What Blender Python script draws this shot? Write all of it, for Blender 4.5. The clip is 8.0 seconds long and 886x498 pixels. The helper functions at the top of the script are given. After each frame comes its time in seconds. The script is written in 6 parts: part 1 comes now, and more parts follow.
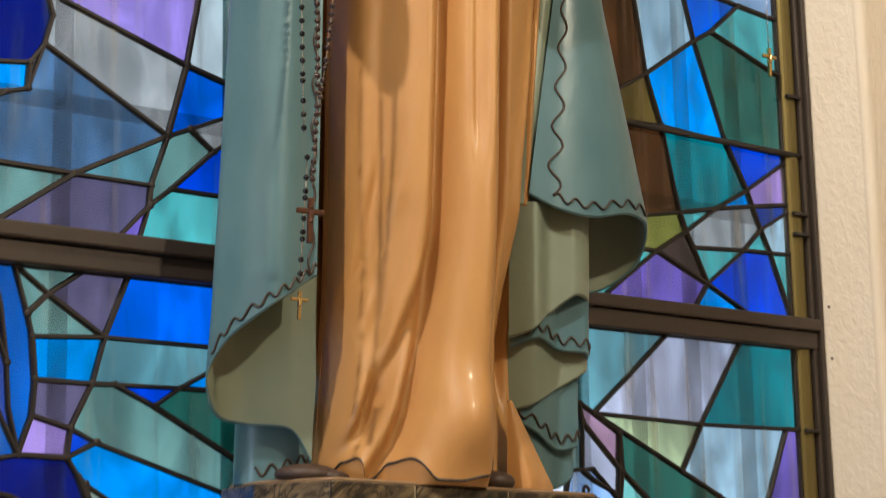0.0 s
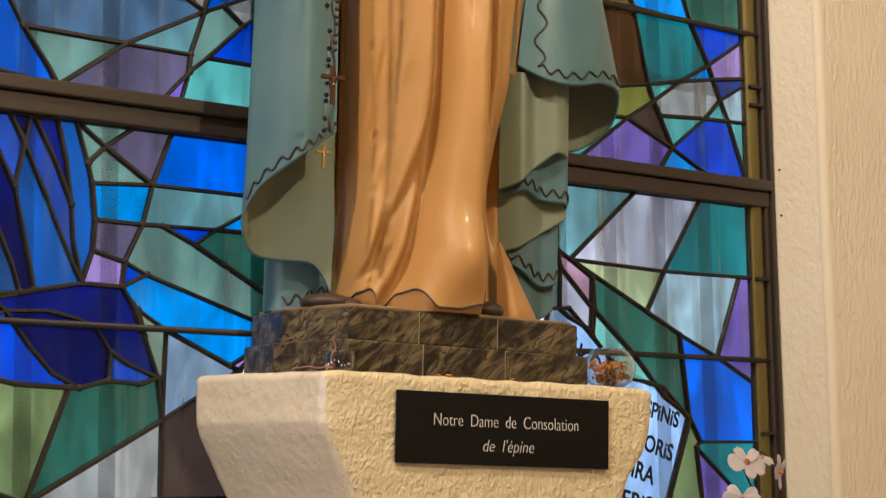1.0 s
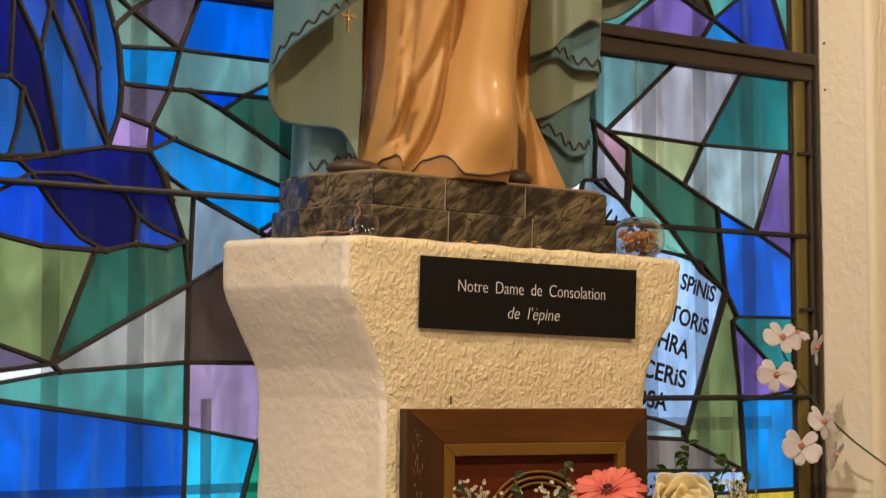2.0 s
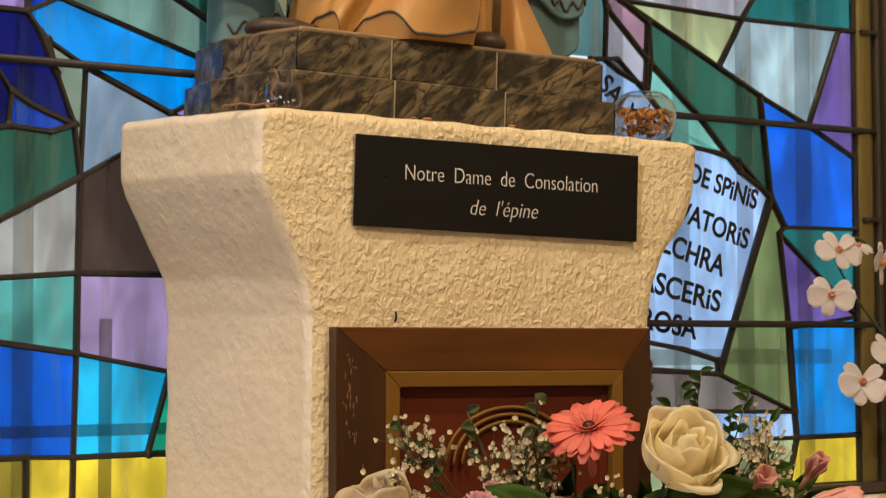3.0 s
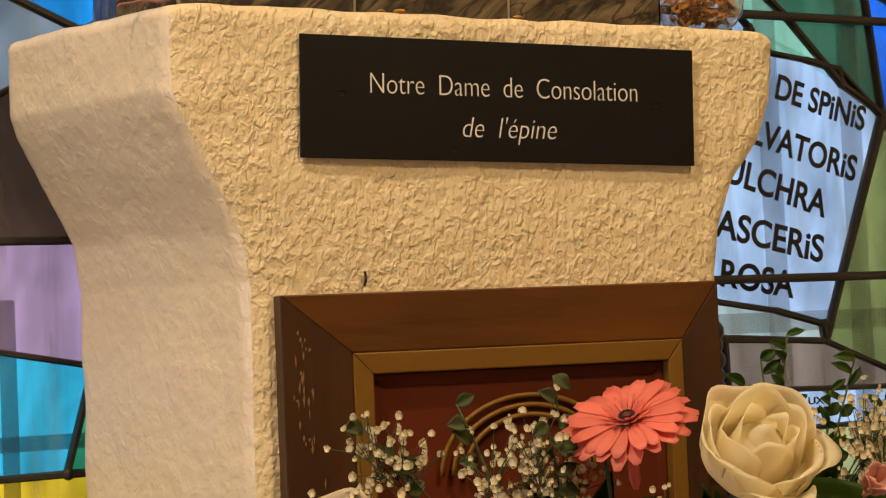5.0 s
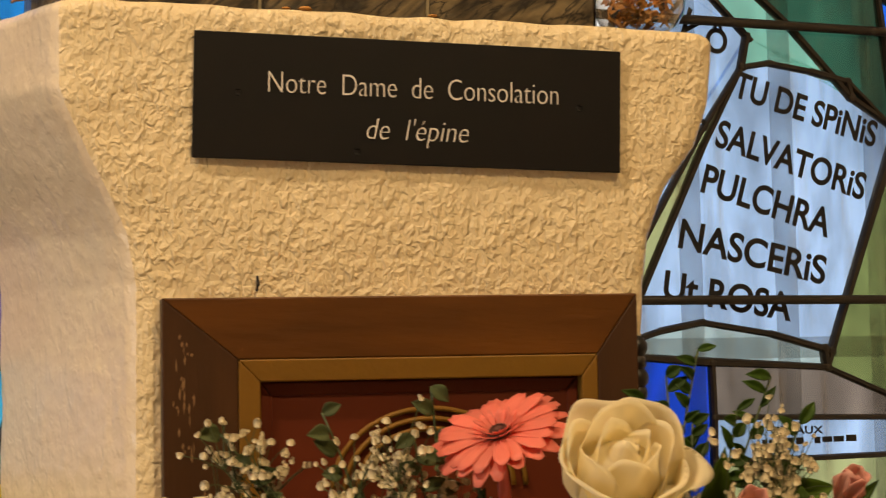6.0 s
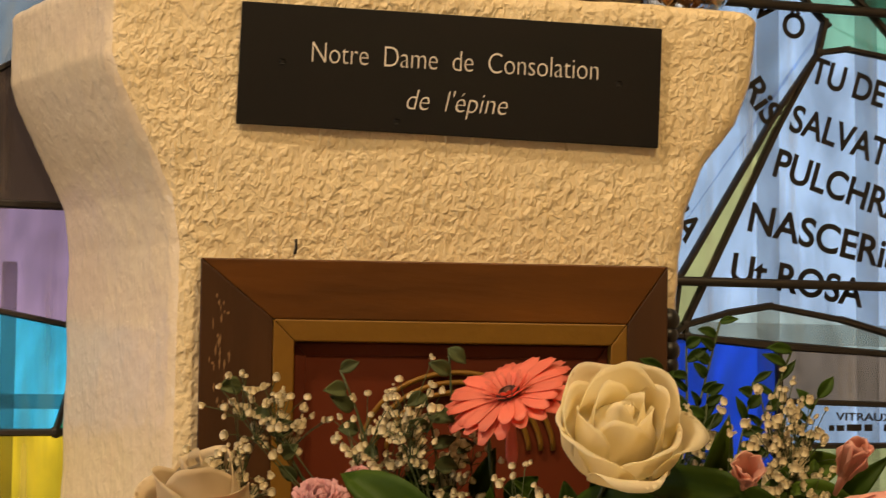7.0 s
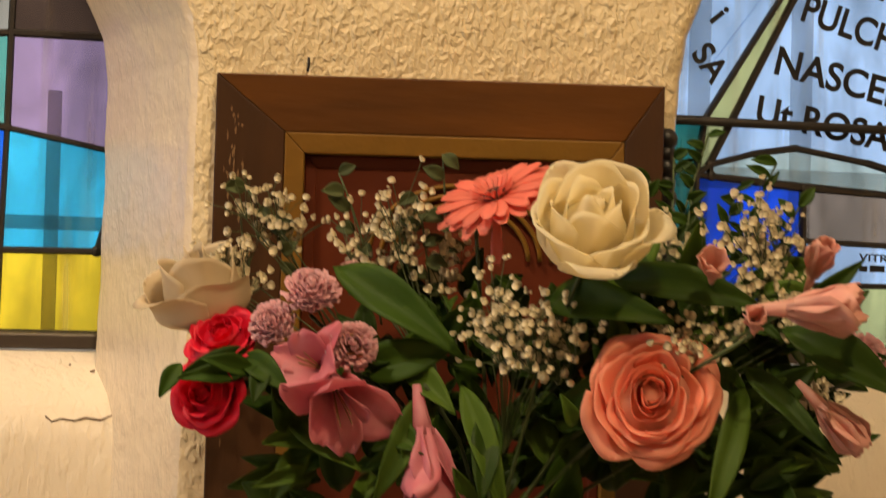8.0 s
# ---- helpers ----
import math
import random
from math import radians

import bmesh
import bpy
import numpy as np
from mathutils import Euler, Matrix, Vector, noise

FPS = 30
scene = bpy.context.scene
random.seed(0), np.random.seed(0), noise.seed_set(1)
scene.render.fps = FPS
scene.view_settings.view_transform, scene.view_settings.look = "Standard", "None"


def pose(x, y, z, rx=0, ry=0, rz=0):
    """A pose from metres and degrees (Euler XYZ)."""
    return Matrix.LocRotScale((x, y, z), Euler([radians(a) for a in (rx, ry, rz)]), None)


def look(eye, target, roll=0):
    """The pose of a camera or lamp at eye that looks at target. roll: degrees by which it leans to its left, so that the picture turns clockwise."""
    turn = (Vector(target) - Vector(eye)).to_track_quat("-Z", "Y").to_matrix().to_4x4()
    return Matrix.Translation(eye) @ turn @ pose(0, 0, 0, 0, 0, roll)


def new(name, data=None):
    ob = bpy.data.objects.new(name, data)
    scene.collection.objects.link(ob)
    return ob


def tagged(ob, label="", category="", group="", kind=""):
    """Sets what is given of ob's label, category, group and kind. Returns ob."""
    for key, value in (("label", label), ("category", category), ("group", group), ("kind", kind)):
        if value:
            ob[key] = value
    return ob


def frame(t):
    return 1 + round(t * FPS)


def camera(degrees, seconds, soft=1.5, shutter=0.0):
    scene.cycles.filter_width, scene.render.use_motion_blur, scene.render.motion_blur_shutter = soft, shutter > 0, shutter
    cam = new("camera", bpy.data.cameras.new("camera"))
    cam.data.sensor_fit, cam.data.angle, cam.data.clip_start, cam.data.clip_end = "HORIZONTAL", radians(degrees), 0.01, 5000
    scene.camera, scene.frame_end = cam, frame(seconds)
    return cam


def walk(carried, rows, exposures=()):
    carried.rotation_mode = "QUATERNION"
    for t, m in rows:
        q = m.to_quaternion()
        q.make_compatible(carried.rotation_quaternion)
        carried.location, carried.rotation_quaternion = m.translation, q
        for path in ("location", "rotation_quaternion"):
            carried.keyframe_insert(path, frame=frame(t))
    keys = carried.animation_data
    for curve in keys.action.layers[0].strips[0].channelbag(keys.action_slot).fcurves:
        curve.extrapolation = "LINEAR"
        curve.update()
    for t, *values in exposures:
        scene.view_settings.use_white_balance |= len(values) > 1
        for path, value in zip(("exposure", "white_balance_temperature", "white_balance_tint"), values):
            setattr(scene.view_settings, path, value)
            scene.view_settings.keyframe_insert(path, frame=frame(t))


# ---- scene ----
cam = camera(27.0, 8.0, 1.2, 0.3)

PATH = [
    (0, (-1.481, -1.762, 1.449), (-0.283, -0.21, 1.846), -1.1),
    (0.5, (-1.666, -1.947, 1.416), (-0.438, -0.398, 1.714), -0.7),
    (1, (-1.741, -2.029, 1.348), (-0.507, -0.478, 1.617), -0.8),
    (1.2, (-1.812, -2.1, 1.331), (-0.573, -0.551, 1.582), -0.6),
    (2.3, (-1.539, -1.99, 1.298), (-0.396, -0.355, 1.436), 0.0),
    (2.5, (-1.421, -1.904, 1.25), (-0.299, -0.255, 1.403), -0.1),
    (3, (-1.211, -1.73, 1.263), (-0.132, -0.05, 1.373), -0.2),
    (3.5, (-1.035, -1.543, 1.269), (0.01, 0.161, 1.345), -0.9),
    (4, (-0.921, -1.447, 1.279), (0.085, 0.28, 1.333), -1.8),
    (5.5, (-0.735, -1.325, 1.229), (0.158, 0.46, 1.363), -2.4),
    (6, (-0.582, -1.389, 1.218), (0.182, 0.453, 1.365), -1.3),
    (6.5, (-0.484, -1.451, 1.194), (0.178, 0.43, 1.349), -0.2),
    (7, (-0.478, -1.463, 1.187), (0.094, 0.447, 1.338), 0.6),
    (7.5, (-0.459, -1.48, 1.152), (0.042, 0.453, 1.269), 1.1),
    (8, (-0.392, -1.552, 1.1), (0.046, 0.398, 1.16), 1.5),
]
walk(cam, [(t, look(eye, target, roll)) for t, eye, target, roll in PATH],
     [(0, 0.0, 5350, 10), (1, -0.05, 5750, 10), (2.5, -0.03, 6100, 10), (3.5, -0.06, 6300, 10.5), (4.2, -0.10, 6650, 11), (5.5, -0.12, 7050, 12), (6.5, -0.12, 7450, 12), (7.5, -0.10, 7450, 12), (8, 0.0, 6950, 12)])

# ---- world, lamps, exposure ----
world = bpy.data.worlds.new("world")
scene.world = world
world.use_nodes = True
wn = world.node_tree
sky = wn.nodes.new("ShaderNodeTexSky")
sky.sky_type, sky.sun_disc = "NISHITA", False
sky.sun_elevation, sky.sun_rotation = radians(35), radians(200)
wn.links.new(sky.outputs[0], wn.nodes["Background"].inputs[0])
wn.nodes["Background"].inputs[1].default_value = 0.08

sun_data = bpy.data.lights.new("sun", "SUN")
sun_data.energy, sun_data.angle, sun_data.color = 0.8, radians(12), (1, 0.96, 0.9)
sun = new("sun", sun_data)
sun.matrix_world = look((0, 6, 6), (0, 0, 0.5))


def lamp(name, eye, target, watts, size, colour):
    data = bpy.data.lights.new(name, "AREA")
    data.shape, data.size, data.energy, data.color = "DISK", size, watts, colour
    ob = new(name, data)
    ob.matrix_world = look(eye, target)
    return ob


lamp("spotlight_lamp", (-0.05, -2.60, 3.80), (-0.05, 0.05, 1.5), 60, 0.10, (1, 0.78, 0.47))
lamp("nave_lamp", (-1.95, -1.00, 4.35), (0.0, 0.05, 1.7), 84, 0.08, (1, 0.81, 0.60))
lamp("side_window_daylight", (-3.58, -0.5, 1.5), (0, -0.3, 1.3), 20, 1.3, (0.74, 0.86, 1))

PEDESTAL_TURN = pose(-0.086, -0.009, -0.006, 0.33, 1.84, -9.9)  # the pedestal stands askew to the window and leans a little

# ---- helpers of this scene ----


def thing(name, label, category, at=(0, 0, 0), group="", kind=""):
    ob = new(name)
    ob.location = at
    return tagged(ob, label, category, group, kind)


def mesh_data(name, verts, faces, mats, smooth=False, index=None):
    me = bpy.data.meshes.new(name)
    me.from_pydata([tuple(v) for v in verts], [], faces)
    for m in mats if isinstance(mats, (list, tuple)) else [mats]:
        me.materials.append(m)
    if index is not None:
        me.polygons.foreach_set("material_index", index)
    me.polygons.foreach_set("use_smooth", [smooth] * len(me.polygons))
    me.validate()
    me.update()
    return me


def solid(name, verts, faces, mats, parent=None, label="", smooth=False, index=None, kind=""):
    """A mesh object in world coordinates, under its thing."""
    ob = new(name, mesh_data(name, verts, faces, mats, smooth, index))
    if parent:
        ob.parent = parent
        if not parent.parent:
            ob.matrix_parent_inverse = Matrix.Translation(-parent.location)
    return tagged(ob, label, kind=kind)


def part(name, bm, material, parent, label="", smooth=False):
    me = bpy.data.meshes.new(name)
    bm.to_mesh(me)
    bm.free()
    me.materials.append(material)
    me.polygons.foreach_set("use_smooth", [smooth] * len(me.polygons))
    ob = new(name, me)
    if parent:
        ob.parent = parent
        if not parent.parent:
            ob.matrix_parent_inverse = Matrix.Translation(-parent.location)
    return tagged(ob, label)


def box_bm(x0, x1, y0, y1, z0, z1, bevel=0.0, segments=2):
    bm = bmesh.new()
    bmesh.ops.create_cube(bm, size=1)
    for v in bm.verts:
        v.co = Vector(((x0 + x1) / 2 + v.co.x * (x1 - x0), (y0 + y1) / 2 + v.co.y * (y1 - y0), (z0 + z1) / 2 + v.co.z * (z1 - z0)))
    if bevel:
        bmesh.ops.bevel(bm, geom=bm.edges[:], offset=bevel, segments=segments, affect="EDGES", profile=0.5)
    return bm


def box(name, x0, x1, y0, y1, z0, z1, material, parent=None, bevel=0.0, label=""):
    return part(name, box_bm(x0, x1, y0, y1, z0, z1, bevel), material, parent, label)


def grid_faces(rows, cols, closed=False, base=0):
    out = []
    for i in range(rows - 1):
        for j in range(cols if closed else cols - 1):
            k = (j + 1) % cols
            out.append((base + i * cols + j, base + i * cols + k, base + (i + 1) * cols + k, base + (i + 1) * cols + j))
    return out


def tube(points, radius, sides=6, caps=True):
    """Vertices and faces of a round tube along points; radius may be a list."""
    pts = [Vector(p) for p in points]
    rad = radius if isinstance(radius, (list, tuple)) else [radius] * len(pts)
    verts, up = [], Vector((0.13, 0.31, 0.94))
    for i, p in enumerate(pts):
        d = (pts[min(i + 1, len(pts) - 1)] - pts[max(i - 1, 0)]).normalized()
        a = d.cross(up)
        if a.length < 1e-4:
            a = d.cross(Vector((1, 0, 0)))
        a.normalize()
        b = d.cross(a)
        for s in range(sides):
            w = 2 * math.pi * s / sides
            verts.append(p + rad[i] * (math.cos(w) * a + math.sin(w) * b))
    faces = grid_faces(len(pts), sides, True)
    if caps:
        faces += [tuple(range(sides - 1, -1, -1)), tuple(range((len(pts) - 1) * sides, len(pts) * sides))]
    return verts, faces


class Pile:
    """Gathers many small pieces into one mesh."""

    def __init__(self):
        self.verts, self.faces, self.index = [], [], []

    def add(self, verts, faces, slot=0):
        n = len(self.verts)
        self.verts += [tuple(v) for v in verts]
        self.faces += [tuple(n + i for i in f) for f in faces]
        self.index += [slot] * len(faces)

    def make(self, name, mats, parent=None, label="", smooth=True, kind=""):
        return solid(name, self.verts, self.faces, mats, parent, label, smooth, self.index, kind)


def ball(centre, radius, rings=5, sides=7, squash=1.0):
    c = Vector(centre)
    verts = [c + Vector((0, 0, radius * squash))]
    for i in range(1, rings):
        a = math.pi * i / rings
        for s in range(sides):
            w = 2 * math.pi * s / sides
            verts.append(c + Vector((radius * math.sin(a) * math.cos(w), radius * math.sin(a) * math.sin(w), radius * squash * math.cos(a))))
    verts.append(c - Vector((0, 0, radius * squash)))
    faces = [(0, 1 + s, 1 + (s + 1) % sides) for s in range(sides)]
    faces += grid_faces(rings - 1, sides, True, 1)
    last, b = len(verts) - 1, 1 + (rings - 2) * sides
    faces += [(b + (s + 1) % sides, b + s, last) for s in range(sides)]
    return verts, faces


def lerp(table, z, ease=False):
    """Linear or eased reading of a short table of (z, value), in falling z."""
    if z >= table[0][0]:
        return table[0][1]
    for (z0, a), (z1, b) in zip(table, table[1:]):
        if z >= z1:
            s = (z0 - z) / (z0 - z1)
            return a + (b - a) * (s * s * (3 - 2 * s) if ease else s)
    return table[-1][1]


# ---- materials ----


def material(name, colour, rough=0.6, metal=0.0, grain=0.0, scale=40.0, bump=0.0, bump_scale=120.0, second=None, spread=0.5,
             coat=0.0, detail=6.0, stretch=(1, 1, 1), random_tint=0.0, glow_through=0.0, subsurface=0.0, island=False, turn=0.0):
    m = bpy.data.materials.new(name)
    m.use_nodes = True
    t = m.node_tree
    bsdf = t.nodes["Principled BSDF"]
    bsdf.inputs["Roughness"].default_value, bsdf.inputs["Metallic"].default_value = rough, metal
    bsdf.inputs["Coat Weight"].default_value = coat
    bsdf.inputs["Coat Roughness"].default_value = 0.15
    if subsurface:
        bsdf.inputs["Subsurface Weight"].default_value = subsurface
        bsdf.inputs["Subsurface Scale"].default_value = 0.01
    co = t.nodes.new("ShaderNodeTexCoord")
    mp = t.nodes.new("ShaderNodeMapping")
    mp.inputs["Scale"].default_value = stretch
    mp.inputs["Rotation"].default_value = (0, radians(turn), 0)
    if turn:
        mp.vector_type, mp.inputs["Scale"].default_value = "TEXTURE", [1 / s for s in stretch]
    t.links.new(co.outputs["Object"], mp.inputs[0])
    noise1 = t.nodes.new("ShaderNodeTexNoise")
    noise1.inputs["Scale"].default_value, noise1.inputs["Detail"].default_value = scale, detail
    t.links.new(mp.outputs[0], noise1.inputs["Vector"])
    broad = t.nodes.new("ShaderNodeTexNoise")
    broad.inputs["Scale"].default_value, broad.inputs["Detail"].default_value = scale * 0.13, 3
    t.links.new(mp.outputs[0], broad.inputs["Vector"])
    mix = t.nodes.new("ShaderNodeMix")
    mix.data_type = "RGBA"
    mix.inputs["A"].default_value = (*colour, 1)
    mix.inputs["B"].default_value = (*(second or [c * 0.7 for c in colour]), 1)
    ramp = t.nodes.new("ShaderNodeValToRGB")
    ramp.color_ramp.elements[0].position, ramp.color_ramp.elements[1].position = 0.5 - spread / 2, 0.5 + spread / 2
    add = t.nodes.new("ShaderNodeMath")
    add.operation = "ADD"
    half = t.nodes.new("ShaderNodeMath")
    half.operation = "MULTIPLY"
    half.inputs[1].default_value = 0.5
    t.links.new(noise1.outputs["Fac"], add.inputs[0])
    t.links.new(broad.outputs["Fac"], add.inputs[1])
    t.links.new(add.outputs[0], half.inputs[0])
    t.links.new(half.outputs[0], ramp.inputs[0])
    fac = t.nodes.new("ShaderNodeMath")
    fac.operation = "MULTIPLY"
    fac.inputs[1].default_value = grain
    t.links.new(ramp.outputs[0], fac.inputs[0])
    t.links.new(fac.outputs[0], mix.inputs["Factor"])
    out = mix.outputs["Result"]
    if random_tint:
        info = t.nodes.new("ShaderNodeNewGeometry" if island else "ShaderNodeObjectInfo")
        hsv = t.nodes.new("ShaderNodeHueSaturation")
        rng = t.nodes.new("ShaderNodeMapRange")
        rng.inputs["To Min"].default_value, rng.inputs["To Max"].default_value = 1 - random_tint, 1 + random_tint
        t.links.new(info.outputs["Random Per Island" if island else "Random"], rng.inputs["Value"])
        t.links.new(rng.outputs[0], hsv.inputs["Value"])
        t.links.new(out, hsv.inputs["Color"])
        out = hsv.outputs[0]
    t.links.new(out, bsdf.inputs["Base Color"])
    if bump:
        n2 = t.nodes.new("ShaderNodeTexNoise")
        n2.inputs["Scale"].default_value, n2.inputs["Detail"].default_value = bump_scale, 4
        t.links.new(mp.outputs[0], n2.inputs["Vector"])
        b = t.nodes.new("ShaderNodeBump")
        b.inputs["Strength"].default_value, b.inputs["Distance"].default_value = 1.0, bump
        t.links.new(n2.outputs["Fac"], b.inputs["Height"])
        t.links.new(b.outputs[0], bsdf.inputs["Normal"])
    if glow_through:
        thin, both = t.nodes.new("ShaderNodeBsdfTranslucent"), t.nodes.new("ShaderNodeMixShader")
        both.inputs[0].default_value = glow_through
        t.links.new(out, thin.inputs[0])
        t.links.new(bsdf.outputs[0], both.inputs[1])
        t.links.new(thin.outputs[0], both.inputs[2])
        t.links.new(both.outputs[0], t.nodes["Material Output"].inputs[0])
    return m


def stucco(name, colour, depth, size, rough=0.55, tall=0.75):
    """Rough-cast plaster under thick paint: soft raised dabs, a little taller than wide, over a faint grain."""
    m = material(name, colour, rough, grain=0.6, scale=20, second=[c * f for c, f in zip(colour, (0.90, 0.83, 0.72))])
    t = m.node_tree
    bsdf = t.nodes["Principled BSDF"]
    co, mp = t.nodes["Texture Coordinate"], t.nodes.new("ShaderNodeMapping")
    mp.inputs["Scale"].default_value = (1, 1, tall)
    t.links.new(co.outputs["Object"], mp.inputs[0])
    layers = []
    for scale, detail, warp, lo, hi in ((size, 2.0, 0.35, 0.40, 0.68), (size * 0.4, 1.0, 0.2, 0.25, 0.80), (size * 2.3, 2.0, 0.0, 0.2, 0.8)):
        n, r = t.nodes.new("ShaderNodeTexNoise"), t.nodes.new("ShaderNodeValToRGB")
        n.inputs["Scale"].default_value, n.inputs["Detail"].default_value, n.inputs["Distortion"].default_value = scale, detail, warp
        r.color_ramp.elements[0].position, r.color_ramp.elements[1].position = lo, hi
        t.links.new(mp.outputs[0], n.inputs["Vector"])
        t.links.new(n.outputs["Fac"], r.inputs[0])
        layers.append(r)
    # the dabs thin out in broad patches
    patch, thin, worn = t.nodes.new("ShaderNodeTexNoise"), t.nodes.new("ShaderNodeMapRange"), t.nodes.new("ShaderNodeMath")
    patch.inputs["Scale"].default_value, patch.inputs["Detail"].default_value = size * 0.16, 2
    thin.inputs["From Min"].default_value, thin.inputs["From Max"].default_value = 0.40, 0.58
    thin.inputs["To Min"].default_value = 0.6
    worn.operation = "MULTIPLY"
    t.links.new(mp.outputs[0], patch.inputs["Vector"])
    t.links.new(patch.outputs["Fac"], thin.inputs["Value"])
    t.links.new(layers[0].outputs[0], worn.inputs[0])
    t.links.new(thin.outputs[0], worn.inputs[1])
    layers[0] = worn
    previous = None
    for r, k in zip(layers, (1.0, 0.45, 0.14)):
        b = t.nodes.new("ShaderNodeBump")
        b.inputs["Distance"].default_value, b.inputs["Strength"].default_value = depth * k, 0.9
        t.links.new(r.outputs[0], b.inputs["Height"])
        if previous:
            t.links.new(previous.outputs[0], b.inputs["Normal"])
        previous = b
    t.links.new(previous.outputs[0], bsdf.inputs["Normal"])
    return m


def stained(name, rgb):
    """Antique coloured glass: tinted see-through, streaky, with a weak shine."""
    m = bpy.data.materials.new(name)
    m.use_nodes = True
    t = m.node_tree
    t.nodes.remove(t.nodes["Principled BSDF"])
    lin = [(c / 255) ** 1.1 for c in rgb]  # each pane has two faces
    co = t.nodes.new("ShaderNodeTexCoord")
    mp = t.nodes.new("ShaderNodeMapping")
    mp.inputs["Scale"].default_value = (1.0, 1.0, 0.42)
    n = t.nodes.new("ShaderNodeTexNoise")
    n.inputs["Scale"].default_value, n.inputs["Detail"].default_value, n.inputs["Distortion"].default_value = 16, 6, 0.8
    t.links.new(co.outputs["Object"], mp.inputs[0])
    t.links.new(mp.outputs[0], n.inputs["Vector"])
    info = t.nodes.new("ShaderNodeObjectInfo")
    rng = t.nodes.new("ShaderNodeMapRange")
    rng.inputs["From Min"].default_value, rng.inputs["From Max"].default_value = 0.25, 0.75
    rng.inputs["To Min"].default_value, rng.inputs["To Max"].default_value = 0.66, 1.20
    t.links.new(n.outputs["Fac"], rng.inputs["Value"])
    hsv = t.nodes.new("ShaderNodeHueSaturation")
    hsv.inputs["Color"].default_value = (*lin, 1)
    t.links.new(rng.outputs[0], hsv.inputs["Value"])
    clear, gloss = t.nodes.new("ShaderNodeBsdfTransparent"), t.nodes.new("ShaderNodeBsdfGlossy")
    gloss.inputs["Roughness"].default_value = 0.12
    milky = t.nodes.new("ShaderNodeBsdfDiffuse")
    t.links.new(hsv.outputs[0], clear.inputs[0])
    milky.inputs[0].default_value = (*[0.6 * c + 0.08 * sum(lin) for c in lin], 1)
    wave = t.nodes.new("ShaderNodeBump")
    wave.inputs["Distance"].default_value, wave.inputs["Strength"].default_value = 0.002, 0.6
    t.links.new(n.outputs["Fac"], wave.inputs["Height"])
    t.links.new(wave.outputs[0], gloss.inputs["Normal"])
    lw, steep, base_gloss = t.nodes.new("ShaderNodeLayerWeight"), t.nodes.new("ShaderNodeMath"), t.nodes.new("ShaderNodeMath")
    lw.inputs[0].default_value = 0.5
    steep.operation, steep.inputs[1].default_value = "POWER", 4.0
    base_gloss.operation, base_gloss.inputs[1].default_value = "ADD", 0.035
    t.links.new(lw.outputs["Facing"], steep.inputs[0])
    t.links.new(steep.outputs[0], base_gloss.inputs[0])
    m1, m2 = t.nodes.new("ShaderNodeMixShader"), t.nodes.new("ShaderNodeMixShader")
    # fine scratches and dirt runs, whose milky streaks also paint in reflections of lights
    runs, fine, wipe = t.nodes.new("ShaderNodeMapping"), t.nodes.new("ShaderNodeTexNoise"), t.nodes.new("ShaderNodeMapRange")
    runs.inputs["Scale"].default_value = (1.0, 1.0, 0.07)
    runs.inputs["Rotation"].default_value = (0, 0.05, 0)
    fine.inputs["Scale"].default_value, fine.inputs["Detail"].default_value = 42, 5
    t.links.new(co.outputs["Object"], runs.inputs[0])
    t.links.new(runs.outputs[0], fine.inputs["Vector"])
    wipe.inputs["From Min"].default_value, wipe.inputs["From Max"].default_value = 0.54, 0.74
    wipe.inputs["To Min"].default_value, wipe.inputs["To Max"].default_value = 0.04, 0.44
    t.links.new(fine.outputs["Fac"], wipe.inputs["Value"])
    t.links.new(wipe.outputs[0], m1.inputs[0])
    t.links.new(clear.outputs[0], m1.inputs[1])
    t.links.new(milky.outputs[0], m1.inputs[2])
    t.links.new(base_gloss.outputs[0], m2.inputs[0])
    t.links.new(m1.outputs[0], m2.inputs[1])
    t.links.new(gloss.outputs[0], m2.inputs[2])
    t.links.new(m2.outputs[0], t.nodes["Material Output"].inputs[0])
    return m


GLASS = {name: stained(name + "_glass", rgb) for name, rgb in dict(
    slate=(82, 112, 142), pearl=(165, 165, 158), violet=(165, 140, 215), white=(215, 228, 222), blue=(14, 102, 232), sage=(112, 148, 135),
    cobalt=(10, 72, 215), aqua=(95, 180, 172), seagrey=(105, 152, 155), mauve=(98, 90, 115), purple=(120, 98, 180), navy=(5, 26, 112),
    azure=(22, 150, 245), brown=(82, 50, 25), amber=(110, 88, 38), ice=(172, 200, 208), teal=(30, 125, 128), forest=(48, 100, 84),
    steel=(135, 158, 180), lilac=(170, 138, 205), indigo=(36, 66, 150), umber=(72, 58, 52), olive=(128, 128, 55), opal=(192, 192, 205),
    straw=(178, 190, 140), rose=(165, 128, 145), sky=(15, 135, 215), fog=(130, 148, 128), moss=(122, 140, 90), midnight=(8, 20, 84),
    periwinkle=(44, 82, 180), ocean=(28, 92, 178), denim=(28, 72, 125), lavender=(172, 148, 190), cyan=(45, 190, 240), jade=(40, 150, 115),
    yellow=(245, 212, 60), gold=(190, 165, 60), mint=(130, 200, 185), scroll=(168, 205, 253), taupe=(128, 120, 115)).items()}

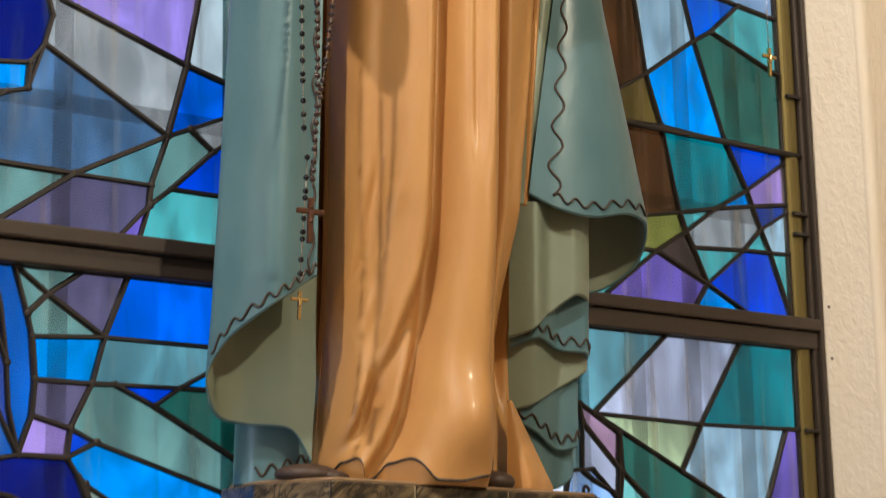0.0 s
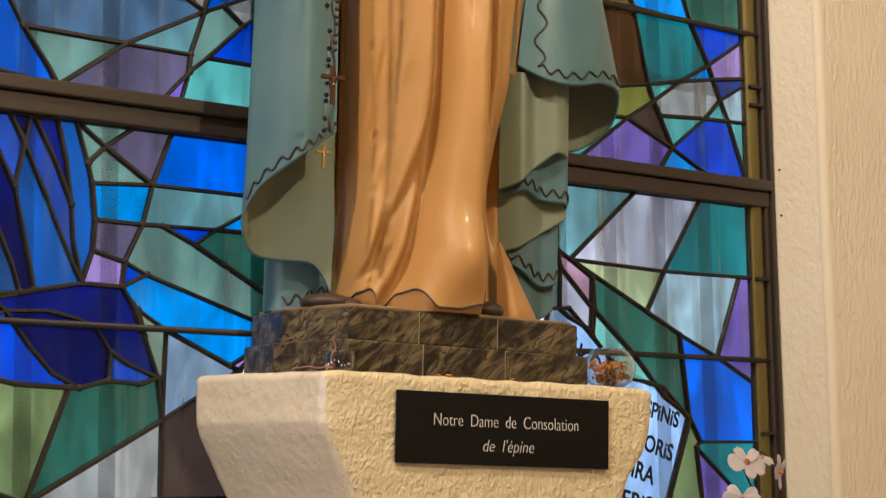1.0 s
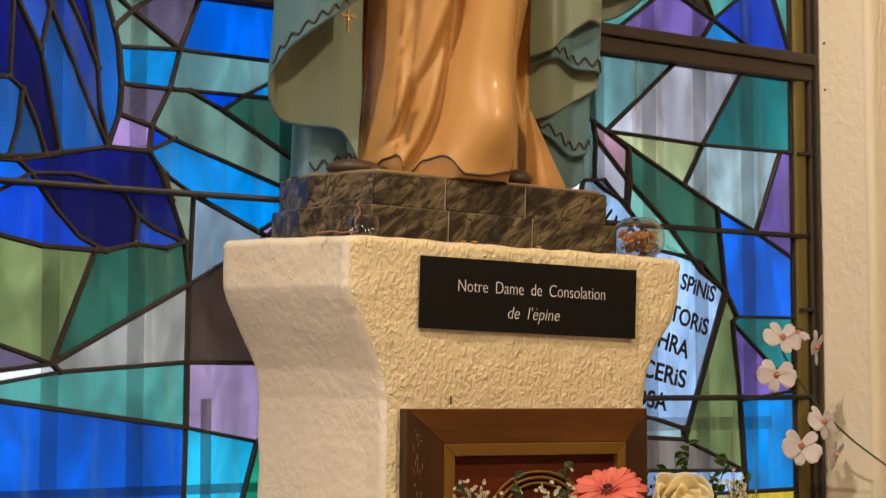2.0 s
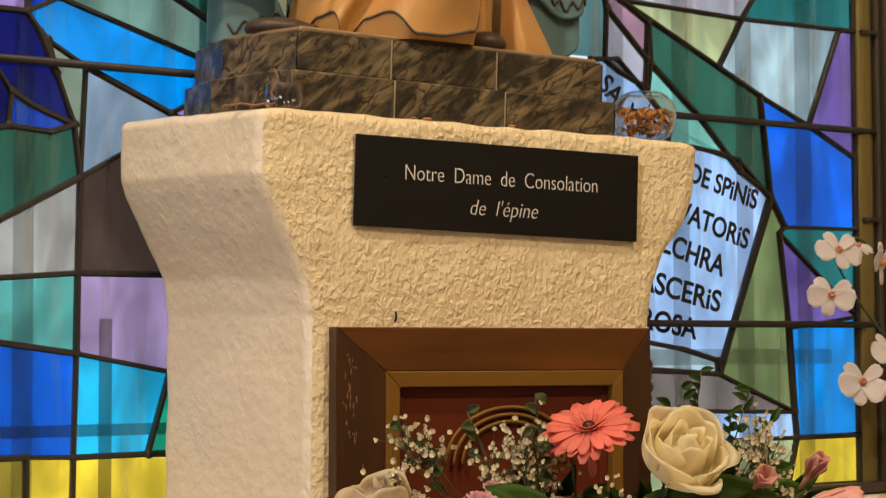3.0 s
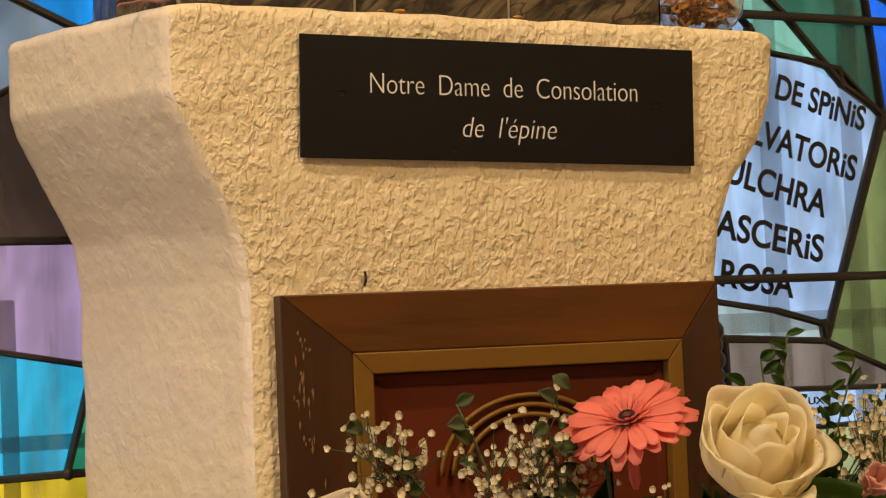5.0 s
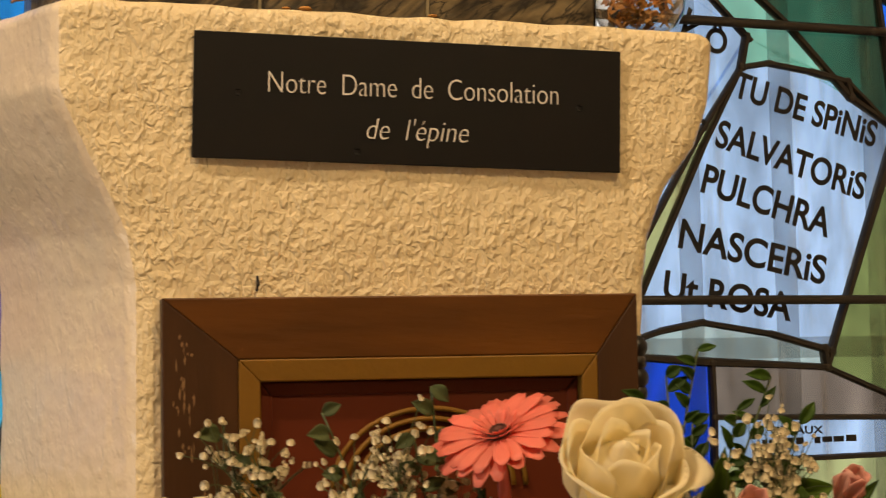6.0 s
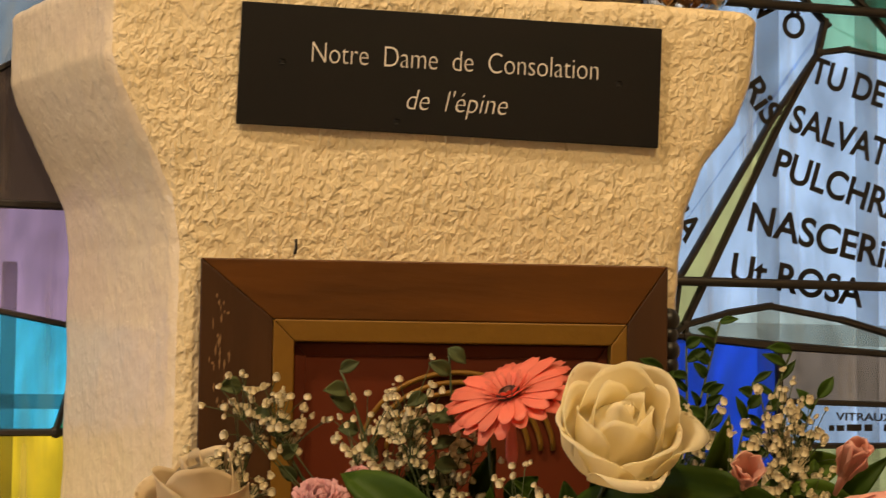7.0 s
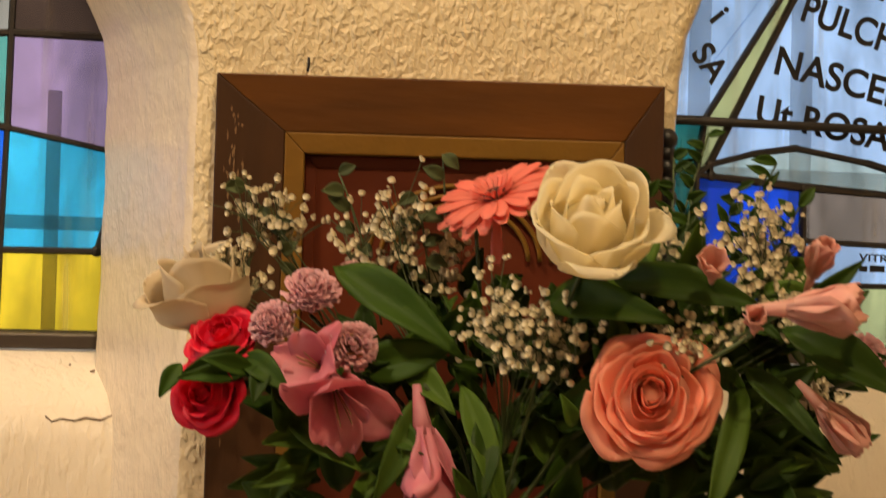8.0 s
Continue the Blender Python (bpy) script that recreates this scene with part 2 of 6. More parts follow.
PLASTER = stucco("cream_plaster", (0.75, 0.615, 0.385), 0.0018, 165)
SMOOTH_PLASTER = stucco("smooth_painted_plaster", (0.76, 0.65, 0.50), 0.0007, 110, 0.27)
WALL = stucco("wall_plaster", (0.84, 0.75, 0.62), 0.0014, 110, 0.7, 0.45)
# smoother reveal; cool light from the glass is tinted into its colour
REVEAL = stucco("cool_lit_reveal_plaster", (0.82, 0.75, 0.64), 0.0011, 90, 0.6, 0.6)
BEAD_EDGE = stucco("smooth_corner_plaster", (0.84, 0.76, 0.64), 0.0002, 60, 0.55)
CEILING = material("ceiling_paint", (0.7, 0.66, 0.6), 0.9, grain=0.3)
FLOOR = material("stone_floor", (0.36, 0.31, 0.26), 0.5, grain=0.7, scale=9, bump=0.001)
LEAD = material("lead_came", (0.035, 0.028, 0.024), 0.55, 0.3, grain=0.5, scale=70, bump=0.0006)
BRONZE = material("brown_metal", (0.075, 0.058, 0.046), 0.42, 0.35, grain=0.6, scale=50, bump=0.0004, stretch=(1, 1, 0.2))
BRASS = material("brass_strip", (0.20, 0.16, 0.045), 0.5, 0.6, grain=0.6, scale=30, second=(0.15, 0.11, 0.04), stretch=(1, 1, 0.15))


def veined(name, ground, pale, vein):
    """Painted marble: slanting olive clouds over a dark ground, with darker threads; each block has its own pattern."""
    m = material(name, ground, 0.34, grain=0.0, bump=0.002, bump_scale=60)
    t = m.node_tree
    co, info = t.nodes["Texture Coordinate"], t.nodes.new("ShaderNodeObjectInfo")
    turn, squash, shift = t.nodes.new("ShaderNodeMapping"), t.nodes.new("ShaderNodeMapping"), t.nodes.new("ShaderNodeVectorMath")
    turn.inputs["Rotation"].default_value = (0, radians(38), radians(20))
    squash.inputs["Scale"].default_value = (0.22, 1.0, 1.45)
    shift.operation = "ADD"
    t.links.new(co.outputs["Object"], turn.inputs[0])
    t.links.new(turn.outputs[0], squash.inputs[0])
    t.links.new(squash.outputs[0], shift.inputs[0])
    t.links.new(info.outputs["Random"], shift.inputs[1])
    clouds, threads, fine = (t.nodes.new("ShaderNodeTexNoise") for _ in range(3))
    for n, size, detail, warp in ((clouds, 30, 5, 1.4), (threads, 22, 3, 2.2), (fine, 130, 4, 0.6)):
        n.inputs["Scale"].default_value, n.inputs["Detail"].default_value, n.inputs["Distortion"].default_value = size, detail, warp
        t.links.new(shift.outputs[0], n.inputs["Vector"])
    r1, r2, r3 = (t.nodes.new("ShaderNodeValToRGB") for _ in range(3))
    r1.color_ramp.elements[0].position, r1.color_ramp.elements[1].position = 0.40, 0.66
    r2.color_ramp.elements[0].position, r2.color_ramp.elements[1].position = 0.455, 0.545
    r2.color_ramp.elements[0].color = r2.color_ramp.elements[1].color = (0, 0, 0, 1)
    r2.color_ramp.elements.new(0.5).color = (1, 1, 1, 1)
    r3.color_ramp.elements[0].position, r3.color_ramp.elements[1].position = 0.30, 0.75
    t.links.new(clouds.outputs["Fac"], r1.inputs[0])
    t.links.new(threads.outputs["Fac"], r2.inputs[0])
    t.links.new(fine.outputs["Fac"], r3.inputs[0])
    m1, m2, m3 = (t.nodes.new("ShaderNodeMix") for _ in range(3))
    for n in (m1, m2, m3):
        n.data_type = "RGBA"
    m1.inputs["A"].default_value, m1.inputs["B"].default_value = (*ground, 1), (*pale, 1)
    m2.inputs["B"].default_value = (*vein, 1)
    m3.blend_type, m3.inputs["Factor"].default_value = "MULTIPLY", 0.35
    t.links.new(r1.outputs[0], m1.inputs["Factor"])
    t.links.new(m1.outputs["Result"], m2.inputs["A"])
    t.links.new(r2.outputs[0], m2.inputs["Factor"])
    t.links.new(m2.outputs["Result"], m3.inputs["A"])
    t.links.new(r3.outputs[0], m3.inputs["B"])
    t.links.new(m3.outputs["Result"], t.nodes["Principled BSDF"].inputs["Base Color"])
    return m


STONE = veined("painted_stone", (0.040, 0.029, 0.017), (0.250, 0.182, 0.092), (0.016, 0.011, 0.007))
MORTAR = material("pale_joint", (0.5, 0.42, 0.28), 0.8, grain=0.5)
ROBE = material("ochre_robe_paint", (0.55, 0.292, 0.080), 0.45, grain=0.8, scale=22, second=(0.40, 0.185, 0.055), spread=0.5, bump=0.0019, bump_scale=30, coat=0.10, stretch=(1, 1, 0.4))
MANTLE = material("blue_green_mantle_paint", (0.118, 0.212, 0.232), 0.36, grain=0.9, scale=20, second=(0.058, 0.132, 0.158), spread=0.42, bump=0.0014, bump_scale=34, coat=0.22, stretch=(1, 1, 0.5))
LINING = material("grey_green_lining_paint", (0.23, 0.265, 0.190), 0.4, grain=0.5, scale=14, second=(0.15, 0.180, 0.130), bump=0.0010, bump_scale=34)
SKIN = material("pale_painted_plaster", (0.58, 0.40, 0.28), 0.5, grain=0.4, scale=30, bump=0.0006)
DARK_LINE = material("dark_brown_line", (0.045, 0.03, 0.02), 0.5)
SHOE = material("dark_brown_paint", (0.075, 0.045, 0.03), 0.5, grain=0.7, scale=60, second=(0.035, 0.02, 0.014), bump=0.001)
PLINTH_TOP = material("tan_painted_rim", (0.34, 0.22, 0.11), 0.6, grain=0.7, scale=50, second=(0.14, 0.085, 0.045), bump=0.001)
BLACK = material("black_plaque", (0.004, 0.003, 0.0025), 0.5, grain=0.3, scale=90)
BLACK.node_tree.nodes["Principled BSDF"].inputs["Specular IOR Level"].default_value = 0.25
LETTER = material("cream_letter", (0.72, 0.66, 0.58), 0.5)
INK = material("black_glass_paint", (0.006, 0.006, 0.008), 0.5)
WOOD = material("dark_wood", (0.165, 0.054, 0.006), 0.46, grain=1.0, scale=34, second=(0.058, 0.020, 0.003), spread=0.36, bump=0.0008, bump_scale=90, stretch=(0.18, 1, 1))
# same wood for the uprights, with the shade on their faces darkened into the colour
WOOD_SHADED = material("dark_wood_upright_shaded", (0.075, 0.027, 0.006), 0.46, grain=1.0, scale=34, second=(0.030, 0.011, 0.003), spread=0.36, bump=0.0008, bump_scale=90, stretch=(1, 1, 0.18))
GILT = material("gilt_wood", (0.21, 0.10, 0.010), 0.5, 0.15, grain=0.7, scale=45, second=(0.17, 0.075, 0.010), bump=0.0005)
for dull in (WOOD, WOOD_SHADED, GILT):
    dull.node_tree.nodes["Principled BSDF"].inputs["Specular IOR Level"].default_value = 0.32
RED = material("red_panel_paint", (0.12, 0.020, 0.004), 0.5, grain=0.6, scale=20, second=(0.085, 0.013, 0.004))
RED.node_tree.nodes["Principled BSDF"].inputs["Specular IOR Level"].default_value = 0.25
IRON = material("black_carving", (0.012, 0.009, 0.008), 0.4)
BEAD = material("black_bead", (0.008, 0.008, 0.01), 0.15)
BROWN_BEAD = material("brown_wood_bead", (0.030, 0.012, 0.007), 0.3)
SILVER = material("silver_metal", (0.55, 0.52, 0.46), 0.25, 1.0)
GOLD = material("gold_metal", (0.72, 0.5, 0.18), 0.25, 1.0)
COPPER = material("copper_wood", (0.10, 0.042, 0.02), 0.3, 0.4)

HAZY = bpy.data.materials.new("hazy_plastic_strip")
HAZY.use_nodes = True
ht = HAZY.node_tree
clear_node, mix_node = ht.nodes.new("ShaderNodeBsdfTransparent"), ht.nodes.new("ShaderNodeMixShader")
ht.nodes["Principled BSDF"].inputs["Base Color"].default_value = (0.3, 0.32, 0.34, 1)
mix_node.inputs[0].default_value = 0.27
ht.links.new(clear_node.outputs[0], mix_node.inputs[1])
ht.links.new(ht.nodes["Principled BSDF"].outputs[0], mix_node.inputs[2])
ht.links.new(mix_node.outputs[0], ht.nodes["Material Output"].inputs[0])

HAZY_BAR = HAZY.copy()
HAZY_BAR.name = "grey_bar_behind_glass"
HAZY_BAR.node_tree.nodes["Mix Shader"].inputs[0].default_value = 0.45
HAZY_BAR.node_tree.nodes["Principled BSDF"].inputs["Base Color"].default_value = (0.12, 0.12, 0.13, 1)


def clear_glass(name, tint=(1, 1, 1), rough=0.02):
    m = bpy.data.materials.new(name)
    m.use_nodes = True
    b = m.node_tree.nodes["Principled BSDF"]
    b.inputs["Base Color"].default_value = (*tint, 1)
    b.inputs["Transmission Weight"].default_value, b.inputs["Roughness"].default_value, b.inputs["IOR"].default_value = 1, rough, 1.45
    t = m.node_tree
    clear, mix, edge = t.nodes.new("ShaderNodeBsdfTransparent"), t.nodes.new("ShaderNodeMixShader"), t.nodes.new("ShaderNodeBsdfGlossy")
    edge.inputs["Roughness"].default_value = 0.05
    lw = t.nodes.new("ShaderNodeLayerWeight")
    lw.inputs[0].default_value = 0.5
    fres = t.nodes.new("ShaderNodeMath")
    fres.operation, fres.inputs[1].default_value = "POWER", 1.5
    t.links.new(lw.outputs["Facing"], fres.inputs[0])
    clear.inputs[0].default_value = (0.93, 0.93, 0.92, 1)
    t.links.new(fres.outputs[0], mix.inputs[0])
    t.links.new(clear.outputs[0], mix.inputs[1])
    t.links.new(edge.outputs[0], mix.inputs[2])
    t.links.new(mix.outputs[0], t.nodes["Material Output"].inputs[0])
    return m


CLEAR = clear_glass("clear_glass")
WHITE_PETAL = material("white_petal", (0.98, 0.92, 0.73), 0.5, grain=0.4, scale=30, second=(0.97, 0.89, 0.66), glow_through=0.68, bump=0.0003, bump_scale=200)
OLD_PETAL = material("cream_petal", (0.76, 0.64, 0.45), 0.6, grain=0.6, scale=30, second=(0.66, 0.53, 0.34), glow_through=0.38, bump=0.0004, bump_scale=200)
CORAL = material("coral_petal", (0.98, 0.43, 0.29), 0.5, grain=0.5, scale=40, second=(0.98, 0.52, 0.38), glow_through=0.56, bump=0.0003, bump_scale=200)
SALMON = material("salmon_petal", (0.86, 0.21, 0.155), 0.5, grain=0.5, scale=60, second=(0.90, 0.34, 0.25), glow_through=0.40, random_tint=0.1)
CRIMSON = material("crimson_petal", (0.86, 0.012, 0.060), 0.5, grain=0.5, scale=60, second=(0.66, 0.008, 0.024), random_tint=0.12, glow_through=0.4)
PINK = material("dusty_pink_petal", (0.72, 0.36, 0.40), 0.55, grain=0.5, scale=60, second=(0.80, 0.52, 0.52), random_tint=0.12, glow_through=0.3)
LILY_PINK = material("pink_lily_petal", (0.64, 0.13, 0.20), 0.5, grain=0.9, scale=70, second=(0.82, 0.40, 0.44), glow_through=0.45, random_tint=0.12)
PALE_LILY = material("pale_pink_lily_petal", (0.80, 0.38, 0.34), 0.5, grain=0.8, scale=50, second=(0.84, 0.58, 0.44), glow_through=0.4, random_tint=0.1)
LEAF = material("dark_green_leaf", (0.016, 0.040, 0.003), 0.55, grain=0.8, scale=45, second=(0.034, 0.066, 0.006), random_tint=0.3, bump=0.0004, bump_scale=150)
LIGHT_LEAF = material("fresh_green_leaf", (0.048, 0.095, 0.008), 0.6, grain=0.6, scale=30, second=(0.07, 0.11, 0.016), random_tint=0.25)
EUCALYPTUS = material("grey_green_leaf", (0.072, 0.082, 0.030), 0.6, grain=0.6, scale=30, second=(0.035, 0.055, 0.025), random_tint=0.25)
for green in (LEAF, LIGHT_LEAF, EUCALYPTUS):
    green.node_tree.nodes["Principled BSDF"].inputs["Specular IOR Level"].default_value = 0.14
STEM = material("green_stem", (0.05, 0.075, 0.02), 0.5, grain=0.4)
BUD = material("cream_bud", (0.72, 0.62, 0.42), 0.6, grain=0.5, scale=120, second=(0.52, 0.44, 0.22), random_tint=0.2, island=True)
HEART = material("dark_flower_heart", (0.36, 0.17, 0.08), 0.7, grain=0.6, scale=150, bump=0.001, bump_scale=400)
CORAL_HEART = material("coral_flower_heart", (0.20, 0.05, 0.03), 0.7, grain=0.8, scale=150, second=(0.03, 0.015, 0.01), bump=0.001, bump_scale=400)
ORCHID = material("white_orchid_cloth", (0.80, 0.76, 0.74), 0.6, grain=0.7, scale=30, second=(0.72, 0.60, 0.66), random_tint=0.12, glow_through=0.35)
ORCHID_LIP = material("pink_orchid_lip", (0.72, 0.22, 0.16), 0.6, grain=0.5, scale=60, second=(0.72, 0.55, 0.18))
POT = material("white_glazed_pot", (0.66, 0.60, 0.52), 0.3, grain=0.4, scale=20)
DRIED = material("dried_petals", (0.42, 0.15, 0.035), 0.6, grain=0.7, scale=80, second=(0.55, 0.33, 0.07), random_tint=0.5, island=True)
THREAD = material("pink_thread", (0.26, 0.12, 0.08), 0.8)
CRACK = material("dark_crack", (0.16, 0.095, 0.055), 0.8, grain=0.5, scale=200)
NAIL = material("rusty_nail", (0.12, 0.07, 0.04), 0.7, grain=0.5, scale=300)
DARK_VASE = material("dark_green_vase", (0.012, 0.02, 0.012), 0.15)

# ---- room ----
Y_GLASS = 0.29
X_REVEAL, X_CORNER, Y_WALL, Z_SILL = 0.889, 0.926, 0.18, 1.045
X_LEFT = -0.80


def wall(name, x0, x1, y0, y1, z0, z1, mat, label):
    return tagged(box(name, x0, x1, y0, y1, z0, z1, mat), label, "wall", kind="structure")


# the reveal is splayed and its corner rounded
plan = [(3.5, 0.325), (3.5, Y_WALL)] + [(X_CORNER + 0.014 - 0.016 * math.sin(math.pi / 2 * k / 6), Y_WALL + 0.014 - 0.014 * math.cos(math.pi / 2 * k / 6)) for k in range(7)] + [(X_REVEAL, 0.266), (X_REVEAL, 0.325)]
steps = [4.6 * k / 40 for k in range(41)]
wv = [(x + (0.002 * noise.noise(Vector((x * 3, y * 3, z * 5))) if x < 3 else 0), y, z) for z in steps for x, y in plan]
wf = [tuple(reversed(q)) for q in grid_faces(41, len(plan), True)] + [tuple(range(len(plan))), tuple(range(41 * len(plan) - 1, 40 * len(plan) - 1, -1))]
east = [0] * len(wf)
for k in range(40 * len(plan)):
    j = k % len(plan)
    east[k] = 1 if 2 <= j <= 7 else 2 if j > 7 else 0
wall_east = tagged(solid("wall_east", wv, wf, [WALL, BEAD_EDGE, REVEAL], index=east), "cream rough-cast plaster wall beside the stained glass window", "wall", kind="structure")
for z in (1.955, 1.868):
    v, f = ball((X_REVEAL + 0.003, 0.258, z), 0.0026, 5, 8)
    solid("nail", v, f, NAIL, wall_east, "rusty nail head in the plaster", True)
wall("wall_west", -3.5, X_LEFT, Y_WALL, 0.5, 0, 4.6, WALL, "cream rough-cast plaster wall beside the stained glass window")
wall("wall_above", X_LEFT, X_REVEAL, Y_WALL, 0.5, 2.651, 4.6, WALL, "cream plaster wall above the window")
wall("wall_below", X_LEFT, X_REVEAL, Y_WALL, 0.5, 0, 0.702, WALL, "cream plaster wall below the window with cracks")
PROFILE = ((Y_WALL - 0.002, 0.70), (Y_WALL - 0.002, 0.965), (Y_WALL + 0.004, 0.988), (Y_WALL + 0.022, 1.008), (Y_WALL + 0.05, 1.024), (0.268, Z_SILL), (0.34, Z_SILL), (0.34, 0.70))
sv = [(X_LEFT + (X_REVEAL - X_LEFT) * k / 60, y + 0.0015 * noise.noise(Vector((k * 0.4, y * 40, z * 30))), z) for k in range(61) for y, z in PROFILE]
sf = [tuple(reversed(q)) for q in grid_faces(61, 8, True)] + [tuple(range(8)), tuple(range(60 * 8 + 7, 60 * 8 - 1, -1))]
sill = solid("window_sill", sv, sf, WALL, smooth=True)
tagged(sill, "sloping cream plaster sill below the window", "sill", kind="structure")
for y0, y1, z0, z1 in ((-6.2, -1.25, 0, 4.6), (0.25, 0.5, 0, 4.6), (-1.25, 0.25, 0, 0.75), (-1.25, 0.25, 2.25, 4.6)):
    wall("wall_side_west", -3.7, -3.5, y0, y1, z0, z1, WALL, "plain cream side wall round a window opening")
wall("wall_side_east", 3.5, 3.7, -6.2, 0.5, 0, 4.6, WALL, "plain cream side wall")
wall("wall_back", -3.7, 3.7, -6.4, -6.2, 0, 4.6, WALL, "plain cream back wall")
tagged(box("floor", -3.7, 3.7, -6.4, 0.5, -0.2, 0, FLOOR), "worn stone floor", "floor", kind="structure")
tagged(box("ceiling", -3.7, 3.7, -6.4, 0.5, 4.6, 4.8, CEILING), "plain painted ceiling", "ceiling", kind="structure")
tagged(solid("ground", [(-300, 0.6, -0.3), (300, 0.6, -0.3), (300, 400, -0.3), (-300, 400, -0.3)], [(0, 1, 2, 3)],
             material("outdoor_ground", (0.2, 0.2, 0.16), 0.9, grain=0.8, scale=2)), "pale ground outside", "ground", kind="structure")

# bright overcast distance outside the glass
veil = bpy.data.materials.new("overcast_distance")
veil.use_nodes = True
vt = veil.node_tree
vt.nodes.remove(vt.nodes["Principled BSDF"])
emit = vt.nodes.new("ShaderNodeEmission")
vco, vno, vra = vt.nodes.new("ShaderNodeTexCoord"), vt.nodes.new("ShaderNodeTexNoise"), vt.nodes.new("ShaderNodeValToRGB")
vno.inputs["Scale"].default_value, vno.inputs["Detail"].default_value = 1.6, 2
vra.color_ramp.elements[0].position, vra.color_ramp.elements[0].color = 0.32, (0.60, 0.64, 0.66, 1)
vra.color_ramp.elements[1].position, vra.color_ramp.elements[1].color = 0.62, (1, 1, 1, 1)
vt.links.new(vco.outputs["Object"], vno.inputs["Vector"])
vt.links.new(vno.outputs["Fac"], vra.inputs[0])
vt.links.new(vra.outputs[0], emit.inputs[0])
emit.inputs[1].default_value = 1.2
vt.links.new(emit.outputs[0], vt.nodes["Material Output"].inputs[0])
tagged(solid("backdrop", [(-8, 6, -1), (14, 6, -1), (14, 6, 9), (-8, 6, 9)], [(0, 1, 2, 3)], veil), "bright hazy daylight beyond the window", "backdrop", kind="structure")

# ---- stained glass window ----
window = thing("window_1", "leaded stained glass window in blue, teal and violet, dark metal frame", "window", (0, Y_GLASS, Z_SILL), kind="structure")
edges = {}


def pane(colour, *points):
    pts = list(points)
    area = sum(a[0] * b[1] - b[0] * a[1] for a, b in zip(pts, pts[1:] + pts[:1]))
    if area < 0:
        pts.reverse()
    n = len(pts)
    verts = [(x, Y_GLASS - 0.002, z) for x, z in pts] + [(x, Y_GLASS + 0.002, z) for x, z in pts]
    faces = [tuple(range(n)), tuple(range(2 * n - 1, n - 1, -1))]
    faces += [(i, i + n, (i + 1) % n + n, (i + 1) % n) for i in range(n)]
    ob = solid("pane", verts, faces, GLASS[colour], window, colour + " glass pane")
    for a, b in zip(pts, pts[1:] + pts[:1]):
        edges[tuple(sorted((a, b)))] = True
    return ob


pane("slate", (-0.521, 2.169), (-0.345, 2.075), (-0.477, 2.007), (-0.638, 2.010), (-0.659, 2.047), (-0.569, 2.099), (-0.542, 2.107))
pane("pearl", (-0.521, 2.241), (-0.496, 2.231), (-0.318, 2.175), (-0.345, 2.075), (-0.521, 2.169), (-0.511, 2.207))
pane("violet", (-0.496, 2.231), (-0.559, 2.628), (-0.235, 2.628), (-0.318, 2.175))
pane("navy", (-0.775, 2.628), (-0.559, 2.628), (-0.496, 2.231), (-0.521, 2.241), (-0.775, 2.212))
pane("white", (-0.235, 2.628), (-0.318, 2.175), (-0.206, 2.148), (-0.196, 2.628))
pane("blue", (-0.318, 2.175), (-0.206, 2.148), (-0.205, 2.137), (-0.312, 2.089), (-0.345, 2.075))
pane("pearl", (-0.312, 2.089), (-0.205, 2.137), (-0.206, 2.115), (-0.277, 2.063))
pane("sage", (-0.345, 2.075), (-0.312, 2.089), (-0.277, 2.063), (-0.339, 2.005), (-0.371, 1.979), (-0.369, 2.006))
pane("cobalt", (-0.277, 2.063), (-0.206, 2.115), (-0.204, 2.004), (-0.339, 2.005))
pane("aqua", (-0.339, 2.005), (-0.204, 2.004), (-0.204, 1.932), (-0.385, 1.932), (-0.371, 1.979))
pane("seagrey", (-0.477, 2.007), (-0.345, 2.075), (-0.369, 2.006))
pane("mauve", (-0.583, 1.932), (-0.477, 2.007), (-0.369, 2.006), (-0.371, 1.979), (-0.415, 1.932))
pane("purple", (-0.371, 1.979), (-0.385, 1.932), (-0.415, 1.932))
pane("sage", (-0.638, 2.010), (-0.477, 2.007), (-0.583, 1.932), (-0.600, 1.959))
pane("blue", (-0.659, 2.047), (-0.638, 2.010), (-0.600, 1.959), (-0.583, 1.932), (-0.775, 1.954), (-0.775, 2.111))
pane("navy", (-0.521, 2.241), (-0.511, 2.207), (-0.521, 2.169), (-0.540, 2.141), (-0.775, 2.111), (-0.775, 2.212))
pane("azure", (-0.540, 2.141), (-0.542, 2.107), (-0.569, 2.099), (-0.775, 2.084), (-0.775, 2.111))
pane("aqua", (-0.569, 2.099), (-0.659, 2.047), (-0.775, 2.111), (-0.775, 2.084))
pane("brown", (0.351, 2.628), (0.468, 2.628), (0.519, 2.305), (0.378, 2.225), (0.365, 2.399))
pane("amber", (0.378, 2.225), (0.519, 2.305), (0.548, 2.224), (0.391, 2.218))
pane("brown", (0.391, 2.218), (0.548, 2.224), (0.581, 2.085), (0.407, 2.055))
pane("ice", (0.468, 2.628), (0.566, 2.628), (0.632, 2.381), (0.519, 2.305))
pane("azure", (0.519, 2.305), (0.632, 2.381), (0.695, 2.218), (0.548, 2.224))
pane("teal", (0.548, 2.224), (0.695, 2.218), (0.740, 2.141), (0.666, 2.102), (0.581, 2.085))
pane("forest", (0.632, 2.381), (0.673, 2.404), (0.833, 2.354), (0.833, 2.216), (0.695, 2.218))
pane("aqua", (0.673, 2.404), (0.743, 2.463), (0.833, 2.455), (0.833, 2.354))
pane("steel", (0.743, 2.463), (0.649, 2.472), (0.833, 2.628), (0.833, 2.455))
